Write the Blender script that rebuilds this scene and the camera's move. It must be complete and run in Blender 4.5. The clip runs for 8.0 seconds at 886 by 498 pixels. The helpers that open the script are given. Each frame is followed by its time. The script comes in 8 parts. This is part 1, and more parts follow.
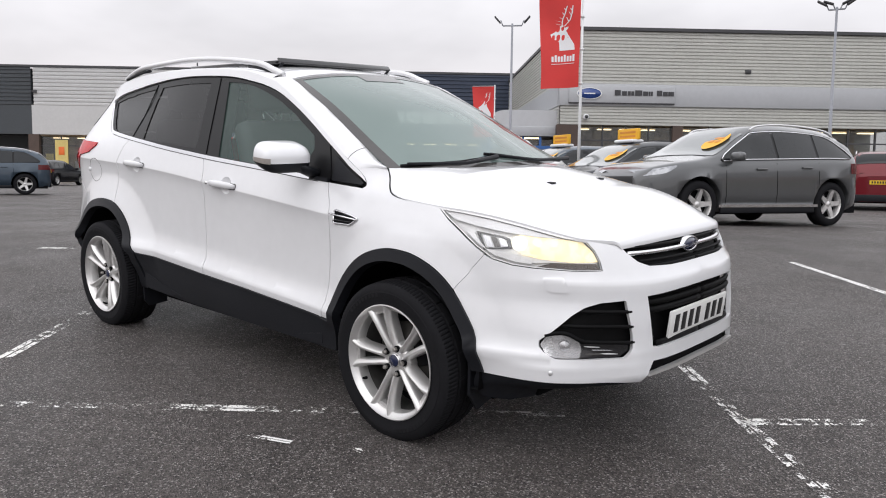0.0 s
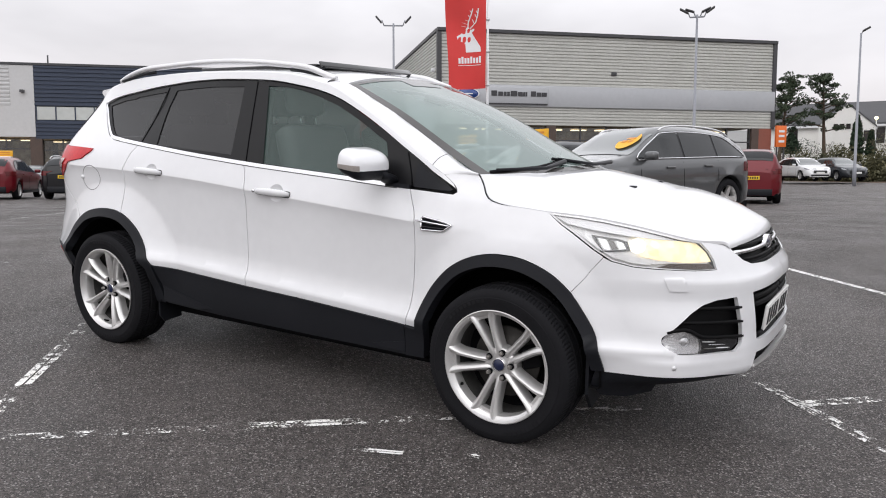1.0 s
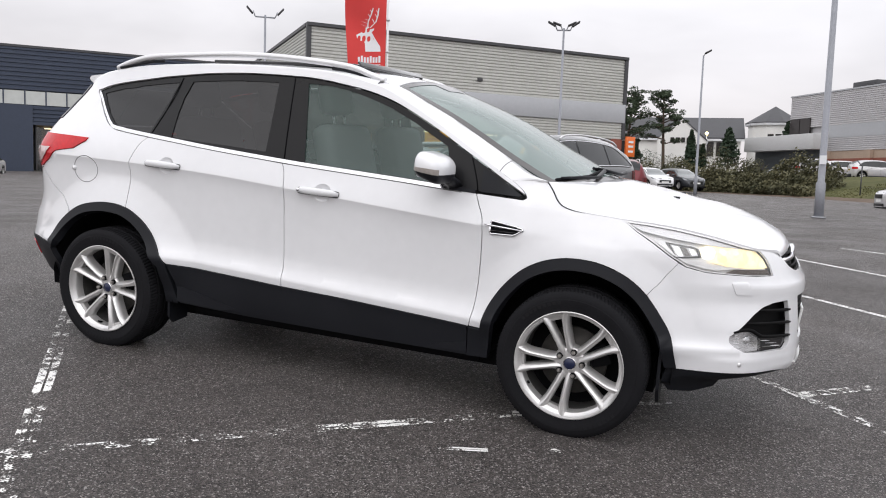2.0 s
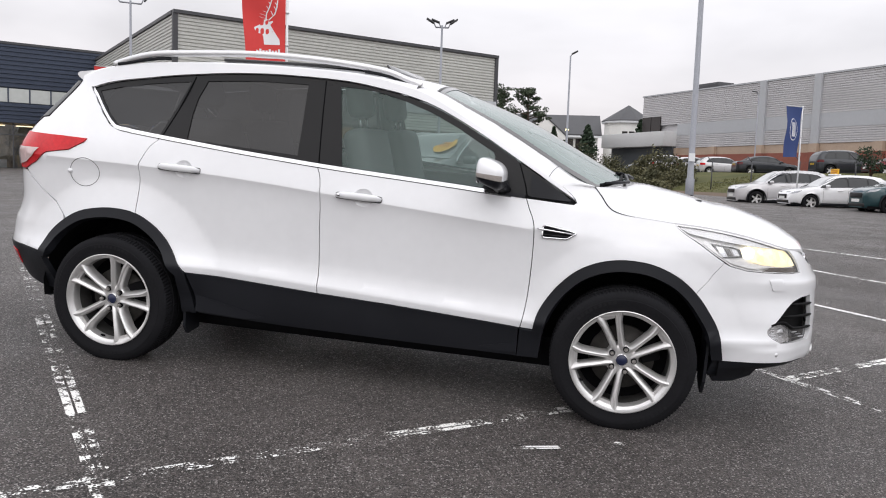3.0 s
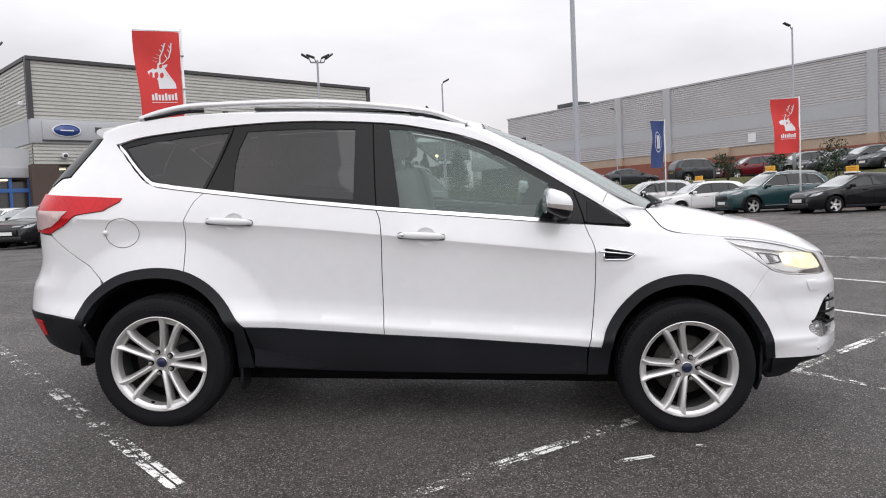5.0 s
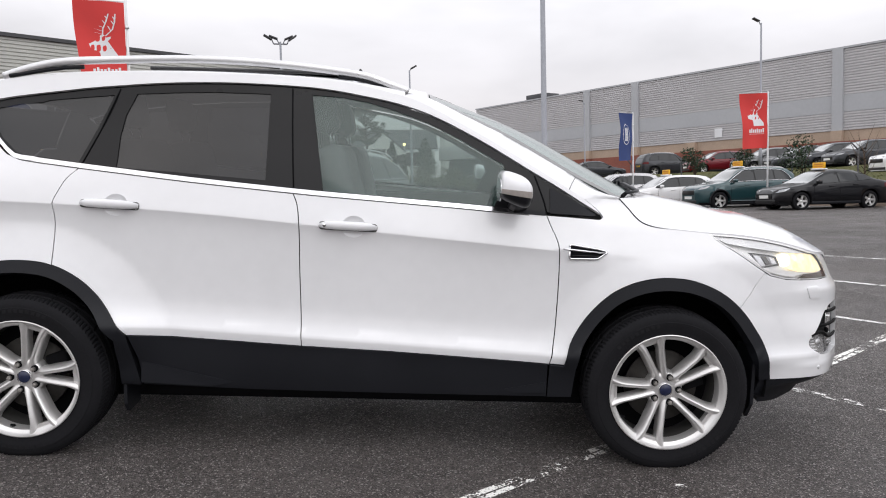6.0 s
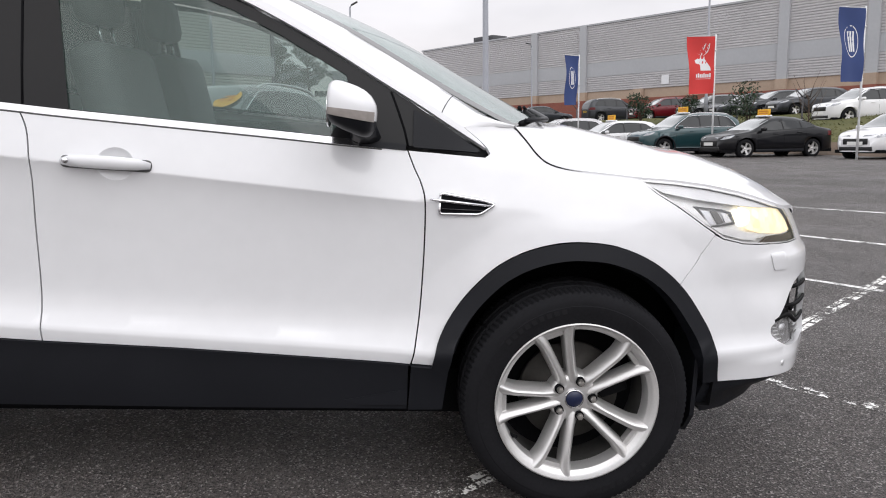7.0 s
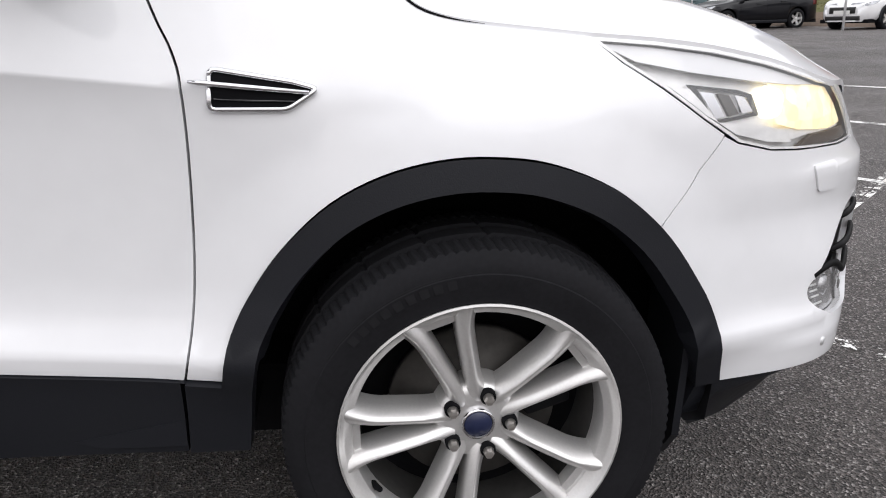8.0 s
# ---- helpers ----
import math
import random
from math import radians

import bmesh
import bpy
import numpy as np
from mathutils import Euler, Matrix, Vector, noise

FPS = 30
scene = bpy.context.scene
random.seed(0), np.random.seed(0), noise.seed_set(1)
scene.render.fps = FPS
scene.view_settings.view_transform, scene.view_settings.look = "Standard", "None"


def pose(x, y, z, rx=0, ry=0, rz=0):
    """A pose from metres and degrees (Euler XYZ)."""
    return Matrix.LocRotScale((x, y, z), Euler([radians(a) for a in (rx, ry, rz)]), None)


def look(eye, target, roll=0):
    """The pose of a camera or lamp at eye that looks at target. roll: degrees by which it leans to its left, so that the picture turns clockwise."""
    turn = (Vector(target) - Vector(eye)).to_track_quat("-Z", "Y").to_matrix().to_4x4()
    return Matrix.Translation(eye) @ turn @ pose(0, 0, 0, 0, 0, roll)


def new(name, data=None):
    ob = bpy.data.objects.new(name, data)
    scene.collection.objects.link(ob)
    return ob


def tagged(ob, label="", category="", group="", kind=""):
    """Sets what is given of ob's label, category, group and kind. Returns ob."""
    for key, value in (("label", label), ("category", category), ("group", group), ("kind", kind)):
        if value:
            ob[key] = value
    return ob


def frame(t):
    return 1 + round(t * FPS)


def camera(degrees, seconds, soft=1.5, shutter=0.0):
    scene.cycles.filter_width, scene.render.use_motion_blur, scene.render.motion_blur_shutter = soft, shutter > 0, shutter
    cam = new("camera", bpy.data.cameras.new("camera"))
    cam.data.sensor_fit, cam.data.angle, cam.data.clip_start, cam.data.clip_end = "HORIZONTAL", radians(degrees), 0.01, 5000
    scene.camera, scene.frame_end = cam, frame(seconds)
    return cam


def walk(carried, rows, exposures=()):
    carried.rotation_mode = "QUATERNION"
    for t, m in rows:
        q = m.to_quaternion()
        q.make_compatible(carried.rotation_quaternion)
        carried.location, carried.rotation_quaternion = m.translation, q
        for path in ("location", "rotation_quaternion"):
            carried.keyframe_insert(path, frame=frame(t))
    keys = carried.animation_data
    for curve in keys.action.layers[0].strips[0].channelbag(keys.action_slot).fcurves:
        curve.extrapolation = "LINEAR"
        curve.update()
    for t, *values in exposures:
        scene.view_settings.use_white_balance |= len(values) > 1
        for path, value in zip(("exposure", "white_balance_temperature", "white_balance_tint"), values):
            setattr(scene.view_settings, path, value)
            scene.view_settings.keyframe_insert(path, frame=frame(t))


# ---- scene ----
# The lot slopes: what lies "in the lot's frame" (the white car, the camera's way round it) is laid on this tilt.
UP = Vector((-0.0470, 0.0550, 0.9974)).normalized()
LOT = UP.rotation_difference(Vector((0, 0, 1))).to_matrix().to_4x4()
cam = camera(59.6, 8.0, soft=1.05)
PATH = [
    (0, (3.618, -3.031, 1.334), (2.291, -1.571, 1.008), 0.6),
    (0.5, (3.264, -3.359, 1.333), (2.058, -1.797, 1.007), 0.1),
    (1, (2.841, -3.656, 1.356), (1.787, -1.987, 1.031), 0.6),
    (1.5, (2.449, -3.942, 1.365), (1.565, -2.177, 1.044), 1.9),
    (1.7, (2.274, -4.045, 1.355), (1.454, -2.249, 1.036), 2.5),
    (2.8, (1.293, -4.458, 1.368), (0.876, -2.526, 1.061), 4.2),
    (3, (1.144, -4.488, 1.356), (0.774, -2.547, 1.049), 4.0),
    (3.5, (0.723, -4.588, 1.362), (0.481, -2.622, 1.08), 3.1),
    (4, (0.383, -4.718, 1.38), (0.254, -2.734, 1.155), 1.7),
    (4.2, (0.294, -4.764, 1.389), (0.191, -2.779, 1.17), 1.2),
    (5.3, (0.195, -4.586, 1.347), (0.161, -2.599, 1.124), 0.4),
    (5.5, (0.236, -4.399, 1.341), (0.213, -2.412, 1.116), 0.7),
    (6, (0.327, -3.992, 1.301), (0.365, -2.008, 1.055), 1.5),
    (6.5, (0.458, -3.494, 1.245), (0.592, -1.521, 0.948), 2.5),
    (7, (0.737, -2.992, 1.2), (0.911, -1.036, 0.82), 2.4),
    (7.5, (0.931, -2.532, 1.171), (1.142, -0.605, 0.68), 2.2),
    (8, (1.125, -2.000, 1.075), (1.3625, -0.129, 0.410), 1.6),
]
walk(cam, [(t, LOT @ look(eye, target, roll)) for t, eye, target, roll in PATH], [(0.0, 0.10), (3.0, 0.15), (5.5, 0.10), (7.0, 0.18), (8.0, 0.25)])

# ---- sky and sun: bright overcast, the veiled sun behind the camera's side of the car ----
SUN_UP, SUN_TURN = radians(43), radians(205)
world = bpy.data.worlds.new("overcast_sky")
scene.world = world
world.use_nodes = True
wn, wl = world.node_tree.nodes, world.node_tree.links
wn.clear()


def sky_node(kind, **values):
    n = wn.new(kind)
    for key, value in values.items():
        n.inputs[key].default_value = value
    return n


sky = wn.new("ShaderNodeTexSky")
sky.sky_type, sky.sun_disc, sky.sun_elevation, sky.sun_rotation = "NISHITA", False, SUN_UP, SUN_TURN
sky.air_density, sky.dust_density = 1.0, 3.0
place = wn.new("ShaderNodeTexCoord")
split = wn.new("ShaderNodeSeparateXYZ")
wl.new(place.outputs["Generated"], split.inputs[0])
height = sky_node("ShaderNodeMapRange", **{"From Min": 0.0, "From Max": 1.0, "To Min": 0.0, "To Max": 1.0})
wl.new(split.outputs["Z"], height.inputs["Value"])
ramp = wn.new("ShaderNodeValToRGB")
ramp.color_ramp.elements[0].position, ramp.color_ramp.elements[0].color = 0.0, (0.895, 0.838, 0.855, 1)
ramp.color_ramp.elements[1].position, ramp.color_ramp.elements[1].color = 1.0, (1.40, 1.40, 1.465, 1)
mid = ramp.color_ramp.elements.new(0.16)
mid.color = (0.865, 0.84, 0.868, 1)
mid = ramp.color_ramp.elements.new(0.40)
mid.color = (1.40, 1.395, 1.445, 1)
wl.new(height.outputs[0], ramp.inputs[0])
flat = wn.new("ShaderNodeMapping")
flat.inputs["Scale"].default_value = (1.5, 1.5, 3.6)
wl.new(place.outputs["Generated"], flat.inputs["Vector"])
cloud = sky_node("ShaderNodeTexNoise", Scale=2.4, Detail=4.0, Roughness=0.5, Distortion=0.25)
wl.new(flat.outputs[0], cloud.inputs["Vector"])
veil = sky_node("ShaderNodeMapRange", **{"From Min": 0.3, "From Max": 0.72, "To Min": 0.86, "To Max": 1.12})
wl.new(cloud.outputs["Fac"], veil.inputs["Value"])
shade = wn.new("ShaderNodeVectorMath")
shade.operation = "SCALE"
wl.new(ramp.outputs["Color"], shade.inputs[0])
wl.new(veil.outputs[0], shade.inputs["Scale"])
thin = wn.new("ShaderNodeVectorMath")
thin.operation = "SCALE"
thin.inputs["Scale"].default_value = 0.012
wl.new(sky.outputs[0], thin.inputs[0])
both = wn.new("ShaderNodeVectorMath")
both.operation = "ADD"
wl.new(shade.outputs[0], both.inputs[0])
wl.new(thin.outputs[0], both.inputs[1])
back = sky_node("ShaderNodeBackground", Strength=0.88)
wl.new(both.outputs[0], back.inputs["Color"])
wl.new(back.outputs[0], wn.new("ShaderNodeOutputWorld").inputs["Surface"])

sun_data = bpy.data.lights.new("sun", "SUN")
sun_data.energy, sun_data.angle, sun_data.color = 0.65, radians(55), (1.0, 0.98, 0.97)
sun = new("sun", sun_data)
sun.matrix_world = look((0, 0, 0), (-math.cos(SUN_UP) * math.cos(radians(-65)), -math.cos(SUN_UP) * math.sin(radians(-65)), -math.sin(SUN_UP)))
scene.view_settings.exposure = 0.0
# ---- the white car's skin: half width at a place along the car and a height, in the lot's frame ----
def ease(a, b, v):
    k = min(1.0, max(0.0, (v - a) / (b - a)))
    return k * k * (3 - 2 * k)


def curve(knots, v):
    """Smooth curve (monotone cubic) through (v, value) knots."""
    if v <= knots[0][0]:
        return knots[0][1]
    if v >= knots[-1][0]:
        return knots[-1][1]
    n = len(knots)
    i = 0
    while i < n - 2 and v > knots[i + 1][0]:
        i += 1

    def slope(j):
        if j == 0 or j == n - 1:
            a, b = (0, 1) if j == 0 else (n - 2, n - 1)
            return (knots[b][1] - knots[a][1]) / (knots[b][0] - knots[a][0])
        h0, h1 = knots[j][0] - knots[j - 1][0], knots[j + 1][0] - knots[j][0]
        d0, d1 = (knots[j][1] - knots[j - 1][1]) / h0, (knots[j + 1][1] - knots[j][1]) / h1
        if d0 * d1 <= 0:
            return 0.0
        w0, w1 = 2 * h1 + h0, h1 + 2 * h0
        return (w0 + w1) / (w0 / d0 + w1 / d1)

    h = knots[i + 1][0] - knots[i][0]
    k = (v - knots[i][0]) / h
    m0, m1 = slope(i) * h, slope(i + 1) * h
    return ((2 * k**3 - 3 * k**2 + 1) * knots[i][1] + (k**3 - 2 * k**2 + k) * m0
            + (-2 * k**3 + 3 * k**2) * knots[i + 1][1] + (k**3 - k**2) * m1)


def crease_z(x):
    return curve([(-2.2, 1.07), (-1.6, 1.062), (-0.87, 1.04), (0.11, 0.967), (0.9, 0.905), (1.6, 0.86)], x)


SHELF_Z, SHELF_RISE = 0.508, 0.053


def side_w(x, z):
    """Half width of the body's side before the nose and tail round it off."""
    zc = crease_z(x)
    # the door bottoms: a hollow flank runs out over a shelf to a crease that climbs to the tail
    run = min(z, zc) + SHELF_RISE * min(0.9, max(-0.9, x))
    low = curve([(0.12, 0.72), (0.2, 0.765), (0.28, 0.797), (0.38, 0.808), (0.46, 0.8120), (SHELF_Z - 0.002, 0.8175), (SHELF_Z + 0.014, 0.8125), (0.548, 0.797), (0.585, 0.787), (0.63, 0.7815), (0.70, 0.7795), (0.8, 0.779), (2.2, 0.779)], run)
    w = low
    deep = 0.004 + 0.010 * (1 - ease(0.75, 1.15, x))
    w += 0.009
    # the crease is crisp along the doors and melts into the front wing
    blur = 0.003 + 0.075 * ease(0.88, 1.15, x)
    w -= 0.29 * (z - zc + math.hypot(z - zc, blur)) / 2
    if z < zc:
        w -= deep * (1 - math.exp((z - zc) / 0.045))
    if z > zc:
        w -= 0.02 * ease(1.1, 1.35, z) * (z - 1.1)
    # wheel arches swell, the greenhouse narrows to the tail
    for hub, size, span in ((1.345, 0.028, 0.46), (-1.345, 0.004, 0.5)):
        w += size * math.exp(-((x - hub) / span) ** 2) * ease(0.3, 0.5, z) * (1 - ease(0.82, 1.06, z))
    lip = max(0.0, 0.64 - math.hypot(x + 1.345, z - 0.345))
    w += 0.30 * lip * lip / (lip + 0.04) * ease(0.35, 0.55, z)
    lip = max(0.0, 0.57 - math.hypot(x - 1.345, z - 0.345))
    w += 0.20 * lip * lip / (lip + 0.04) * ease(0.35, 0.55, z)
    w += 0.013 * math.exp(-((x - 1.8) / 0.2) ** 2) * ease(0.5, 0.7, z) * (1 - ease(0.9, 1.04, z))
    w += 0.032 * math.exp(-((x - 1.76) / 0.2) ** 2) * (1 - ease(0.31, 0.37, z))
    # the lip along the foot of the front bumper
    w += 0.009 * (1 - ease(0.422, 0.443, z)) * ease(1.84, 2.05, x)
    w -= 0.045 * ease(1.0, 1.13, z) * ease(0.93, 1.12, x)
    w -= 0.085 * ease(-0.4, -1.75, x) * ease(1.1, 1.5, z)
    return w


def nose_x(z):
    return curve([(0.14, 2.10), (0.22, 2.17), (0.3, 2.265), (0.345, 2.304), (0.38, 2.316), (0.46, 2.316), (0.6, 2.316), (0.70, 2.317), (0.745, 2.309), (0.765, 2.296), (0.85, 2.250), (0.92, 2.203), (1.05, 2.05), (1.3, 1.7)], z)


def tail_x(z):
    return curve([(0.14, -2.05), (0.3, -2.145), (0.42, -2.198), (0.5, -2.210), (0.6, -2.215), (0.68, -2.21), (0.76, -2.17), (0.84, -2.150), (0.95, -2.155), (1.08, -2.155), (1.17, -2.12), (1.27, -2.055), (1.35, -1.99), (1.5, -1.865), (1.65, -1.8)], z)


NOSE0, TAIL0 = 1.15, -1.35


def power(z):
    return 2.75 + 0.75 * ease(0.31, 0.37, z) - 0.50 * ease(0.54, 0.69, z)


def tail_power(z):
    return 3.0 + 1.0 * ease(0.35, 0.6, z)


def skin_raw(s, z):
    p = 2 / (power(z) if s > 0 else tail_power(z))
    if s > NOSE0:
        a = min(1.0, (s - NOSE0) / (3 - NOSE0)) * math.pi / 2
        u = math.sin(a) ** p
        x = NOSE0 + (nose_x(z) - NOSE0) * u
        # the bumper's corner is planed off round the fog lamp
        plane = 1 - 0.085 * math.exp(-((u - 0.925) / 0.075) ** 2) * ease(0.31, 0.37, z) * (1 - ease(0.52, 0.68, z))
        # a ledge under the headlamps that dies away downwards
        if 0.5 < z < 0.775:
            plane += 0.014 * (1 - ease(0.752, 0.770, z)) * math.exp(-abs(0.752 - z) / 0.07) * ease(0.62, 0.80, u)
        return Vector((x, -side_w(x, z) * plane * max(0.0, math.cos(a)) ** p, z))
    if s < TAIL0:
        a = min(1.0, (TAIL0 - s) / (3 + TAIL0)) * math.pi / 2
        x = TAIL0 + (tail_x(z) - TAIL0) * math.sin(a) ** p
        return Vector((x, -side_w(x, z) * max(0.0, math.cos(a)) ** p, z))
    return Vector((s, -side_w(s, z), z))


def skin_normal(s, z):
    e = 0.0025
    s = min(2.96, max(-2.96, s))
    return (skin_raw(s + e, z) - skin_raw(s - e, z)).cross(skin_raw(s, z + e) - skin_raw(s, z - e)).normalized()


def s_at_x(x, z):
    """Where on the skin the body reaches x, at that height."""
    if x > NOSE0:
        q = min(1.0, (x - NOSE0) / (nose_x(z) - NOSE0))
        return NOSE0 + math.asin(q ** (power(z) / 2)) / (math.pi / 2) * (3 - NOSE0)
    if x < TAIL0:
        q = min(1.0, (x - TAIL0) / (tail_x(z) - TAIL0))
        return TAIL0 - math.asin(q ** (tail_power(z) / 2)) / (math.pi / 2) * (3 + TAIL0)
    return x


def s_at_y(y, z, nose=True):
    """Where on the nose (or tail) the body reaches half width y, at that height."""
    lo, hi = (NOSE0, 3.0) if nose else (-3.0, TAIL0)
    for _ in range(40):
        m = (lo + hi) / 2
        wide = -skin_raw(m, z).y > y
        if nose == wide:
            lo = m
        else:
            hi = m
    return (lo + hi) / 2

# ---- materials ----
def mat(name, color, rough=0.6, metal=0.0, vary=0.12, scale=3.0, grain=60.0, bump=0.0, coat=0.0, spec=0.5, tint=None, rough_vary=0.08, by_piece=0.0, space="Object"):
    """A surface with two scales of variation, fine relief, and (by_piece) a shade of its own for each object."""
    m = bpy.data.materials.new(name)
    m.use_nodes = True
    n, l = m.node_tree.nodes, m.node_tree.links
    b = n["Principled BSDF"]
    b.inputs["Metallic"].default_value = metal
    b.inputs["Coat Weight"].default_value = coat
    b.inputs["Coat Roughness"].default_value = 0.04
    b.inputs["Specular IOR Level"].default_value = spec
    c = n.new("ShaderNodeTexCoord")
    big, fine = n.new("ShaderNodeTexNoise"), n.new("ShaderNodeTexNoise")
    for t, s, d in ((big, scale, 4.0), (fine, grain, 3.0)):
        t.inputs["Scale"].default_value, t.inputs["Detail"].default_value = s, d
        l.new(c.outputs[space], t.inputs["Vector"])
    mix = n.new("ShaderNodeMath")
    mix.operation = "ADD"
    l.new(big.outputs["Fac"], mix.inputs[0])
    l.new(fine.outputs["Fac"], mix.inputs[1])
    r = n.new("ShaderNodeMapRange")
    r.inputs["From Min"].default_value, r.inputs["From Max"].default_value = 0.6, 1.4
    l.new(mix.outputs[0], r.inputs["Value"])
    two = n.new("ShaderNodeMix")
    two.data_type = "RGBA"
    dark = [v * (1 - vary) for v in color]
    light = [min(1.0, v * (1 + vary)) for v in (tint or color)]
    two.inputs["A"].default_value, two.inputs["B"].default_value = (*dark, 1), (*light, 1)
    l.new(r.outputs[0], two.inputs["Factor"])
    out = two.outputs["Result"]
    if by_piece:
        info = n.new("ShaderNodeObjectInfo")
        k = n.new("ShaderNodeMapRange")
        k.inputs["To Min"].default_value, k.inputs["To Max"].default_value = 1 - by_piece, 1 + by_piece
        l.new(info.outputs["Random"], k.inputs["Value"])
        s = n.new("ShaderNodeVectorMath")
        s.operation = "SCALE"
        l.new(out, s.inputs[0])
        l.new(k.outputs[0], s.inputs["Scale"])
        out = s.outputs[0]
    l.new(out, b.inputs["Base Color"])
    q = n.new("ShaderNodeMapRange")
    q.inputs["To Min"].default_value, q.inputs["To Max"].default_value = max(0.02, rough - rough_vary), min(1.0, rough + rough_vary)
    l.new(big.outputs["Fac"], q.inputs["Value"])
    l.new(q.outputs[0], b.inputs["Roughness"])
    if bump:
        u = n.new("ShaderNodeBump")
        u.inputs["Strength"].default_value, u.inputs["Distance"].default_value = 0.6, bump
        l.new(fine.outputs["Fac"], u.inputs["Height"])
        l.new(u.outputs[0], b.inputs["Normal"])
    return m


def paint(name, color, metal=0.0, coat=1.0, spec=0.5):
    return mat(name, color, rough=0.32, metal=metal, vary=0.03, scale=1.2, grain=14, coat=coat, spec=spec, rough_vary=0.05)


def glass(name, tint, alpha, rough=0.02, haze=0.055):
    """Thin car glass: a tinted see-through pane with a real reflection and a diffuse haze."""
    m = bpy.data.materials.new(name)
    m.use_nodes = True
    n, l = m.node_tree.nodes, m.node_tree.links
    n.remove(n["Principled BSDF"])
    clear, shine, mix, f = n.new("ShaderNodeBsdfTransparent"), n.new("ShaderNodeBsdfGlossy"), n.new("ShaderNodeMixShader"), n.new("ShaderNodeLayerWeight")
    dim = n.new("ShaderNodeBsdfDiffuse")
    dim.inputs["Color"].default_value = (*tint, 1)
    clear.inputs["Color"].default_value = (*[alpha * (0.78 + 0.22 * v / max(tint)) for v in tint], 1)
    shine.inputs["Roughness"].default_value = rough
    f.inputs["Blend"].default_value = 0.5
    bend, gain = n.new("ShaderNodeMath"), n.new("ShaderNodeMath")
    bend.operation, bend.inputs[1].default_value = "POWER", 5.0
    gain.operation, gain.inputs[1].default_value, gain.inputs[2].default_value = "MULTIPLY_ADD", 0.92, 0.055
    l.new(f.outputs["Facing"], bend.inputs[0])
    l.new(bend.outputs[0], gain.inputs[0])
    pane = n.new("ShaderNodeMixShader")
    pane.inputs["Fac"].default_value = haze
    l.new(clear.outputs[0], pane.inputs[1])
    l.new(dim.outputs[0], pane.inputs[2])
    l.new(gain.outputs[0], mix.inputs["Fac"])
    l.new(pane.outputs[0], mix.inputs[1])
    l.new(shine.outputs[0], mix.inputs[2])
    l.new(mix.outputs[0], n["Material Output"].inputs["Surface"])
    return m


def glow(name, color, strength):
    m = bpy.data.materials.new(name)
    m.use_nodes = True
    b = m.node_tree.nodes["Principled BSDF"]
    b.inputs["Base Color"].default_value = (*color, 1)
    b.inputs["Emission Color"].default_value, b.inputs["Emission Strength"].default_value = (*color, 1), strength
    return m


def asphalt(name, dark, light, speck):
    """Worn tarmac: broad tone, coarse stones, pale chips that also stand in for glints."""
    m = bpy.data.materials.new(name)
    m.use_nodes = True
    n, l = m.node_tree.nodes, m.node_tree.links
    b = n["Principled BSDF"]
    c = n.new("ShaderNodeTexCoord")

    def noise_at(scale, detail):
        t = n.new("ShaderNodeTexNoise")
        t.inputs["Scale"].default_value, t.inputs["Detail"].default_value = scale, detail
        l.new(c.outputs["Object"], t.inputs["Vector"])
        return t.outputs["Fac"]

    def ranged(v, a, b0, lo=0.0, hi=1.0):
        r = n.new("ShaderNodeMapRange")
        for key, value in (("From Min", a), ("From Max", b0), ("To Min", lo), ("To Max", hi)):
            r.inputs[key].default_value = value
        l.new(v, r.inputs["Value"])
        return r.outputs[0]

    def mixed(f, a, b0):
        x = n.new("ShaderNodeMix")
        x.data_type = "RGBA"
        l.new(f, x.inputs["Factor"])
        for key, v in (("A", a), ("B", b0)):
            if isinstance(v, tuple):
                x.inputs[key].default_value = (*v, 1)
            else:
                l.new(v, x.inputs[key])
        return x.outputs["Result"]

    stone = n.new("ShaderNodeTexVoronoi")
    stone.inputs["Scale"].default_value = 165
    l.new(c.outputs["Object"], stone.inputs["Vector"])
    sep = n.new("ShaderNodeSeparateColor")
    l.new(stone.outputs["Color"], sep.inputs[0])
    tone = mixed(ranged(noise_at(0.35, 5), 0.35, 0.65), dark, light)
    tone = mixed(ranged(noise_at(1.9, 6), 0.42, 0.66, 0, 0.38), tone, tuple(v * 0.72 for v in dark))
    tone = mixed(ranged(noise_at(9, 4), 0.42, 0.7, 0, 0.5), tone, tuple(v * 0.6 for v in dark))
    tone = mixed(ranged(sep.outputs[0], 0.5, 1.0, 0, 0.75), tone, tuple(v * 1.9 for v in light))
    tone = mixed(ranged(sep.outputs[2], 0.45, 1.0, 0, 0.95), tone, tuple(v * 0.22 for v in dark))
    # pale specks: stone chips, and specular glints painted in as colour
    tone = mixed(ranged(sep.outputs[1], 0.86, 0.99, 0, 0.85), tone, speck)
    l.new(tone, b.inputs["Base Color"])
    l.new(ranged(noise_at(1.3, 4), 0.3, 0.7, 0.36, 0.62), b.inputs["Roughness"])
    b.inputs["Specular IOR Level"].default_value = 0.4
    u = n.new("ShaderNodeBump")
    u.inputs["Strength"].default_value, u.inputs["Distance"].default_value = 1.0, 0.016
    l.new(stone.outputs["Distance"], u.inputs["Height"])
    l.new(u.outputs[0], b.inputs["Normal"])
    return m


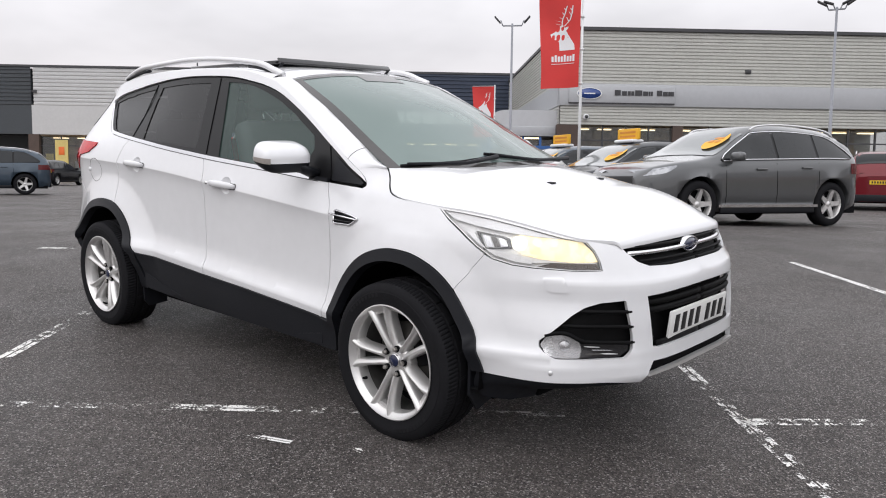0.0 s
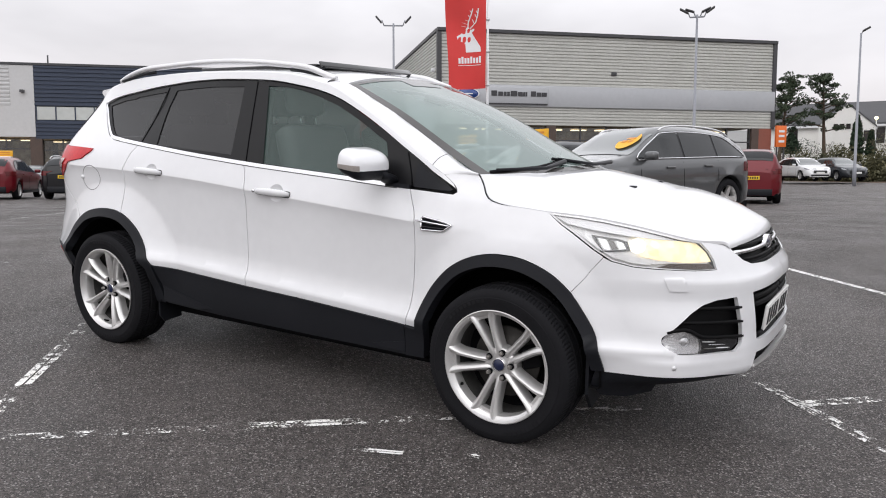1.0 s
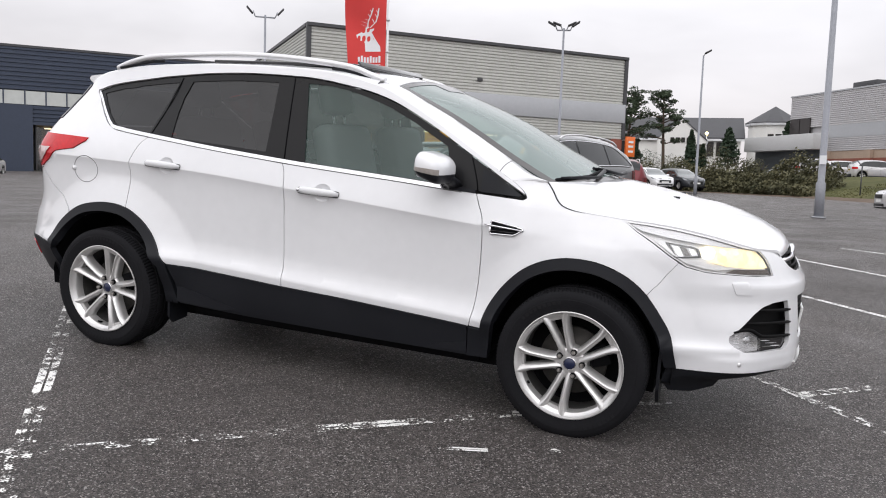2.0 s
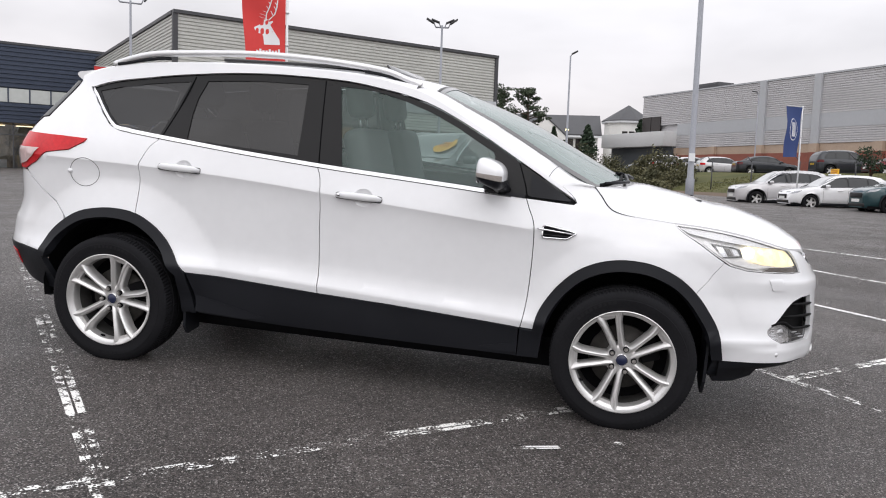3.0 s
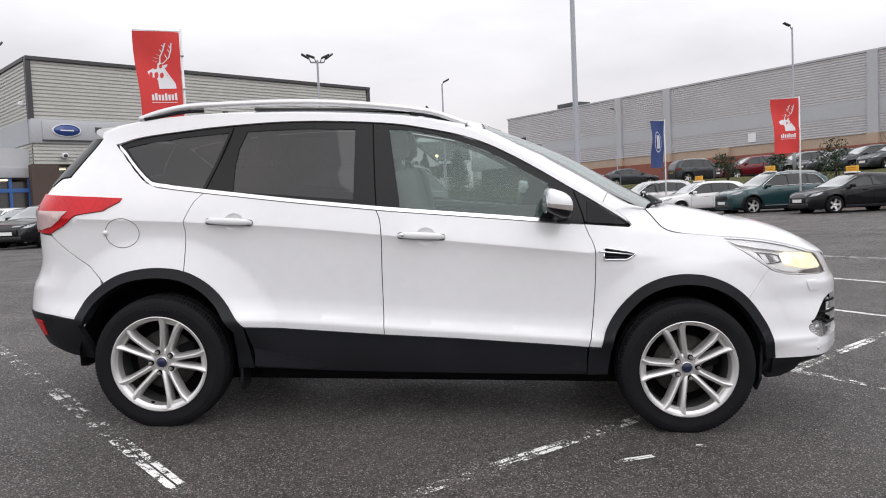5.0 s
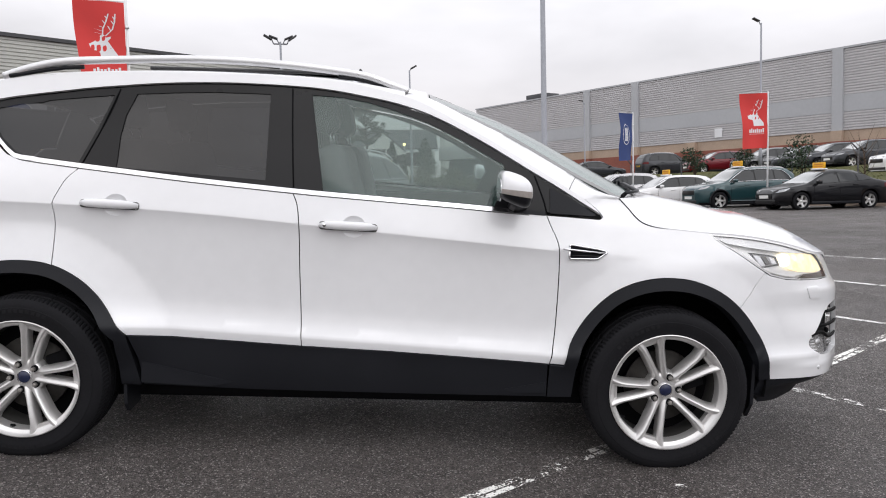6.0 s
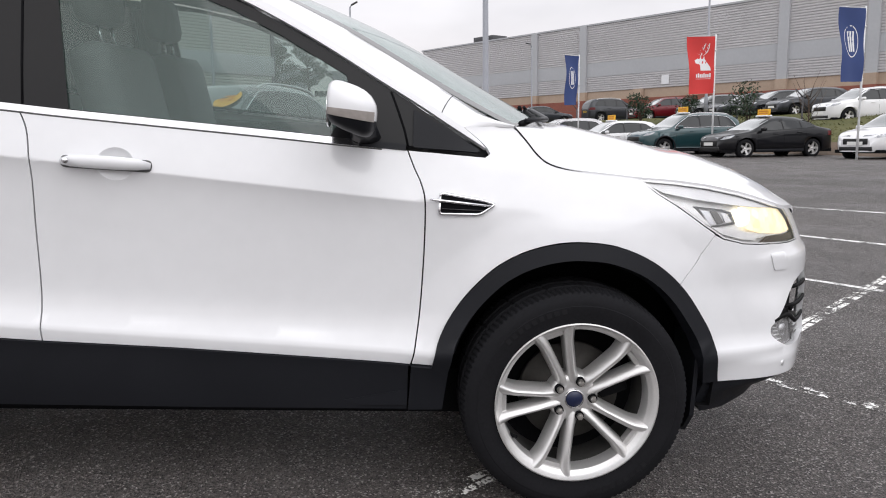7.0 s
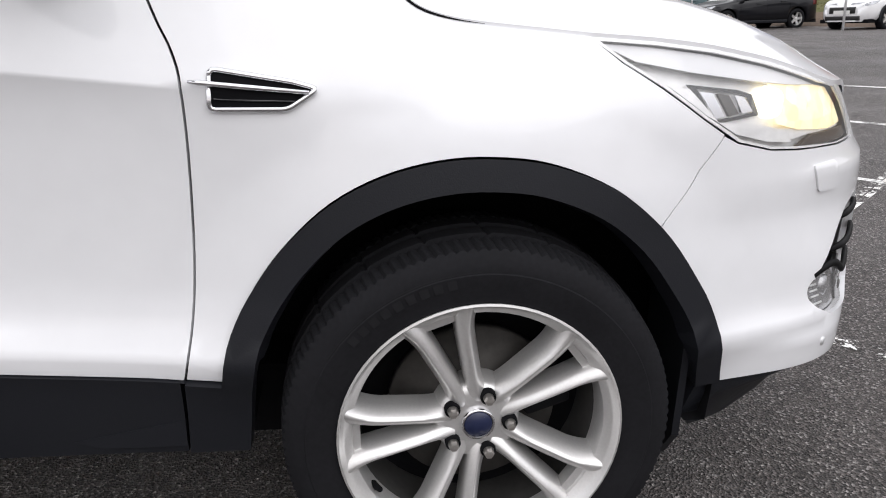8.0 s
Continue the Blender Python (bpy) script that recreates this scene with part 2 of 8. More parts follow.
def worn_paint(name, color, keep):
    """Road paint rubbed through to the tarmac beneath, in patches and in grains."""
    m = bpy.data.materials.new(name)
    m.use_nodes = True
    n, l = m.node_tree.nodes, m.node_tree.links
    b = n["Principled BSDF"]
    b.inputs["Base Color"].default_value, b.inputs["Roughness"].default_value = (*color, 1), 0.75
    c = n.new("ShaderNodeTexCoord")
    total = None
    for scale, detail, weight in ((2.2, 2, 0.55), (17, 4, 0.75), (95, 3, 0.60)):
        t = n.new("ShaderNodeTexNoise")
        t.inputs["Scale"].default_value, t.inputs["Detail"].default_value = scale, detail
        l.new(c.outputs["Object"], t.inputs["Vector"])
        k = n.new("ShaderNodeMath")
        k.operation, k.inputs[1].default_value = "MULTIPLY", weight
        l.new(t.outputs["Fac"], k.inputs[0])
        if total is None:
            total = k.outputs[0]
        else:
            s = n.new("ShaderNodeMath")
            l.new(total, s.inputs[0])
            l.new(k.outputs[0], s.inputs[1])
            total = s.outputs[0]
    r = n.new("ShaderNodeMapRange")
    r.inputs["From Min"].default_value, r.inputs["From Max"].default_value = 0.95 - keep, 0.985 - keep
    l.new(total, r.inputs["Value"])
    l.new(r.outputs[0], b.inputs["Alpha"])
    return m


M_ASPHALT = asphalt("tarmac", (0.068, 0.0595, 0.056), (0.145, 0.1285, 0.121), (0.60, 0.56, 0.54))
M_LINE = worn_paint("road_paint", (0.80, 0.79, 0.76), -0.03)
M_LINE_FRESH = worn_paint("road_paint_fresh", (0.80, 0.79, 0.77), 0.10)
M_LINE_THIN = worn_paint("road_paint_thin", (0.78, 0.77, 0.75), -0.055)
M_LINE_WORN = worn_paint("road_paint_rubbed_off", (0.78, 0.77, 0.75), -0.095)
M_WHITE = paint("white_car_paint", (0.78, 0.783, 0.80))
M_BLACK_PLASTIC = mat("black_plastic", (0.0120, 0.0128, 0.0160), rough=0.42, spec=0.20, vary=0.15, scale=4, grain=400, bump=0.0004)
M_GLOSS_BLACK = mat("gloss_black", (0.012, 0.012, 0.014), rough=0.12, vary=0.05, coat=0.6)
# near-black for hidden parts; shade in wells, gaps and rims is put into it
M_VOID = mat("black_parts_and_shade", (0.004, 0.004, 0.005), rough=0.9, vary=0.3, spec=0.15)
M_CHROME = mat("chrome", (0.78, 0.78, 0.80), rough=0.12, metal=1.0, vary=0.03, rough_vary=0.04)
M_SILVER = mat("silver_alloy", (0.68, 0.672, 0.664), rough=0.33, metal=0.65, vary=0.07, grain=200)
M_RAIL = mat("satin_aluminium", (0.74, 0.74, 0.75), rough=0.40, metal=0.45, vary=0.04)
M_RUBBER = mat("tyre_rubber", (0.0110, 0.0110, 0.0128), rough=0.8, spec=0.14, vary=0.25, scale=8, grain=120, bump=0.0006)
M_GLASS = glass("clear_car_glass", (0.27, 0.50, 0.44), 0.64, haze=0.088)
# the strong diffuse haze stands in for pale sky reflected in the screen
M_SCREEN = glass("windscreen_glass", (0.40, 0.52, 0.49), 0.62, haze=0.42)
M_GLASS_DARK = glass("privacy_glass", (0.11, 0.11, 0.117), 0.12, haze=0.15)
M_LENS = glass("lamp_lens", (0.9, 0.9, 0.9), 0.96)
M_STEEL = mat("brake_steel", (0.15, 0.145, 0.14), rough=0.4, metal=0.9, vary=0.2)
M_SEAT = mat("grey_leather", (0.11, 0.112, 0.115), rough=0.6, vary=0.2, bump=0.001)
M_RED_LENS = mat("red_lamp_lens", (0.55, 0.010, 0.016), rough=0.12, vary=0.2, scale=9, spec=0.35)
M_PILLAR = mat("pillar_black", (0.008, 0.008, 0.009), rough=0.3, vary=0.1, spec=0.25)
M_PALE_LENS = mat("pale_lamp_lens", (0.62, 0.45, 0.44), rough=0.12, vary=0.1, scale=20, coat=1.0)
M_PLATE = mat("white_plate", (0.82, 0.82, 0.80), rough=0.35, vary=0.03)
M_PLATE_Y = mat("yellow_plate", (0.75, 0.48, 0.02), rough=0.35, vary=0.03)
M_FRIT = mat("dark_screen_print", (0.060, 0.057, 0.055), rough=0.14, spec=0.5, vary=0.1)
M_BAR = mat("plate_characters", (0.012, 0.012, 0.012), rough=0.5)
M_BLUE_BADGE = mat("blue_badge", (0.014, 0.022, 0.062), rough=0.15, coat=1.0, vary=0.05)

# ---- building blocks ----
class Shape:
    """Collects faces, each with a material, and becomes one mesh object."""

    def __init__(self):
        self.v, self.f, self.m, self.mats, self.smooth = [], [], [], [], []

    def slot(self, material):
        if material not in self.mats:
            self.mats.append(material)
        return self.mats.index(material)

    def add(self, verts, faces, material, smooth=False):
        k, s = len(self.v), self.slot(material)
        self.v += [tuple(p) for p in verts]
        for f in faces:
            self.f.append([k + i for i in f])
            self.m.append(s)
            self.smooth.append(smooth)
        return self

    def box(self, lo, hi, material, bevel=0.0, m=None):
        x0, y0, z0 = lo
        x1, y1, z1 = hi
        if bevel <= 0:
            vs = [(x, y, z) for z in (z0, z1) for y in (y0, y1) for x in (x0, x1)]
            fs = [(0, 2, 3, 1), (4, 5, 7, 6), (0, 1, 5, 4), (2, 6, 7, 3), (0, 4, 6, 2), (1, 3, 7, 5)]
        else:
            bm = bmesh.new()
            bmesh.ops.create_cube(bm, size=1)
            for p in bm.verts:
                p.co = Vector(((x0 + x1) / 2 + p.co.x * (x1 - x0), (y0 + y1) / 2 + p.co.y * (y1 - y0), (z0 + z1) / 2 + p.co.z * (z1 - z0)))
            bmesh.ops.bevel(bm, geom=bm.edges[:], offset=bevel, segments=2, affect="EDGES", profile=0.5)
            bm.verts.index_update()
            vs, fs = [p.co[:] for p in bm.verts], [[p.index for p in f.verts] for f in bm.faces]
            bm.free()
        if m is not None:
            vs = [m @ Vector(p) for p in vs]
        return self.add(vs, fs, material, bevel > 0)

    def tube(self, points, radii, material, sides=10, caps=True, flat=1.0):
        """A round bar along points; flat squeezes it across its second axis."""
        pts = [Vector(p) for p in points]
        if not hasattr(radii, "__len__"):
            radii = [radii] * len(pts)
        vs, fs = [], []
        side = None
        for i, p in enumerate(pts):
            d = (pts[min(i + 1, len(pts) - 1)] - pts[max(i - 1, 0)]).normalized()
            if side is None:
                side = d.orthogonal().normalized() if abs(d.z) > 0.9 else Vector((0, 0, 1)).cross(d).normalized()
            side = (side - side.dot(d) * d).normalized()
            up = d.cross(side)
            for j in range(sides):
                a = 2 * math.pi * j / sides
                vs.append(p + radii[i] * (math.cos(a) * side + flat * math.sin(a) * up))
        n = len(pts)
        for i in range(n - 1):
            for j in range(sides):
                a, b = i * sides + j, i * sides + (j + 1) % sides
                fs.append((a, b, b + sides, a + sides))
        if caps:
            fs.append(list(range(sides))[::-1])
            fs.append([(n - 1) * sides + j for j in range(sides)])
        return self.add(vs, fs, material, True)

    def grid(self, rows, material, smooth=True, flip=False):
        """A sheet through rows of points."""
        w = len(rows[0])
        vs = [p for r in rows for p in r]
        fs = []
        for i in range(len(rows) - 1):
            for j in range(w - 1):
                q = (i * w + j, i * w + j + 1, (i + 1) * w + j + 1, (i + 1) * w + j)
                fs.append(q[::-1] if flip else q)
        return self.add(vs, fs, material, smooth)

    def spin(self, profile, material, steps=32, axis="y", smooth=True, m=None):
        """Turns (radius, offset) points round the axis."""
        vs, fs = [], []
        n = len(profile)
        for i in range(steps):
            a = 2 * math.pi * i / steps
            for r, o in profile:
                p = (r * math.cos(a), o, r * math.sin(a)) if axis == "y" else (r * math.cos(a), r * math.sin(a), o)
                vs.append(m @ Vector(p) if m is not None else p)
        for i in range(steps):
            k = (i + 1) % steps
            for j in range(n - 1):
                fs.append((i * n + j, k * n + j, k * n + j + 1, i * n + j + 1))
        return self.add(vs, fs, material, smooth)

    def plate(self, outline, depth, material, m=None, smooth=False):
        """A flat outline in x, z given thickness along y."""
        n = len(outline)
        vs = [(x, 0.0, z) for x, z in outline] + [(x, depth, z) for x, z in outline]
        fs = [list(range(n)), list(range(n, 2 * n))[::-1]] + [(i, i + n, (i + 1) % n + n, (i + 1) % n) for i in range(n)]
        if m is not None:
            vs = [m @ Vector(p) for p in vs]
        return self.add(vs, fs, material, smooth)

    def mesh(self, name):
        me = bpy.data.meshes.new(name)
        me.from_pydata([tuple(p) for p in self.v], [], self.f)
        for x in self.mats:
            me.materials.append(x)
        me.polygons.foreach_set("material_index", self.m)
        me.polygons.foreach_set("use_smooth", self.smooth)
        me.update()
        return me

    def make(self, name, parent=None, m=None, label=""):
        ob = new(name, self.mesh(name))
        if parent is not None:
            ob.parent = parent
        if m is not None:
            ob.matrix_local = m
        if label:
            ob["label"] = label
        return ob


def thing(name, label, category, m=None, group="", kind=""):
    """An empty that carries a thing's parts."""
    ob = tagged(new(name), label, category, group, kind)
    if m is not None:
        ob.matrix_world = m
    ob.empty_display_size = 0.2
    return ob


def ground_z(x, y):
    """Height of the ground: the tilted lot round the white car, running out into a nearly level yard."""
    n = LOT @ Vector((0, 0, 1)) - LOT @ Vector((0, 0, 0))
    near = -(n.x * x + n.y * y) / n.z
    far = 0.27 + 0.016 * max(0.0, min(60.0, y - 22))
    k = ease(4.8, 11.0, math.hypot(x - 0.5, y + 0.5))
    return near * (1 - k) + far * k


def on_lot(x, y, lift=0.004):
    p = LOT @ Vector((x, y, 0))
    return Vector((p.x, p.y, ground_z(p.x, p.y) + lift))

# ---- tools for panels ----
from mathutils import geometry


def refined(loop, step):
    out = []
    for i, a in enumerate(loop):
        b = loop[(i + 1) % len(loop)]
        n = max(1, math.ceil(math.dist(a, b) / step))
        out += [(a[0] + (b[0] - a[0]) * k / n, a[1] + (b[1] - a[1]) * k / n) for k in range(n)]
    return out


def rounded(loop, r=0.02, sharp=()):
    """Rounds an outline's corners."""
    out = []
    n = len(loop)
    for i, p in enumerate(loop):
        if i in sharp:
            out.append(p)
            continue
        a, b = loop[i - 1], loop[(i + 1) % n]
        la, lb = math.dist(a, p), math.dist(b, p)
        ka, kb = min(0.45, r / max(la, 1e-6)), min(0.45, r / max(lb, 1e-6))
        p0 = (p[0] + (a[0] - p[0]) * ka, p[1] + (a[1] - p[1]) * ka)
        p1 = (p[0] + (b[0] - p[0]) * kb, p[1] + (b[1] - p[1]) * kb)
        for k in (0.0, 0.33, 0.67, 1.0):
            out.append(tuple((1 - k) ** 2 * p0[j] + 2 * k * (1 - k) * p[j] + k * k * p1[j] for j in (0, 1)))
    return out


def inside(p, loop):
    x, y = p
    c = False
    for i, (x1, y1) in enumerate(loop):
        x0, y0 = loop[i - 1]
        if (y1 > y) != (y0 > y) and x < (x0 - x1) * (y - y1) / (y0 - y1) + x1:
            c = not c
    return c


def smooth_loop(points, n=8, closed=False):
    """Catmull-Rom through points."""
    out = []
    m = len(points)
    for i in range(m if closed else m - 1):
        p0, p1, p2, p3 = (points[(i + k) % m] if closed else points[min(m - 1, max(0, i + k))] for k in (-1, 0, 1, 2))
        for k in range(n):
            t = k / n
            out.append(tuple(0.5 * (2 * b + (c - a) * t + (2 * a - 5 * b + 4 * c - d) * t * t + (3 * b - a - 3 * c + d) * t ** 3) for a, b, c, d in zip(p0, p1, p2, p3)))
    if not closed:
        out.append(tuple(points[-1]))
    return out


def is_in(p, loops):
    return inside(p, loops[0]) and not any(inside(p, h) for h in loops[1:])


def skin_patch(name, loop, material, parent, holes=(), step=0.04, out=0.0, rim=0.014, both=False, side=-1, label="", rim_material=None):
    """A panel of the car's skin: an outline in (s, z) laid on the body, its edge turned in by rim. side 1 mirrors it."""
    loops = [refined(loop, step)] + [refined(h, step) for h in holes]
    flat = [p for lp in loops for p in lp]
    edges, k = [], 0
    for lp in loops:
        edges += [(k + i, k + (i + 1) % len(lp)) for i in range(len(lp))]
        k += len(lp)
    lo, hi = (min(p[0] for p in loop), min(p[1] for p in loop)), (max(p[0] for p in loop), max(p[1] for p in loop))
    inner = []
    # two close rows keep the flank's crease crisp
    s = max(lo[0], -1.9)
    while s < min(hi[0], 0.95):
        zc = crease_z(skin_raw(s, 1.0).x)
        zs = SHELF_Z - SHELF_RISE * min(0.9, max(-0.9, s))
        for p in ((s, zc - 0.004), (s, zc + 0.004), (s, zs - 0.006), (s, zs + 0.002), (s, zs + 0.014)):
            if is_in(p, loops) and min((p[0] - q[0]) ** 2 + (p[1] - q[1]) ** 2 for q in flat) > 0.012 ** 2:
                inner.append(p)
        s += 0.03
    rows = len(inner)
    j, z = 0, lo[1] + step * 0.5
    while z < hi[1]:
        s = lo[0] + step * (0.5 if j % 2 else 0.98)
        while s < hi[0]:
            p = (s, z)
            if inside(p, loops[0]) and not any(inside(p, h) for h in loops[1:]) and min((p[0] - q[0]) ** 2 + (p[1] - q[1]) ** 2 for q in flat) > (0.5 * step) ** 2 and (not rows or min(abs(p[1] - q[1]) + max(0, abs(p[0] - q[0]) - 0.03) for q in inner[:rows]) > 0.016):
                inner.append(p)
            s += step
        z += step * 0.87
        j += 1
    pts, _, faces, *_ = geometry.delaunay_2d_cdt([Vector(p) for p in flat + inner], edges, [], 0, 1e-6)
    faces = [f for f in faces if is_in(tuple(sum(pts[i][j] for i in f) / len(f) for j in (0, 1)), loops)]
    place, normal = [], []
    for p in pts:
        q, n = skin_raw(p[0], p[1]), skin_normal(p[0], p[1])
        q = q + n * out
        place.append(q)
        normal.append(n)
    count = {}
    for f in faces:
        for a, b in zip(f, f[1:] + f[:1]):
            count[(a, b)] = count.get((a, b), 0) + 1
    border = [(a, b) for a, b in count if (b, a) not in count]
    v, fs, ns, mi = list(place), [list(f) for f in faces], list(normal), [0] * len(faces)
    # keep the triangles facing outward
    turn = sum((place[f[1]] - place[f[0]]).cross(place[f[2]] - place[f[0]]).dot(normal[f[0]]) for f in faces)
    if turn < 0:
        fs = [f[::-1] for f in fs]
        border = [(b, a) for a, b in border]
    if rim:
        for a, b in border:
            k = len(v)
            edge = (place[b] - place[a])
            away = edge.cross(normal[a])
            away = away.normalized() if away.length > 1e-9 else normal[a]
            v += [place[a], place[b], place[b] - normal[b] * rim, place[a] - normal[a] * rim]
            ns += [away] * 4
            fs.append([k + 1, k, k + 3, k + 2])
            mi.append(1 if rim_material else 0)
    if side > 0:
        v = [Vector((p.x, -p.y, p.z)) for p in v]
        ns = [Vector((p.x, -p.y, p.z)) for p in ns]
        fs = [f[::-1] for f in fs]
    me = bpy.data.meshes.new(name)
    me.from_pydata([p[:] for p in v], [], fs)
    me.materials.append(material)
    if rim_material:
        me.materials.append(rim_material)
    me.polygons.foreach_set("material_index", mi)
    me.polygons.foreach_set("use_smooth", [True] * len(fs))
    me.normals_split_custom_set_from_vertices([p[:] for p in ns])
    ob = new(name, me)
    ob.parent = parent
    if material in (M_GLASS, M_GLASS_DARK, M_LENS):
        ob.visible_shadow = False
    if label:
        ob["label"] = label
    return ob


def X(*pts):
    """Outline points given by length along the car, turned into skin places; ("y", y, z) gives a place on the nose, ("t", y, z) on the tail."""
    out = []
    for p in pts:
        if p[0] == "y":
            out.append((s_at_y(p[1], p[2]), p[2]))
        elif p[0] == "t":
            out.append((s_at_y(p[1], p[2], False), p[2]))
        elif p[0] == "m":
            out.append((3.0 if p[1] > 0 else -3.0, p[2]))
        else:
            out.append((s_at_x(p[0], p[1]), p[1]))
    return out


def cross_loft(pairs, material, name, parent, n=14, curl=2.2, m=24, lip=0.012, label="", bulge=0.0):
    """A panel across the car through (edge, middle) stations, crowned from both edges to the middle line."""
    edge = smooth_loop([p[0] for p in pairs], m // max(1, len(pairs) - 1) + 1)
    mid = smooth_loop([p[1] for p in pairs], m // max(1, len(pairs) - 1) + 1)
    rows = []
    for e, c in zip(edge, mid):
        row = []
        for j in range(2 * n + 1):
            k = (j - n) / n
            a = math.sin(k * math.pi / 2 * 0.999)
            f = abs(a) ** curl
            rise = bulge * (1 - ease(0.66, 0.74, abs(a))) * (1 - f) * ease(0, 0.25, len(rows) / len(edge)) * (1 - ease(0.6, 1, len(rows) / len(edge)))
            row.append(Vector((c[0] + (e[0] - c[0]) * f, abs(e[1]) * a, c[2] + (e[2] - c[2]) * f + rise)))
        rows.append(row)
    s = Shape()
    full = rows
    if lip:
        down = Vector((0, 0, lip))
        full = [[r[0] - down] + r + [r[-1] - down] for r in rows]
        full = [[p - down for p in full[0]]] + full + [[p - down for p in full[-1]]]
    s.grid(full, material, smooth=True, flip=pairs[0][0][0] < pairs[-1][0][0])
    ob = s.make(name, parent, label=label)
    ob.data.set_sharp_from_angle(angle=0.8)
    return ob, rows



# ---- ground: one sheet to the horizon ----
def steps_out(near, step, far, grow):
    v, s, out = 0.0, step, [0.0]
    while v < far:
        v += s
        if v > near:
            s *= grow
        out.append(v)
    return [-q for q in out[:0:-1]] + out


gx = steps_out(8, 0.8, 1500, 1.22)
sheet = Shape()
sheet.grid([[Vector((x, y, ground_z(x, y))) for x in gx] for y in gx], M_ASPHALT)
ground = tagged(sheet.make("ground"), "worn dark grey tarmac of a sloping car park with pale stone chips and painted glints", "ground", kind="structure")


def line_strip(name, a, b, width, material, label):
    """A painted line on the lot from a to b, in the lot's plane."""
    a, b = Vector((*a, 0)), Vector((*b, 0))
    d = (b - a).normalized()
    q = Vector((-d.y, d.x, 0)) * width / 2
    n = max(2, int((b - a).length / 0.12))
    s = Shape()
    # the paint is worn through along its middle, so that it reads as two ragged tracks
    for lo, hi in ((-1.0, -0.14), (0.12, 1.0)):
        rows = []
        for i in range(n + 1):
            p = a + (b - a) * i / n
            w = 1 + 0.12 * noise.noise(p * 3.1)
            slip = 0.22 * noise.noise(p * 1.7 + Vector((5, 0, 0)))
            rows.append([on_lot(*(p + q * ((lo if lo < 0 else lo + slip) * w)).xy), on_lot(*(p + q * ((hi if lo > 0 else hi + slip) * w)).xy)])
        s.grid(rows, material, smooth=True, flip=True)
    return tagged(s.make(name), label, "road marking", group="parking lines", kind="structure")


LINES = [((-0.82, -2.36), (0.20, -1.477), 0.066, 1), ((0.20, -1.477), (1.12, -0.68), 0.074, 0), ((1.12, -0.68), (1.75, -0.13), 0.060, 1), ((2.38, 0.35), (7.6, 5.25), 0.076, 0),
         ((-0.42, -2.22), (-1.15, -1.43), 0.085, 0), ((-1.15, -1.43), (-3.4, 1.0), 0.085, 3), ((-0.42, -2.22), (0.5, -3.2), 0.072, 0), ((1.3, 1.48), (2.40, 0.35), 0.072, 0), ((2.40, 0.35), (3.6, -0.80), 0.075, 1),
         ((1.12, 4.80), (4.30, 2.02), 0.066, 2), ((4.35, 2.0), (6.2, 0.3), 0.065, 1), ((2.65, 5.90), (6.9, 2.40), 0.060, 2),
         ((3.3, 7.6), (8.0, 3.75), 0.060, 2), ((-4.75, -0.02), (-4.45, 0.24), 0.072, 0), ((-9.45, 0.9), (-8.4, 5.2), 0.072, 0), ((-11.3, 4.0), (-15.2, 8.9), 0.08, 0),
         ((0.2, 9.9), (2.2, 9.65), 0.065, 1), ((0.90, -1.27), (1.10, -1.19), 0.034, 3), ((1.34, -1.06), (1.385, -1.04), 0.04, 0)]
for a, b, w, grade in LINES:
    line_strip("parking_line", a, b, w, (M_LINE, M_LINE_THIN, M_LINE_FRESH, M_LINE_WORN)[grade], "worn white painted parking bay line on tarmac")

# ---- buildings ----
M_CLAD = mat("grey_profiled_cladding", (0.50, 0.50, 0.47), rough=0.5, metal=0.0, vary=0.10, scale=0.5, grain=5)
M_CLAD_R = mat("grey_cladding_far", (0.50, 0.49, 0.50), rough=0.5, vary=0.08, scale=0.4, grain=4)
M_BAND = mat("pale_grey_panel", (0.42, 0.43, 0.45), rough=0.45, vary=0.05, scale=0.4, grain=5)
M_PALE = mat("pale_cladding", (0.53, 0.53, 0.53), rough=0.5, vary=0.06, scale=0.4, grain=5)
M_POSTER = mat("cream_poster", (0.62, 0.50, 0.18), rough=0.6, vary=0.15, scale=3)
M_NAVY = mat("navy_cladding", (0.030, 0.042, 0.072), rough=0.45, vary=0.10, scale=0.4, grain=5)
M_DARK = mat("dark_grey_cladding", (0.045, 0.052, 0.060), rough=0.45, vary=0.10, scale=0.4, grain=5)
M_EDGE = mat("dark_flashing", (0.05, 0.05, 0.055), rough=0.5)
M_BRICK_FAR = mat("red_brick_far", (0.25, 0.085, 0.06), rough=0.85, vary=0.2, scale=1.5, grain=20)
M_BEIGE = mat("beige_block", (0.42, 0.32, 0.245), rough=0.85, vary=0.12, scale=1.0, grain=12)
M_SHOP = mat("shop_interior", (0.42, 0.35, 0.25), rough=0.8, vary=0.7, scale=0.5, grain=2)
M_SHOPGLASS = glass("shop_glass", (0.3, 0.33, 0.33), 0.75)


def wall_frame(a, b):
    """A frame whose x runs along the wall from a to b, y into the building."""
    d = (Vector((*b, 0)) - Vector((*a, 0))).normalized()
    return Matrix(((d.x, -d.y, 0, a[0]), (d.y, d.x, 0, a[1]), (0, 0, 1, 0), (0, 0, 0, 1)))


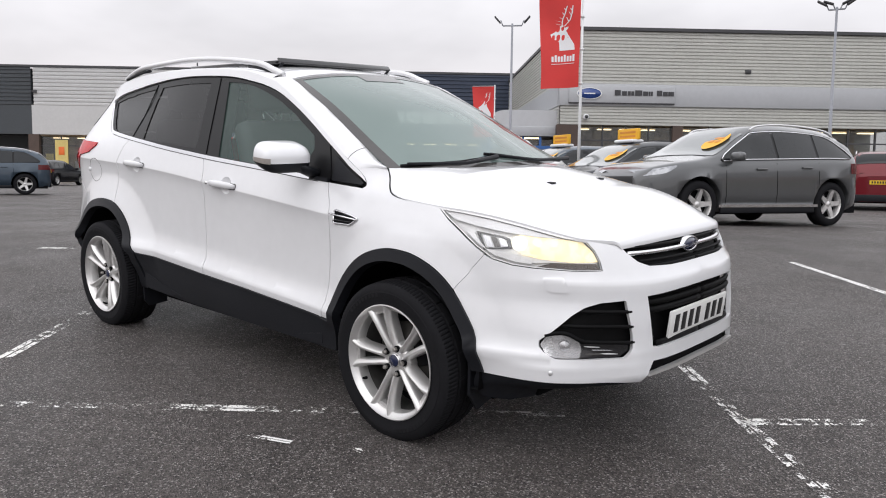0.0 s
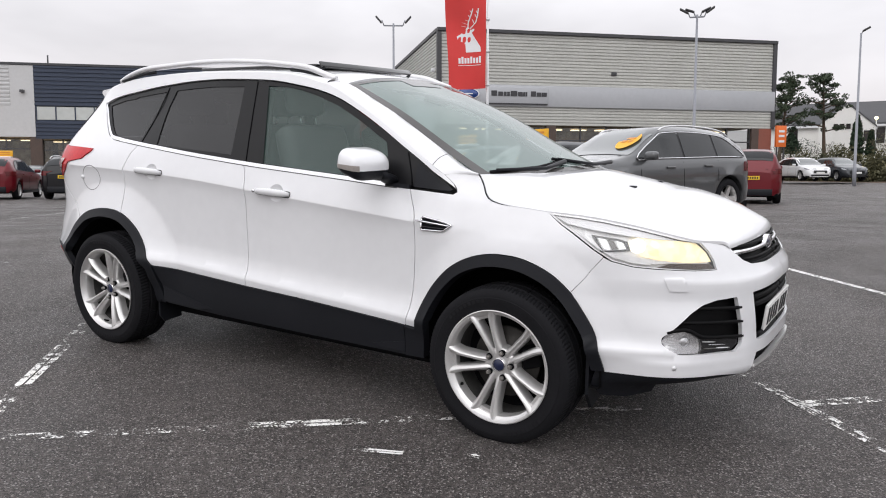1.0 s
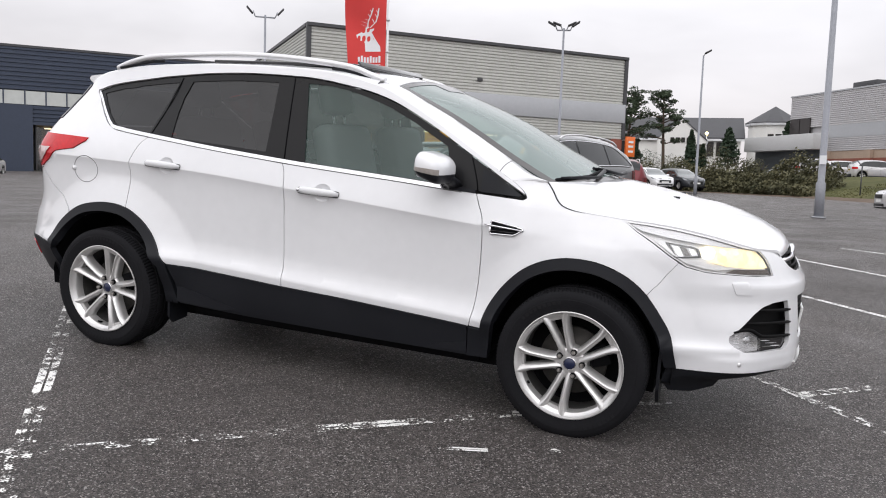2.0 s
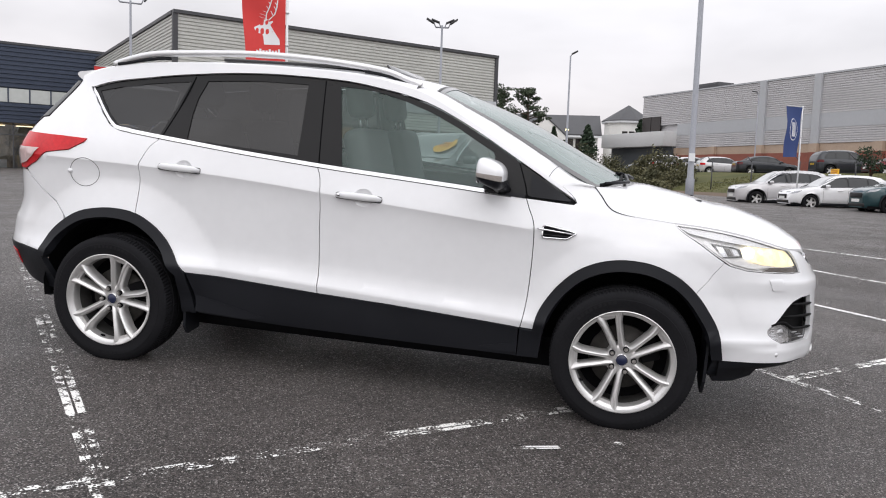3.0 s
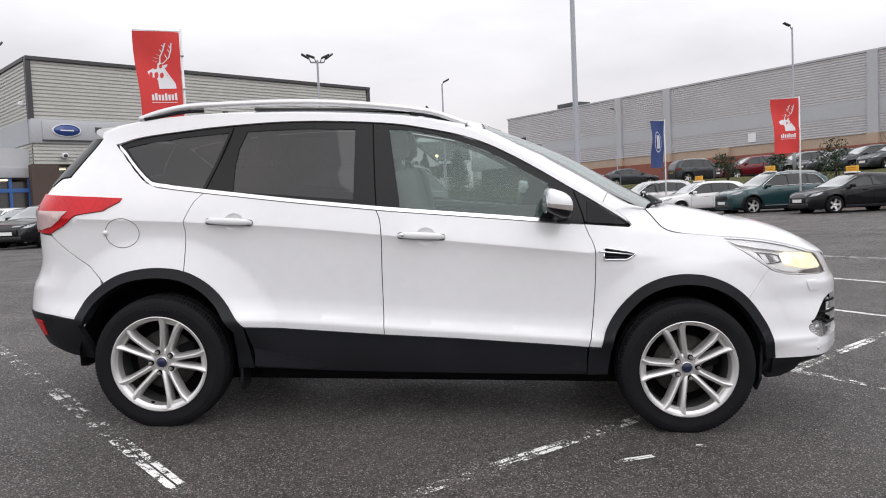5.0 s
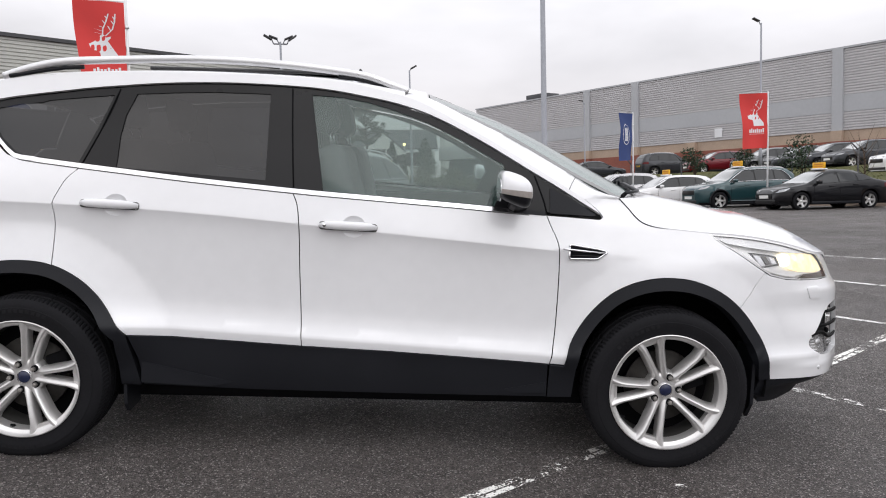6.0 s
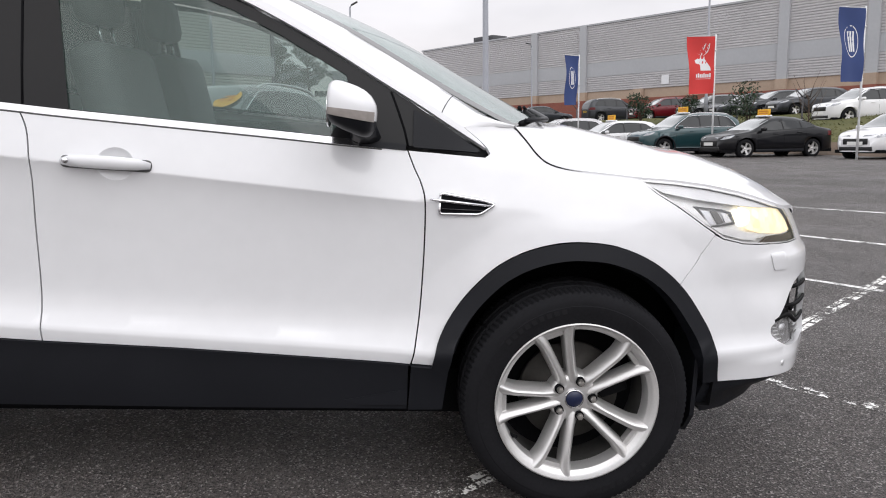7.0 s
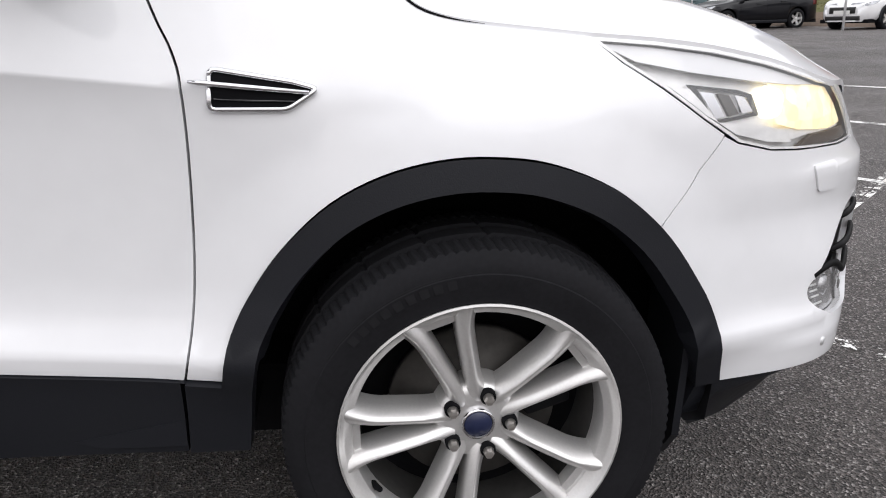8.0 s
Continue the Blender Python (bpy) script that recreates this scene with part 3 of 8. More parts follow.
def ribs(s, x0, x1, z0, z1, y, material, pitch=0.3, depth=0.05):
    """Profiled sheet with horizontal ribs."""
    n = max(1, round((z1 - z0) / pitch))
    p = (z1 - z0) / n
    rows = []
    for i in range(n):
        z = z0 + i * p
        for f, d in ((0.0, 0.0), (0.12, -depth), (0.62, -depth), (0.74, 0.0)):
            rows.append([Vector((x0, y + d, z + f * p)), Vector((x1, y + d, z + f * p))])
    rows.append([Vector((x0, y, z1)), Vector((x1, y, z1))])
    s.grid(rows, material, smooth=False, flip=True)


M_MULLION = mat("dark_mullion", (0.06, 0.06, 0.065), rough=0.4)
M_PIER = mat("brown_pier", (0.085, 0.060, 0.050), rough=0.8, vary=0.2, scale=2, grain=15)
M_SHOPLIGHT = glow("shop_light", (1.0, 0.80, 0.50), 3.5)
M_YELLOW = mat("yellow_poster", (0.80, 0.42, 0.02), rough=0.5, vary=0.08)
M_ORANGE = mat("orange_banner", (0.75, 0.16, 0.03), rough=0.5, vary=0.06)
M_AMBER_PRINT = mat("amber_print", (0.62, 0.24, 0.03), rough=0.5, vary=0.06)
M_BLUE_DOOR = mat("blue_door", (0.035, 0.12, 0.36), rough=0.4, vary=0.1)
M_SIGN_BLUE = mat("sign_blue", (0.015, 0.05, 0.22), rough=0.25, coat=0.5, vary=0.05)
M_SIGN_WHITE = mat("sign_white", (0.75, 0.76, 0.78), rough=0.35, vary=0.04)
M_SIGN_DARK = mat("sign_lettering", (0.04, 0.04, 0.045), rough=0.4)
M_WINDOW_PALE = mat("pale_window", (0.50, 0.52, 0.50), rough=0.12, vary=0.1, scale=0.6, grain=2, coat=0.6)
M_WINDOW_DARK = mat("dark_window", (0.028, 0.024, 0.024), rough=0.08, vary=0.3, scale=0.5, spec=0.35)
M_CANOPY = mat("canopy_grey", (0.50, 0.51, 0.53), rough=0.4, vary=0.06)


def piece(name, parent, build, label=""):
    s = Shape()
    build(s)
    return s.make(name, parent, label=label)


def shopfront(parent, x0, x1, z0, z1, y, step=1.7, lights=True, banners=()):
    """A glazed ground floor: glass panes, mullions, a room behind."""
    def room(s):
        s.box((x0, y + 5.0, z0), (x1, y + 5.2, z1), M_SHOP)
        s.box((x0, y, z1 - 0.02), (x1, y + 5.2, z1 + 0.15), M_SHOP)
        s.box((x0, y, z0 - 0.1), (x1, y + 5.2, z0), M_SHOP)
    piece("shop_room", parent, room)
    n = max(1, round((x1 - x0) / step))
    w = (x1 - x0) / n
    for i in range(n):
        piece("pane", parent, lambda s: s.box((x0 + i * w + 0.05, y - 0.01, z0 + 0.1), (x0 + (i + 1) * w - 0.05, y + 0.01, z1 - 0.1), M_SHOPGLASS))
    for i in range(n + 1):
        piece("mullion", parent, lambda s: s.box((x0 + i * w - 0.045, y - 0.06, z0), (x0 + i * w + 0.045, y + 0.06, z1), M_MULLION))
    piece("transom", parent, lambda s: s.box((x0, y - 0.05, z1 - 0.9), (x1, y + 0.05, z1 - 0.82), M_MULLION))
    if lights:
        for i in range(n):
            piece("strip_light", parent, lambda s: s.box((x0 + (i + 0.2) * w, y + 2.2, z1 - 0.12), (x0 + (i + 0.8) * w, y + 2.5, z1 - 0.06), M_SHOPLIGHT))


def upright(s, x, z0, z1, y0, y1, w, material):
    s.box((x - w / 2, y0, z0), (x + w / 2, y1, z1), material)


# showroom beside the lot
F = wall_frame((-21.7, 34.7), (-6.1, 50.0))
FL = 21.85
showroom = thing("car_showroom", "grey ribbed-metal car showroom with a pale band and glazed front", "building", F)
Z0, ZG, ZB0, ZB1, ZT = 0.35, 4.16, 5.25, 6.50, 9.62
piece("core", showroom, lambda s: s.box((0.3, 5.4, Z0 - 0.6), (FL - 0.3, 24.2, ZT - 0.1), M_CLAD))
piece("upper_core", showroom, lambda s: s.box((0.3, 0.3, ZG + 0.16), (FL - 0.3, 5.5, ZT - 0.1), M_CLAD))
piece("upper_cladding", showroom, lambda s: ribs(s, 0.0, FL, ZB1, ZT - 0.1, 0.05, M_CLAD, 0.19, 0.055))
piece("lower_cladding", showroom, lambda s: ribs(s, 0.0, FL, ZG, ZB0, 0.05, M_CLAD, 0.19, 0.055))
piece("band", showroom, lambda s: s.box((-0.06, -0.10, ZB0), (FL + 0.06, 0.3, ZB1), M_BAND, bevel=0.02))
piece("parapet_flashing", showroom, lambda s: s.box((-0.12, -0.14, ZT - 0.12), (FL + 0.12, 0.3, ZT + 0.06), M_EDGE))
for x in (0.0, FL):
    piece("corner_trim", showroom, lambda s: s.box((x - 0.13, -0.08, ZB1 if x == 0 else ZG), (x + 0.13, 0.2, ZT - 0.1), M_EDGE))
# flank that runs back to the dark building
piece("flank_cladding", showroom, lambda s: (ribs(s, 0.0, 24.4, ZB1, ZT - 0.1, 0.0, M_CLAD, 0.19, 0.055), ribs(s, 0.0, 24.4, ZG, ZB0, 0.0, M_CLAD, 0.19, 0.055))).matrix_local = Matrix(((0, 1, 0, 0), (-1, 0, 0, 24.4), (0, 0, 1, 0), (0, 0, 0, 1)))
piece("flank_band", showroom, lambda s: s.box((-0.10, 0.3, ZB0), (0.3, 24.4, ZB1), M_BAND))
piece("flank_flashing", showroom, lambda s: s.box((-0.14, 0.3, ZT - 0.12), (0.3, 24.4, ZT + 0.06), M_EDGE))
piece("flank_base", showroom, lambda s: s.box((0.02, 0.3, Z0 - 0.6), (0.3, 24.4, ZG), M_PIER))
shopfront(showroom, 1.2, 6.6, Z0, ZG, 0.25, 1.35)
shopfront(showroom, 7.2, 20.4, Z0, ZG, 0.25, 1.65)
for x, w, face in ((0.5, 1.3, M_PIER), (6.9, 0.6, M_PIER), (20.65, 0.5, M_PIER), (21.35, 0.9, M_BRICK_FAR)):
    piece("pier", showroom, lambda s: upright(s, x, Z0 - 0.6, ZG, 0.0, 0.5, w, face))
# fascia sign: pale panel, blue oval, dark lettering as bars
sign = piece("fascia_sign", showroom, lambda s: s.box((0.45, -0.22, 5.42), (6.58, -0.10, 6.36), M_BAND, bevel=0.02), "pale fascia sign with a blue oval and dark bars")
piece("sign_shadow_gap", sign, lambda s: s.box((0.45, -0.20, 5.36), (6.58, -0.105, 5.42), M_SIGN_DARK))
oval = Shape()
oval.spin([(0.0, -0.05), (0.80, -0.045), (0.83, 0.0)], M_SIGN_BLUE, 40, m=pose(1.62, -0.23, 5.92) @ Matrix.Diagonal((0.84, 1, 0.38, 1)))
oval.spin([(0.78, -0.055), (0.80, -0.06), (0.86, -0.05), (0.87, 0.0)], M_SIGN_WHITE, 40, m=pose(1.62, -0.23, 5.92) @ Matrix.Diagonal((0.84, 1, 0.38, 1)))
oval.make("oval", sign)
piece("oval_stroke", sign, lambda s: s.box((1.3, -0.30, 5.89), (1.95, -0.28, 5.95), M_SIGN_WHITE))
for a, b in ((3.08, 3.42), (3.50, 3.78), (3.84, 4.00), (4.04, 4.20), (4.26, 4.66), (4.72, 5.00), (5.04, 5.14), (5.18, 5.28), (5.52, 5.82), (5.88, 6.14), (6.18, 6.30), (6.32, 6.50)):
    piece("letter_bar", sign, lambda s: s.box((a, -0.26, 5.84), (b, -0.22, 6.08 if b - a < 0.3 else 6.14), M_SIGN_DARK))
piece("wall_vent", showroom, lambda s: s.box((10.7, -0.12, 7.22), (11.02, 0.1, 7.42), M_EDGE, bevel=0.02))
piece("flood_lamp", showroom, lambda s: (s.tube([(1.47, 0.0, 4.6), (1.47, -0.3, 4.6)], 0.16, M_SIGN_WHITE, 14), s.tube([(1.47, -0.3, 4.6), (1.47, -0.32, 4.6)], 0.10, M_EDGE, 14)))
piece("alarm_box", showroom, lambda s: s.box((-0.25, 1.0, 7.3), (0.0, 1.25, 7.5), M_SIGN_WHITE, bevel=0.02))
# porch with a rounded front on the flank
porch = piece("porch_roof", showroom, lambda s: s.grid([[Vector((-4.2 + 1.2 * (1 - math.cos(a)) , y, 4.05 + 0.95 * math.sin(a))) for y in (0.6, 4.0, 8.0)] for a in [math.pi / 2 * i / 8 for i in range(9)]] + [[Vector((0.0, y, 5.0)) for y in (0.6, 4.0, 8.0)]], M_CANOPY), "rounded pale grey porch roof")
piece("porch_front_end", porch, lambda s: s.add([(-4.2 + 1.2 * (1 - math.cos(math.pi / 2 * i / 8)), 0.6, 4.05 + 0.95 * math.sin(math.pi / 2 * i / 8)) for i in range(9)] + [(0, 0.6, 5.0), (0, 0.6, 4.05)], [list(range(11))], M_CANOPY))
piece("porch_fascia", porch, lambda s: s.box((-4.25, 0.55, 3.5), (0.0, 8.0, 4.05), M_BAND, bevel=0.02))
piece("porch_glazing", porch, lambda s: s.box((-4.0, 0.8, Z0 - 0.5), (0.0, 1.0, 3.3), M_SHOPGLASS))
piece("porch_wall", porch, lambda s: s.box((-4.1, 7.4, Z0 - 0.5), (0.0, 7.8, 3.3), M_BAND))
for y in (0.8, 2.3, 3.8, 5.3, 6.8):
    piece("porch_post", porch, lambda s: s.box((-4.1, y - 0.08, Z0 - 0.5), (-3.95, y + 0.08, 3.3), M_BLUE_DOOR if y < 6 else M_BAND))
for x in (-3.98, -3.0, -2.0, -1.0, -0.1):
    piece("porch_post", porch, lambda s: s.box((x - 0.07, 0.66, Z0 - 0.5), (x + 0.07, 0.78, 3.5), M_BLUE_DOOR))
piece("porch_rail", porch, lambda s: s.box((-4.05, 0.64, 2.75), (0.0, 0.80, 2.95), M_BLUE_DOOR))
piece("porch_rail", porch, lambda s: s.box((-4.12, 0.64, 2.75), (-3.9, 7.4, 2.95), M_BLUE_DOOR))
for x, z in ((-3.4, 0.9), (-2.5, 0.8), (-1.5, 1.0)):
    piece("display_stand", porch, lambda s: s.box((x - 0.3, 1.6, Z0 - 0.4), (x + 0.3, 1.9, z + 0.35), M_YELLOW, bevel=0.03))
piece("porch_light", porch, lambda s: s.box((-3.5, 2.0, 3.42), (-0.8, 2.2, 3.48), M_SHOPLIGHT))
piece("blue_door", porch, lambda s: s.box((-3.98, 2.5, Z0 - 0.5), (-3.9, 3.6, 2.8), M_BLUE_DOOR, bevel=0.01))
piece("poster", porch, lambda s: s.box((-4.06, 5.5, 0.8), (-4.0, 6.5, 2.3), M_YELLOW))

# orange totem by the far corner
totem = thing("totem_sign", "orange sign panel with pale bars on two dark posts", "sign", F @ pose(FL + 0.42, -0.3, 0))
piece("panel", totem, lambda s: s.box((-0.36, -0.1, 3.0), (0.36, 0.1, 4.35), M_ORANGE, bevel=0.02))
for x in (-0.25, 0.25):
    piece("post", totem, lambda s: s.box((x - 0.04, -0.04, -0.3), (x + 0.04, 0.04, 3.05), M_MULLION))
for z in (3.92, 3.62, 3.28):
    piece("bar", totem, lambda s: s.box((-0.2, -0.12, z), (0.2, -0.1, z + 0.14), M_SIGN_WHITE))

# long dark retail building to the left
N = wall_frame((-70.2, 21.3), (-38.0, 53.0))
NL = 45.2
retail = thing("retail_building", "long retail building in dark navy and pale grey ribbed metal", "building", N)
piece("core", retail, lambda s: s.box((-40.0, 5.6, -0.3), (NL, 30, 10.0), M_DARK))
piece("upper_core", retail, lambda s: s.box((-40.0, 0.3, 4.5), (NL, 5.7, 10.0), M_DARK))
piece("dark_cladding", retail, lambda s: (s.box((-40.0, 0.0, 4.35), (2.5, 0.3, 6.85), M_DARK), ribs(s, -40.0, 2.5, 6.85, 10.15, 0.0, M_DARK, 0.33, 0.06)))
piece("pale_cladding", retail, lambda s: (s.box((2.5, -0.05, 4.35), (15.6, 0.3, 6.85), M_PALE), ribs(s, 2.7, 13.8, 6.85, 10.05, -0.02, M_PALE, 0.33, 0.06), s.box((13.8, -0.05, 6.85), (15.6, 0.3, 10.05), M_PALE)))
piece("navy_cladding", retail, lambda s: (ribs(s, 15.6, NL, 6.85, 10.2, 0.0, M_NAVY, 0.33, 0.07), ribs(s, 15.6, 24.0, 4.45, 5.7, 0.0, M_NAVY, 0.33, 0.07), ribs(s, 28.0, NL, 4.45, 5.7, 0.0, M_NAVY, 0.33, 0.07), s.box((23.0, -0.15, -0.3), (28.0, 0.3, 5.7), M_NAVY), s.box((19.2, -0.15, -0.3), (20.5, 0.3, 5.7), M_NAVY), s.box((20.5, -0.15, 4.0), (23.0, 0.3, 5.7), M_NAVY), s.box((15.6, -0.1, 4.2), (NL, 0.3, 4.45), M_NAVY)))
piece("roof_flashing", retail, lambda s: s.box((-40.0, -0.12, 10.1), (NL, 0.3, 10.28), M_EDGE))
for i in range(20):
    x = 15.7 + i * 1.47
    piece("window", retail, lambda s: s.box((x + 0.05, -0.02, 5.75), (x + 1.42, 0.08, 6.79), M_WINDOW_PALE))
for i in range(21):
    x = 15.7 + i * 1.47
    piece("window_post", retail, lambda s: s.box((x - 0.05, -0.06, 5.7), (x + 0.05, 0.1, 6.85), M_NAVY))
shopfront(retail, 2.7, 15.4, -0.2, 4.25, 0.25, 2.1)
shopfront(retail, 15.9, 19.2, -0.2, 4.15, 0.25, 1.65)
shopfront(retail, 20.5, 22.8, -0.2, 3.85, 0.25, 1.15)
shopfront(retail, 28.2, 44.0, -0.2, 4.15, 0.25, 2.0)
for x in (2.6, 9.0, 15.6):
    piece("pier", retail, lambda s: upright(s, x, -0.4, 4.35, -0.1, 0.5, 0.9, M_PIER))
door = piece("doorway", retail, lambda s: (s.box((20.3, -0.45, -0.3), (20.7, -0.2, 4.25), M_SIGN_WHITE), s.box((22.6, -0.45, -0.3), (23.0, -0.2, 4.25), M_SIGN_WHITE), s.box((20.7, -0.45, 3.85), (22.6, -0.2, 4.25), M_SIGN_WHITE)), "white-framed doorway")
piece("door_leaf", door, lambda s: s.box((20.7, -0.3, -0.3), (21.5, -0.26, 3.85), M_SHOP))
piece("poster", retail, lambda s: s.box((4.3, 0.15, 1.6), (5.4, 0.2, 3.9), M_POSTER))
piece("wall_lamp", retail, lambda s: s.box((2.7, -0.35, 7.9), (3.0, -0.05, 8.1), M_EDGE))
piece("wall_lamp", retail, lambda s: s.box((14.6, -0.35, 7.9), (14.9, -0.05, 8.1), M_EDGE))
piece("mast", retail, lambda s: s.tube([(16.6, 0.5, 10.2), (16.6, 0.5, 11.0)], 0.06, M_EDGE))

piece("poster_mark", retail, lambda s: s.box((4.6, 0.12, 2.6), (5.1, 0.145, 3.3), M_ORANGE, bevel=0.01))

# fittings seen through the shop glass and a paved strip outside
rng = random.Random(21)
for x0, x1 in ((3.2, 15.0), (28.8, 43.5)):
    x = x0
    while x < x1:
        w, h = 0.7 + 0.9 * rng.random(), 1.0 + 1.4 * rng.random()
        m = rng.choice((M_SIGN_WHITE, M_POSTER, M_BAND, M_EDGE, M_SIGN_DARK))
        piece("display_unit", retail, lambda s: s.box((x, 2.4 + 1.4 * rng.random(), -0.2), (x + w, 4.2, h), m, bevel=0.03))
        if rng.random() < 0.45:
            piece("window_poster", retail, lambda s: s.box((x + 0.2, 0.31, 0.9), (x + 0.2 + 0.8 * w, 0.33, 2.3 + 0.5 * rng.random()), rng.choice((M_SIGN_WHITE, M_BAND, M_POSTER))))
        x += w + 0.5 + 1.3 * rng.random()
piece("forecourt_paving", retail, lambda s: s.box((-40.0, -4.5, -0.3), (NL, -0.5, 0.42), M_BEIGE, bevel=0.03))

# big grey shed on the upper level
R = wall_frame((5.9, 85.8), (29.6, 51.2))
shed = thing("grey_warehouse", "large grey ribbed-metal warehouse with a plain band over a brick base", "building", R)
RL = 78.0
piece("core", shed, lambda s: s.box((0.2, 0.3, 1.0), (RL, 40, 10.8), M_CLAD_R))
bays = [0.0, 5.9, 11.4, 17.5, 23.5, 29.6, 35.8, 41.95, 48.0, 54.0, 60.0, 66.0, 72.0, 78.0]
for a, b in zip(bays, bays[1:]):
    piece("upper_cladding", shed, lambda s: ribs(s, a, b, 7.55, 10.8, 0.0, M_CLAD_R, 0.19, 0.055))
    if a > 5:
        piece("lower_cladding", shed, lambda s: ribs(s, a, b, 5.05, 6.35, 0.0, M_CLAD_R, 0.19, 0.055))
piece("band", shed, lambda s: s.box((5.9, -0.05, 6.35), (RL, 0.28, 7.55), M_BAND))
piece("flashing", shed, lambda s: s.box((-0.1, -0.12, 10.78), (RL, 0.3, 10.92), M_BAND))
for x in (17.5, 23.5, 41.95, 48.0, 66.0):
    piece("pilaster", shed, lambda s: s.box((x - 0.38, -0.22, 5.05), (x + 0.38, 0.1, 10.85), M_BAND))
piece("beige_wall", shed, lambda s: s.box((0, 0.02, 4.3), (RL, 0.3, 5.05), M_BEIGE))
piece("brick_wall", shed, lambda s: s.box((0, -0.03, 0.8), (RL, 0.3, 4.3), M_BRICK_FAR))
for x in bays[1:]:
    piece("brick_pier", shed, lambda s: (s.box((x - 0.42, -0.35, 0.8), (x + 0.42, 0.0, 4.3), M_BRICK_FAR), s.box((x - 0.42, -0.35, 4.3), (x + 0.42, 0.0, 5.04), M_BEIGE)))
piece("end_block", shed, lambda s: s.box((-5.2, -1.8, 5.2), (5.9, 3.0, 6.75), M_PALE, bevel=0.03))
piece("end_block_base", shed, lambda s: s.box((-4.8, -0.6, 1.5), (5.9, 3.0, 5.2), M_DARK))
for a, b in ((0.15, 1.6), (1.7, 3.2)):
    piece("window", shed, lambda s: s.box((a, -0.16, 6.95), (b, 0.05, 8.5), M_WINDOW_DARK))
piece("roof_plant", shed, lambda s: s.box((8.0, 0.5, 10.9), (11.0, 2.5, 11.5), M_EDGE, bevel=0.05))
piece("notice", shed, lambda s: s.box((31.8, -0.12, 5.3), (32.5, -0.06, 6.0), M_SIGN_WHITE))

# ---- houses and trees behind the hedge ----
M_RENDER = mat("white_render", (0.80, 0.79, 0.76), rough=0.8, vary=0.08, scale=0.6, grain=8)
M_SLATE = mat("slate_roof", (0.075, 0.075, 0.080), rough=0.7, vary=0.2, scale=1.0, grain=10)
M_BARK = mat("bark", (0.085, 0.058, 0.042), rough=0.9, vary=0.3, scale=6, grain=40, bump=0.01)
M_NEEDLE = mat("pine_needles", (0.022, 0.038, 0.022), rough=0.8, vary=0.5, scale=1.5, grain=10, tint=(0.05, 0.07, 0.035))
M_HEDGE = mat("hedge_leaves", (0.035, 0.050, 0.022), rough=0.8, vary=0.5, scale=0.6, grain=6, tint=(0.11, 0.10, 0.05))
M_CYPRESS = mat("cypress_leaves", (0.02, 0.04, 0.018), rough=0.8, vary=0.4, scale=1.5, grain=8)
M_GRASS = mat("rough_grass", (0.060, 0.078, 0.026), rough=0.95, vary=0.35, scale=0.5, grain=12, bump=0.02, tint=(0.105, 0.098, 0.045), spec=0.15)
M_SOIL = mat("bare_soil", (0.12, 0.085, 0.06), rough=0.95, vary=0.35, scale=0.8, grain=10, bump=0.02)


def leaves(s, centre, size, count, leaf, material, rng, flat=1.0):
    """Many small leaf clumps filling an ellipsoid, thicker to its outside, uneven."""
    vs, fs = [], []
    for _ in range(count):
        d = Vector((rng.gauss(0, 1), rng.gauss(0, 1), rng.gauss(0, 1))).normalized()
        r = 0.45 + 0.55 * rng.random() ** 0.5
        r *= 0.85 + 0.3 * noise.noise(d * 2.3 + Vector(centre) * 0.7)
        p = Vector((centre[0] + d.x * size[0] * r, centre[1] + d.y * size[1] * r, centre[2] + d.z * size[2] * r * flat))
        a = Vector((rng.gauss(0, 1), rng.gauss(0, 1), rng.gauss(0, 1))).normalized()
        b = a.orthogonal().normalized()
        c = a.cross(b)
        l = leaf * (0.6 + 0.8 * rng.random())
        k = len(vs)
        vs += [p + b * l, p + c * l * 0.6, p - b * l, p - c * l * 0.6]
        fs.append((k, k + 1, k + 2, k + 3))
    s.add(vs, fs, material, False)


def polar(az, d, z, eye=(2.45, -3.94)):
    """A place by bearing and distance from the lot."""
    return Vector((eye[0] + d * math.cos(radians(az)), eye[1] + d * math.sin(radians(az)), z))


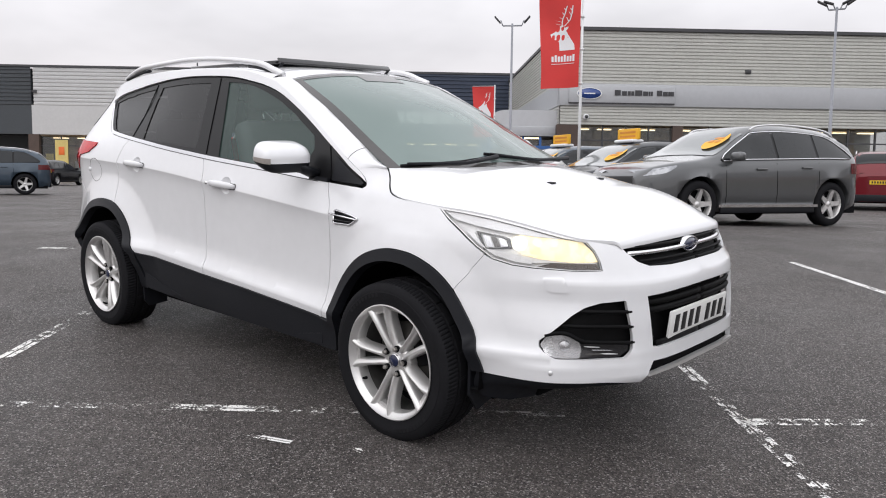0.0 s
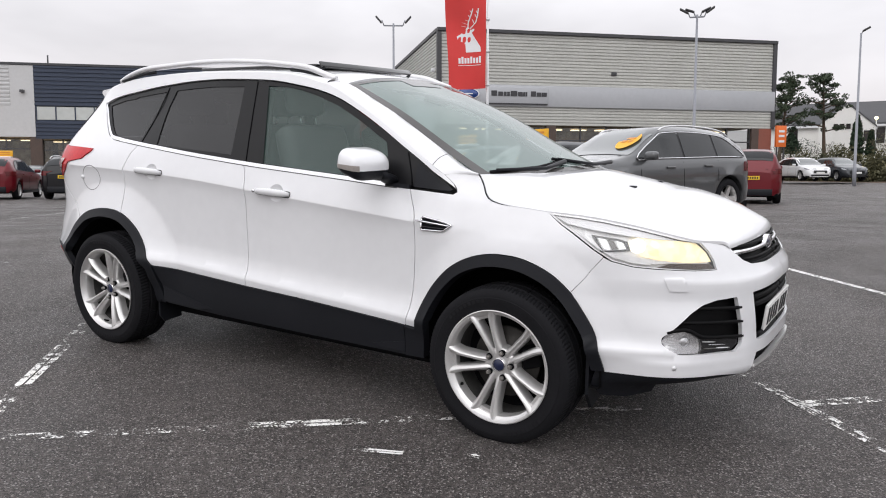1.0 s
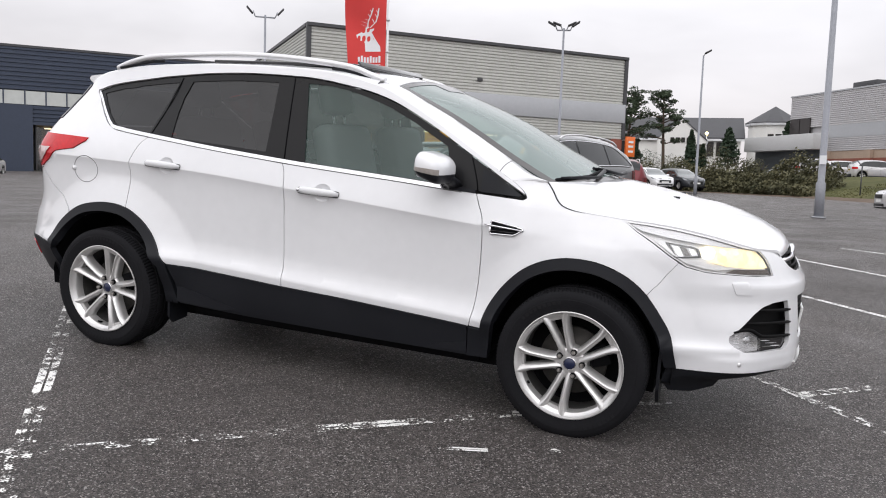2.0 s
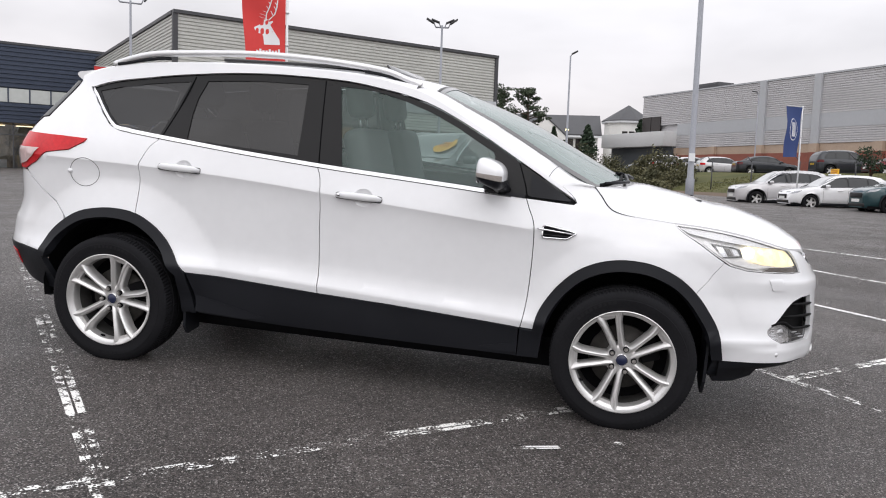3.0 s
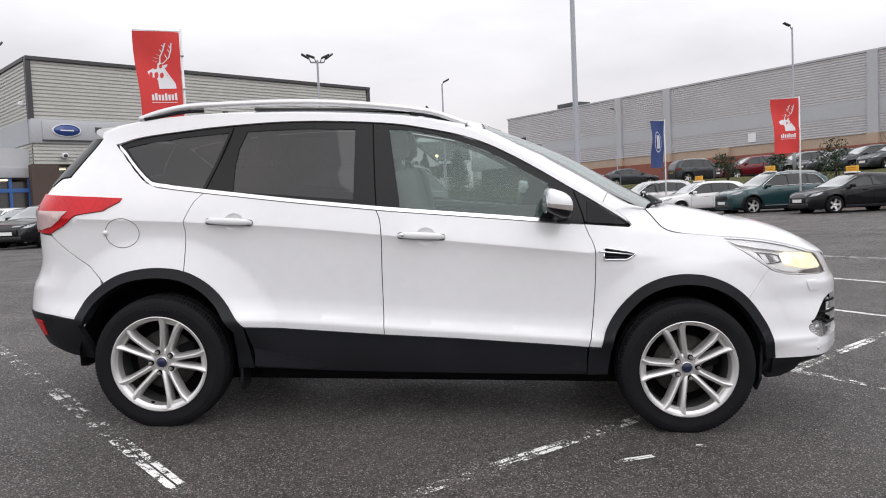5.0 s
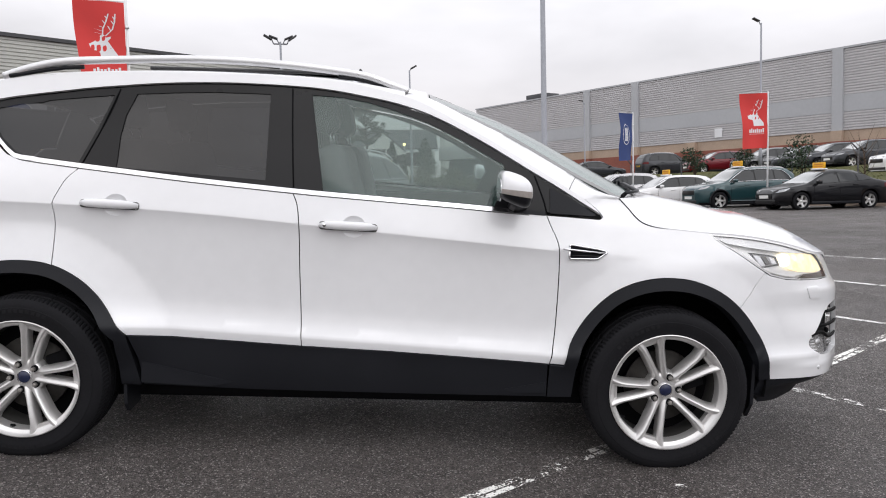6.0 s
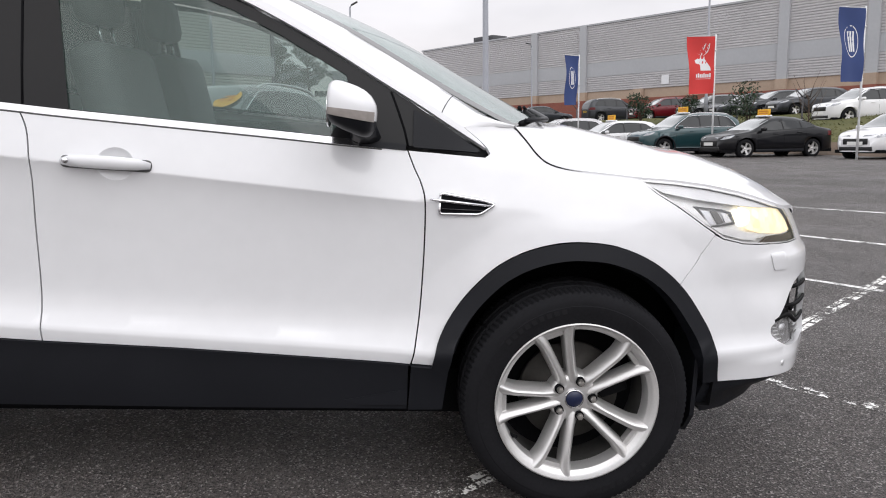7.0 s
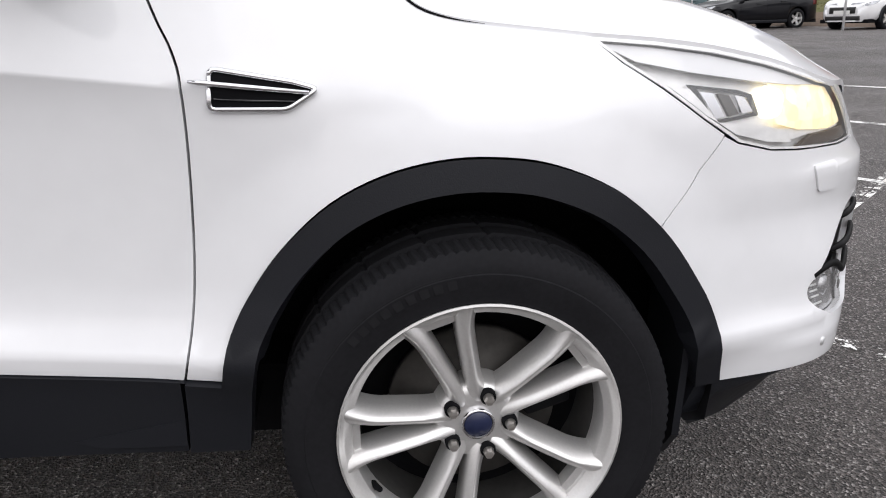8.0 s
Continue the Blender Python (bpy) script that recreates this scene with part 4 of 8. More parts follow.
def pine(az, d, top, crown, seed, lean=0.0):
    rng = random.Random(seed)
    p = polar(az, d, 0.6)
    tree = thing("pine_tree", "tall dark scots pine with a bare trunk and flat ragged crown", "tree", Matrix.Translation(p), group="pines")
    tr = Shape()
    h = top - 0.6
    line = [Vector((lean * k * k + 0.12 * math.sin(3 * k + seed), 0.1 * math.cos(4 * k + seed), h * 0.93 * k)) for k in (0, 0.2, 0.4, 0.6, 0.8, 1.0)]
    tr.tube(line, [0.22, 0.18, 0.15, 0.12, 0.08, 0.04], M_BARK, sides=8)
    tr.make("trunk", tree)
    cr = Shape()
    for i in range(20):
        f = 0.50 + 0.5 * (i / 19) ** 0.8
        a = 2.4 * i + rng.random() * 1.2
        spread = math.sin(math.pi * min(1.0, 0.22 + 0.78 * (f - 0.5) / 0.5) ** 0.8)
        reach = crown * (0.30 + 0.85 * spread) * (0.6 + 0.55 * rng.random())
        root = line[0].lerp(line[-1], f)
        tip = root + Vector((math.cos(a) * reach, math.sin(a) * reach, 0.1 + 0.6 * rng.random()))
        limb = Shape()
        limb.tube([root, root.lerp(tip, 0.5) + Vector((0, 0, 0.12)), tip], [0.07, 0.05, 0.02], M_BARK, sides=5)
        limb.make("limb", tree)
        for k in (0.35, 0.6, 0.8, 1.0):
            q = root.lerp(tip, k + 0.1 * rng.random())
            w = crown * (0.16 + 0.20 * rng.random())
            leaves(cr, q + Vector((0.3 * rng.gauss(0, 1), 0.3 * rng.gauss(0, 1), 0.1 + 0.25 * rng.random())), (w, w, 0.16 + 0.22 * rng.random()), 85, 0.085, M_NEEDLE, rng)
    leaves(cr, line[-1] + Vector((0, 0, 0.05)), (crown * 0.45, crown * 0.45, 0.4), 240, 0.09, M_NEEDLE, rng)
    cr.make("crown", tree)


pine(98.6, 78, 10.0, 1.7, 4, 0.5)
pine(95.9, 80, 10.6, 2.0, 9, -0.3)


def gable_house(name, label, m, w, d, eave, ridge, base, o=0.45):
    """Walls, a pitched roof with its ridge along x, gables at the ends."""
    h = thing(name, label, "house", m)
    piece("wall", h, lambda s: s.add([(x, y, z) for z in (base, eave) for x, y in ((-w / 2, -d / 2), (w / 2, -d / 2), (w / 2, d / 2), (-w / 2, d / 2))] + [(-w / 2, 0, ridge - 0.1), (w / 2, 0, ridge - 0.1)], [(0, 1, 5, 4), (1, 2, 6, 9, 5), (2, 3, 7, 6), (3, 0, 4, 8, 7)], M_RENDER))
    k = (ridge - eave) / (d / 2)
    piece("roof", h, lambda s: s.add([(-w / 2 - o, -d / 2 - o, eave - k * o), (w / 2 + o, -d / 2 - o, eave - k * o), (w / 2 + o, 0, ridge), (-w / 2 - o, 0, ridge), (w / 2 + o, d / 2 + o, eave - k * o), (-w / 2 - o, d / 2 + o, eave - k * o)] + [(-w / 2 - o, -d / 2 - o, eave - k * o - 0.2), (w / 2 + o, -d / 2 - o, eave - k * o - 0.2), (w / 2 + o, 0, ridge - 0.2), (-w / 2 - o, 0, ridge - 0.2)], [(0, 1, 2, 3), (3, 2, 4, 5), (6, 7, 1, 0), (7, 8, 2, 1), (9, 6, 0, 3)], M_SLATE))
    piece("eaves_board", h, lambda s: s.box((-w / 2 - o, -d / 2 - o - 0.05, eave - k * o - 0.42), (w / 2 + o, -d / 2 - o + 0.05, eave - k * o - 0.18), M_SIGN_WHITE))
    return h


hm = Matrix.Translation(polar(95.2, 104, 0)) @ pose(0, 0, 0, 0, 0, 4)
house = gable_house("long_white_house", "long white rendered house with a dark slate roof and lit porch", hm, 15.4, 9.0, 7.4, 9.9, 1.0)
for x in (-6.0, -4.6, 4.2, 5.4, 6.6):
    piece("window", house, lambda s: s.box((x - 0.45, -4.56, 4.9), (x + 0.45, -4.48, 6.6), M_WINDOW_DARK))
wing_m = Matrix.Translation(polar(94.7, 97.5, 0)) @ pose(0, 0, 0, 0, 0, 94)
front = gable_house("white_gable_house", "white rendered gable end with a sign of plain bars", wing_m, 8.0, 5.4, 6.6, 9.0, 1.0, 0.08)
for y in (-0.95, -0.35, 0.25, 0.85):
    piece("sign_bar", front, lambda s: s.box((-4.10, y, 6.2), (-4.02, y + 0.42, 6.75), M_WINDOW_DARK))
piece("window", front, lambda s: s.box((-4.06, -2.6, 4.9), (-4.0, -1.6, 6.0), M_WINDOW_DARK))
tm = Matrix.Translation(polar(88.75, 100, 0)) @ Matrix.Diagonal((0.87, 0.87, 1, 1))
tower = thing("round_house", "white many-sided house with a pointed slate roof", "house", tm)
piece("wall", tower, lambda s: s.spin([(3.3, 0.6), (3.3, 8.85)], M_RENDER, 10, axis="z", smooth=False))
piece("roof", tower, lambda s: s.spin([(3.75, 8.75), (3.75, 8.9), (0.05, 10.9)], M_SLATE, 10, axis="z", smooth=False))
piece("eaves_board", tower, lambda s: s.spin([(3.3, 8.55), (3.7, 8.55), (3.77, 8.77)], M_SIGN_WHITE, 10, axis="z", smooth=False))
for a in (-100, -80, -62):
    piece("window", tower, lambda s: s.box((-0.45, -3.24, 6.3), (0.45, -3.1, 7.5), M_WINDOW_DARK, m=pose(0, 0, 0, 0, 0, a + 90)))


def cypress(az, d, base, top, r, seed):
    rng = random.Random(seed)
    root = polar(az, d, 0)
    root.z = ground_z(root.x, root.y) - 0.1
    base, top = base - root.z, top - root.z
    t = thing("cypress", "dark narrow cypress tree", "tree", Matrix.Translation(root), group="cypresses")
    piece("trunk", t, lambda s: s.tube([(0, 0, 0), (0, 0, base + (top - base) * 0.8)], [0.14, 0.04], M_BARK, sides=6))
    cr = Shape()
    n = 8
    for i in range(n):
        f = (i + 0.6) / n
        leaves(cr, (0, 0, base + (top - base) * f), (r * (1.1 - 0.9 * f ** 2), r * (1.1 - 0.9 * f ** 2), (top - base) / n), 200, 0.16, M_CYPRESS, rng)
    cr.make("crown", t)


cypress(94.1, 88, 3.2, 7.0, 0.75, 1)
cypress(93.3, 88, 3.2, 5.6, 0.5, 2)
cypress(91.6, 92, 3.6, 7.6, 1.35, 3)
cypress(87.9, 95, 5.0, 8.6, 0.9, 5)
cypress(98.0, 86, 3.5, 5.4, 1.0, 6)

# hedge bank, grass bank and upper level
BANK = [(-9.0, 57.5), (-3.5, 53.0), (1.0, 50.0), (5.0, 46.2), (6.8, 43.3), (12.6, 32.8), (17.4, 24.0), (21.5, 16.0), (27.0, 6.0), (36.0, -8.0)]


def bank_at(k):
    k = max(0.0, min(len(BANK) - 1.001, k))
    i = int(k)
    a, b = Vector(BANK[i]), Vector(BANK[i + 1])
    d = (Vector(BANK[min(i + 2, len(BANK) - 1)]) - Vector(BANK[max(0, i - 1)])).normalized()
    return a.lerp(b, k - i), Vector((-d.y, d.x)) * 1.0


bank = Shape()
rows = []
for off, z in ((-0.6, None), (0.0, 0.42), (0.9, 0.78), (2.5, 1.12), (5.5, 1.62), (8.0, 1.95), (9.6, 2.16), (11.0, 2.14), (13.0, 2.0)):
    row = []
    for j in range(91):
        p, n2 = bank_at(9 * j / 90)
        q = p + n2 * (off + 0.5 * noise.noise(Vector((j * 0.3, off, 0))))
        g = ground_z(q.x, q.y)
        row.append(Vector((q.x, q.y, g - 0.02 if z is None else max(z + 0.10 * noise.noise(Vector((q.x * 0.5, q.y * 0.5, 3))), g + 0.02))))
    rows.append(row)
bank.grid(rows[:3], M_SOIL, flip=False)
bank.grid(rows[2:], M_GRASS, flip=False)
tagged(bank.make("grass_bank"), "rough green grass bank with a bare soil foot below the upper car park", "grass bank", kind="structure")
upper = Shape()
edge = rows[-1]
upper.grid([edge, [Vector((p.x + 60, p.y + 40, 2.0)) for p in edge]], M_ASPHALT)
tagged(upper.make("upper_car_park"), "grey tarmac of the raised car park before the warehouse", "car park", kind="structure")
tuft = Shape()
rng = random.Random(12)
vs, fs = [], []
for _ in range(7000):
    k = 3.0 + 5.2 * rng.random()
    p, n2 = bank_at(k)
    f = rng.random()
    q = p + n2 * (0.9 + 9.0 * f)
    z = curve([(0.9, 0.76), (2.5, 1.10), (5.5, 1.60), (8.0, 1.93), (10.0, 2.14)], 0.9 + 9.0 * f)
    a = rng.random() * 6.28
    h = 0.04 + 0.07 * rng.random()
    i = len(vs)
    vs += [(q.x + 0.05 * math.cos(a), q.y + 0.05 * math.sin(a), z), (q.x - 0.05 * math.cos(a), q.y - 0.05 * math.sin(a), z), (q.x + 0.08 * math.sin(a), q.y + 0.05, z + h)]
    fs.append((i, i + 1, i + 2))
tuft.add(vs, fs, M_GRASS)
tagged(tuft.make("grass_tufts"), "rough tufts of green and straw-coloured grass on the bank", "grass", kind="stuff")

hedge = Shape()
rng = random.Random(3)
for j in range(120):
    k = 0.2 + 2.75 * j / 119
    p, n2 = bank_at(k)
    for off, top in ((0.8, 1.4), (2.0, 2.3), (3.4, 2.9)):
        q = p + n2 * (off + 0.5 * rng.random())
        h = top * (0.75 + 0.45 * noise.noise(Vector((k * 3.1, off, 5))))
        leaves(hedge, (q.x, q.y, 0.5 + h * 0.55), (0.75, 0.75, h * 0.55), 90, 0.10, M_HEDGE, rng)
tagged(hedge.make("hedge"), "overgrown mixed hedge in dull green and brown at the car park's edge", "hedge", kind="stuff")


def shrub(az, d, z, r, h, seed, eye=(0.24, -4.4)):
    rng = random.Random(seed)
    p = polar(az, d, z, eye)
    t = thing("shrub", "leafy green shrub growing on the grass bank", "shrub", Matrix.Translation(p), group="bank shrubs")
    for i in range(4):
        a = i * 1.7 + seed
        piece("stem", t, lambda s: s.tube([(0, 0, -0.1), (0.12 * math.cos(a), 0.12 * math.sin(a), h * 0.4), (r * 0.5 * math.cos(a), r * 0.5 * math.sin(a), h * 0.75)], [0.03, 0.02, 0.012], M_BARK, sides=5))
    cr = Shape()
    for i in range(6):
        a = rng.random() * 6.28
        leaves(cr, (r * 0.45 * math.cos(a), r * 0.45 * math.sin(a), h * (0.35 + 0.1 * i)), (r * 0.7, r * 0.7, h * 0.25), 150, 0.05, M_CYPRESS if seed % 2 else M_HEDGE, rng)
    cr.make("crown", t)


shrub(71.06, 41, 1.75, 0.65, 1.35, 1)
shrub(67.99, 40, 1.75, 0.55, 1.2, 3)
shrub(64.2, 36.5, 1.35, 0.95, 1.9, 5)
for az, d, z, r, h, seed in ((97.2, 70, 2.2, 1.7, 2.6, 7), (95.9, 73, 2.3, 1.4, 2.2, 2), (92.7, 74, 2.2, 1.6, 3.4, 4), (91.2, 76, 2.2, 1.8, 2.4, 6), (89.6, 72, 2.2, 1.6, 2.2, 8), (98.2, 66, 1.8, 1.5, 2.2, 10)):
    shrub(az, d, z - 0.6, r, h, seed, (2.45, -3.94))
bare = thing("bare_sapling", "leafless young tree with thin brown twigs on the bank", "tree", Matrix.Translation(polar(60.2, 33, 0.9, (0.6, -3.2))))
rng = random.Random(8)
piece("trunk", bare, lambda s: s.tube([(0, 0, -0.2), (0.03, 0, 0.7), (0.0, 0.05, 1.5)], [0.035, 0.028, 0.015], M_BARK, sides=6))
for i in range(16):
    a, z = i * 2.4, 0.5 + 0.07 * i
    piece("twig", bare, lambda s: s.tube([(0.02, 0, z), (0.35 * math.cos(a), 0.35 * math.sin(a), z + 0.4), (0.6 * math.cos(a + 0.2), 0.6 * math.sin(a + 0.2), z + 0.95)], [0.014, 0.009, 0.004], M_BARK, sides=4))

# ---- lamp posts, flags, fence ----
M_GALV = mat("galvanised_steel", (0.36, 0.37, 0.39), rough=0.45, metal=0.5, vary=0.1, scale=2, grain=30)
M_POST = mat("painted_grey_post", (0.27, 0.28, 0.31), rough=0.5, vary=0.12, scale=2, grain=20)
M_FLAG_RED = mat("red_flag_cloth", (0.60, 0.045, 0.042), rough=0.8, vary=0.10, scale=2, grain=200)
M_FLAG_BLUE = mat("blue_flag_cloth", (0.035, 0.060, 0.18), rough=0.8, vary=0.10, scale=2, grain=200)
M_FLAG_WHITE = mat("flag_print_white", (0.72, 0.72, 0.74), rough=0.8, vary=0.05)
M_POLE = mat("white_flag_pole", (0.72, 0.73, 0.74), rough=0.4, vary=0.05)


def lamp_post(x, y, z0, z1, heads, r=0.075, turn=0.0, label="tall grey steel lamp post with floodlights"):
    p = thing("lamp_post", label, "lamp post", pose(x, y, z0, 0, 0, turn), group="lamp posts")
    h = z1 - z0
    piece("pole", p, lambda s: s.tube([(0, 0, 0), (0, 0, 1.0), (0, 0, 1.05), (0, 0, h)], [r * 1.35, r * 1.35, r, r * 0.6], M_POST, sides=14))
    piece("base_plate", p, lambda s: s.tube([(0, 0, 0), (0, 0, 0.04)], r * 2.0, M_GALV, sides=14))
    n = len(heads)
    if n > 1:
        piece("cross_arm", p, lambda s: s.tube([(heads[0][0], 0, h - 0.1), (heads[-1][0], 0, h - 0.1)], 0.035, M_POST, sides=8))
    for dx, tilt in heads:
        hd = piece("floodlight", p, lambda s: s.box((-0.20, -0.15, -0.032), (0.20, 0.15, 0.032), M_EDGE, bevel=0.015, m=pose(dx + 0.25 * math.copysign(1, tilt), 0, h + 0.18, 0, -tilt, 0)))
        piece("bracket", hd, lambda s: s.tube([(dx, 0, h - 0.1), (dx + 0.1 * math.copysign(1, tilt), 0, h + 0.16)], 0.025, M_POST, sides=6))
    return p


lamp_post(-19.27, 26.86, 0.35, 8.35, [(-0.45, -48), (0.45, 48)], turn=35, label="tall grey lamp post with two angled floodlights")
lamp_post(-6.2, 31.33, 0.42, 8.1, [(-0.30, -30), (-0.06, -20), (0.12, 25), (0.30, 35)], turn=15, label="tall grey lamp post with a cluster of floodlights")
lamp_post(-0.70, 42.45, 0.55, 8.5, [(0.0, 28)], turn=0, label="tall grey lamp post with one floodlight")
lamp_post(19.1, 39.7, 2.2, 10.3, [(-0.05, -28)], turn=0, label="grey lamp post on the upper car park")
lamp_post(13.2, 60.0, 2.25, 8.4, [(-0.05, -12)], r=0.05, turn=-10, label="slim lamp post beside the warehouse")
tall = lamp_post(4.04, 20.66, 0.28, 12.5, [(0.0, 30)], r=0.098, label="thick tall grey lamp post with a faded sticker")
piece("sticker", tall, lambda s: s.box((-0.09, -0.142, 1.55), (0.09, -0.134, 1.8), M_SIGN_WHITE))

M_STREET_GLOW = glow("lit_street_lantern", (1.0, 0.80, 0.34), 5.0)
sl = thing("street_lamp", "slim pale street lamp with a lit yellow lantern before houses", "street lamp", pose(-2.7, 91.7, ground_z(-2.7, 91.7)))
sh = 7.35 - ground_z(-2.7, 91.7)
piece("pole", sl, lambda s: s.tube([(0, 0, 0), (0, 0, 1.0), (0, 0, sh - 0.1)], [0.10, 0.08, 0.05], M_POLE, sides=10))
piece("lantern", sl, lambda s: s.spin([(0.05, sh - 0.12), (0.17, sh), (0.20, sh + 0.12), (0.12, sh + 0.22), (0.0, sh + 0.25)], M_STREET_GLOW, 14, axis="z"))


# the emblem on the red flags, in shares of the cloth's width from the pole and height from the top
STAG_HEAD = [(0.75, 0.41), (0.72, 0.46), (0.655, 0.47), (0.575, 0.476), (0.54, 0.50), (0.53, 0.592), (0.13, 0.592), (0.145, 0.535), (0.235, 0.474), (0.315, 0.414), (0.36, 0.378), (0.30, 0.352), (0.295, 0.335), (0.39, 0.346), (0.43, 0.318), (0.50, 0.324), (0.575, 0.36), (0.64, 0.384)]
STAG_ANTLERS = [((0.46, 0.33), (0.44, 0.26), (0.375, 0.20), (0.32, 0.12)), ((0.40, 0.33), (0.255, 0.27), (0.205, 0.20), (0.185, 0.12)), ((0.45, 0.285), (0.60, 0.262)), ((0.46, 0.315), (0.62, 0.295)), ((0.43, 0.25), (0.52, 0.235)), ((0.39, 0.215), (0.44, 0.185)), ((0.35, 0.165), (0.39, 0.14)),
                ((0.29, 0.28), (0.34, 0.235)), ((0.22, 0.225), (0.27, 0.185)), ((0.20, 0.175), (0.24, 0.145))]


def flag(x, y, z0, z1, away, width, height, cloth, oval_print, label, seed=0, drop=0.05):
    """A banner flag on a white pole: the cloth hangs from a top arm, rippled."""
    f = thing("banner_flag", label, "flag", pose(x, y, z0), group="banner flags")
    h = z1 - z0
    piece("pole", f, lambda s: s.tube([(0, 0, 0), (0, 0, h * 0.5), (0, 0, h)], [0.035, 0.032, 0.022], M_POLE, sides=10))
    d = Vector((math.cos(radians(away)), math.sin(radians(away)), 0))
    nrm = Vector((-d.y, d.x, 0))
    piece("top_arm", f, lambda s: s.tube([(0, 0, h - drop), d * width + Vector((0, 0, h - drop))], 0.010, M_POLE, sides=6))

    def pt(u, v, off=0.0):
        wave = 0.05 * math.sin(u * 5 + v * 3 + seed) * (0.3 + v) + 0.03 * math.sin(v * 9 + u * 2 + seed)
        lean = 0.10 * v * v * math.sin(seed + 1)
        edge = 0.04 * math.sin(v * 6 + seed) * u
        return d * (0.035 + (width - 0.035) * u * (1 - 0.10 * v) + edge * 0.5) + nrm * (wave + lean + off) + Vector((0, 0, h - drop - 0.02 - height * v - 0.03 * u * v))
    def wide(s, u0, u1, v0, v1, material, off):
        for o in ((off, -off) if off else (0.0,)):
            s.grid([[pt(u0 + (u1 - u0) * i / 8, v0 + (v1 - v0) * j / 10, o) for i in range(9)] for j in range(11)], material)
    cl = Shape()
    wide(cl, 0, 1, 0, 1, cloth, 0.0)
    cob = cl.make("cloth", f)
    if oval_print:
        pr = Shape()
        for o in (0.004, -0.004):
            ring = [[pt(0.5 + 0.30 * k * math.cos(a), 0.45 + 0.22 * k * math.sin(a), o) for a in [2 * math.pi * i / 32 for i in range(33)]] for k in (0.93, 1.0)]
            pr.grid(ring, M_FLAG_WHITE)
            for c in (-0.12, -0.02, 0.08):
                pr.grid([[pt(0.5 + c + e, 0.45 + 0.14 * k, o) for e in (-0.02, 0.05)] for k in (-1, -0.5, 0, 0.5, 1)], M_FLAG_WHITE)
        pr.make("print", cob, label="white oval outline with plain strokes")
    else:
        pr = Shape()
        for o in (0.004, -0.004):
            # a plain white emblem: a stag's head with antlers, over a row of bars
            def quad(a, b, c, e):
                n = 4
                pr.grid([[pt(a[0] + (b[0] - a[0]) * i / n + ((e[0] + (c[0] - e[0]) * i / n) - (a[0] + (b[0] - a[0]) * i / n)) * j / n, a[1] + (b[1] - a[1]) * i / n + ((e[1] + (c[1] - e[1]) * i / n) - (a[1] + (b[1] - a[1]) * i / n)) * j / n, o) for i in range(n + 1)] for j in range(n + 1)], M_FLAG_WHITE)
            loop = refined(STAG_HEAD, 0.03)
            fill = [(0.1 + 0.04 * i, 0.3 + 0.025 * j) for i in range(18) for j in range(13)]
            fill = [p for p in fill if inside(p, loop) and min(math.dist(p, q) for q in loop) > 0.012]
            flat_pts, _, tris, *_ = geometry.delaunay_2d_cdt([Vector(p) for p in loop + fill], [(i, (i + 1) % len(loop)) for i in range(len(loop))], [], 0, 1e-6)
            tris = [f for f in tris if inside(tuple(sum(flat_pts[i][k] for i in f) / len(f) for k in (0, 1)), loop)]
            pr.add([pt(p[0], p[1], o) for p in flat_pts], tris, M_FLAG_WHITE, True)
            for stroke in STAG_ANTLERS:
                for (x0, y0), (x1, y1) in zip(stroke, stroke[1:]):
                    k = 0.016 if len(stroke) > 2 else 0.012
                    quad((x0 - k, y0), (x0 + k, y0), (x1 + 0.75 * k, y1), (x1 - 0.75 * k, y1))
            for i in range(8):
                x0 = 0.13 + 0.078 * i
                quad((x0, 0.655 if i % 3 else 0.64), (x0 + 0.054, 0.655 if i % 3 else 0.64), (x0 + 0.054, 0.715), (x0, 0.715))
            quad((0.13, 0.735), (0.74, 0.735), (0.74, 0.741), (0.13, 0.741))
        pr.make("print", cob, label="plain white emblem and bars")
    for k in (0.25, 0.6, 0.97):
        piece("clip", f, lambda s: s.tube([(0, 0, h - drop - height * k - 0.02), (0, 0, h - drop - height * k + 0.02)], 0.045, M_POLE, sides=8))
    return f


flag(-5.36, 11.11, 0.27, 4.93, 204, 0.92, 1.92, M_FLAG_RED, False, "red banner flag with a plain white emblem on a white pole", 0.4)
flag(-17.1, 22.91, 0.30, 4.95, 213, 0.95, 2.1, M_FLAG_RED, False, "red banner flag on a white pole behind parked cars", 1.9)
flag(9.83, 31.95, 0.25, 4.72, 215, 0.95, 2.15, M_FLAG_BLUE, True, "blue banner flag with a white oval outline on a white pole", 2.6)
flag(12.89, 24.55, 0.25, 4.63, 175, 1.02, 2.0, M_FLAG_RED, False, "red banner flag on a white pole among parked cars", 1.1)
flag(15.1, 19.3, 0.25, 4.75, 195, 1.0, 2.1, M_FLAG_BLUE, True, "blue banner flag with a white oval outline beside parked cars", 0.9)

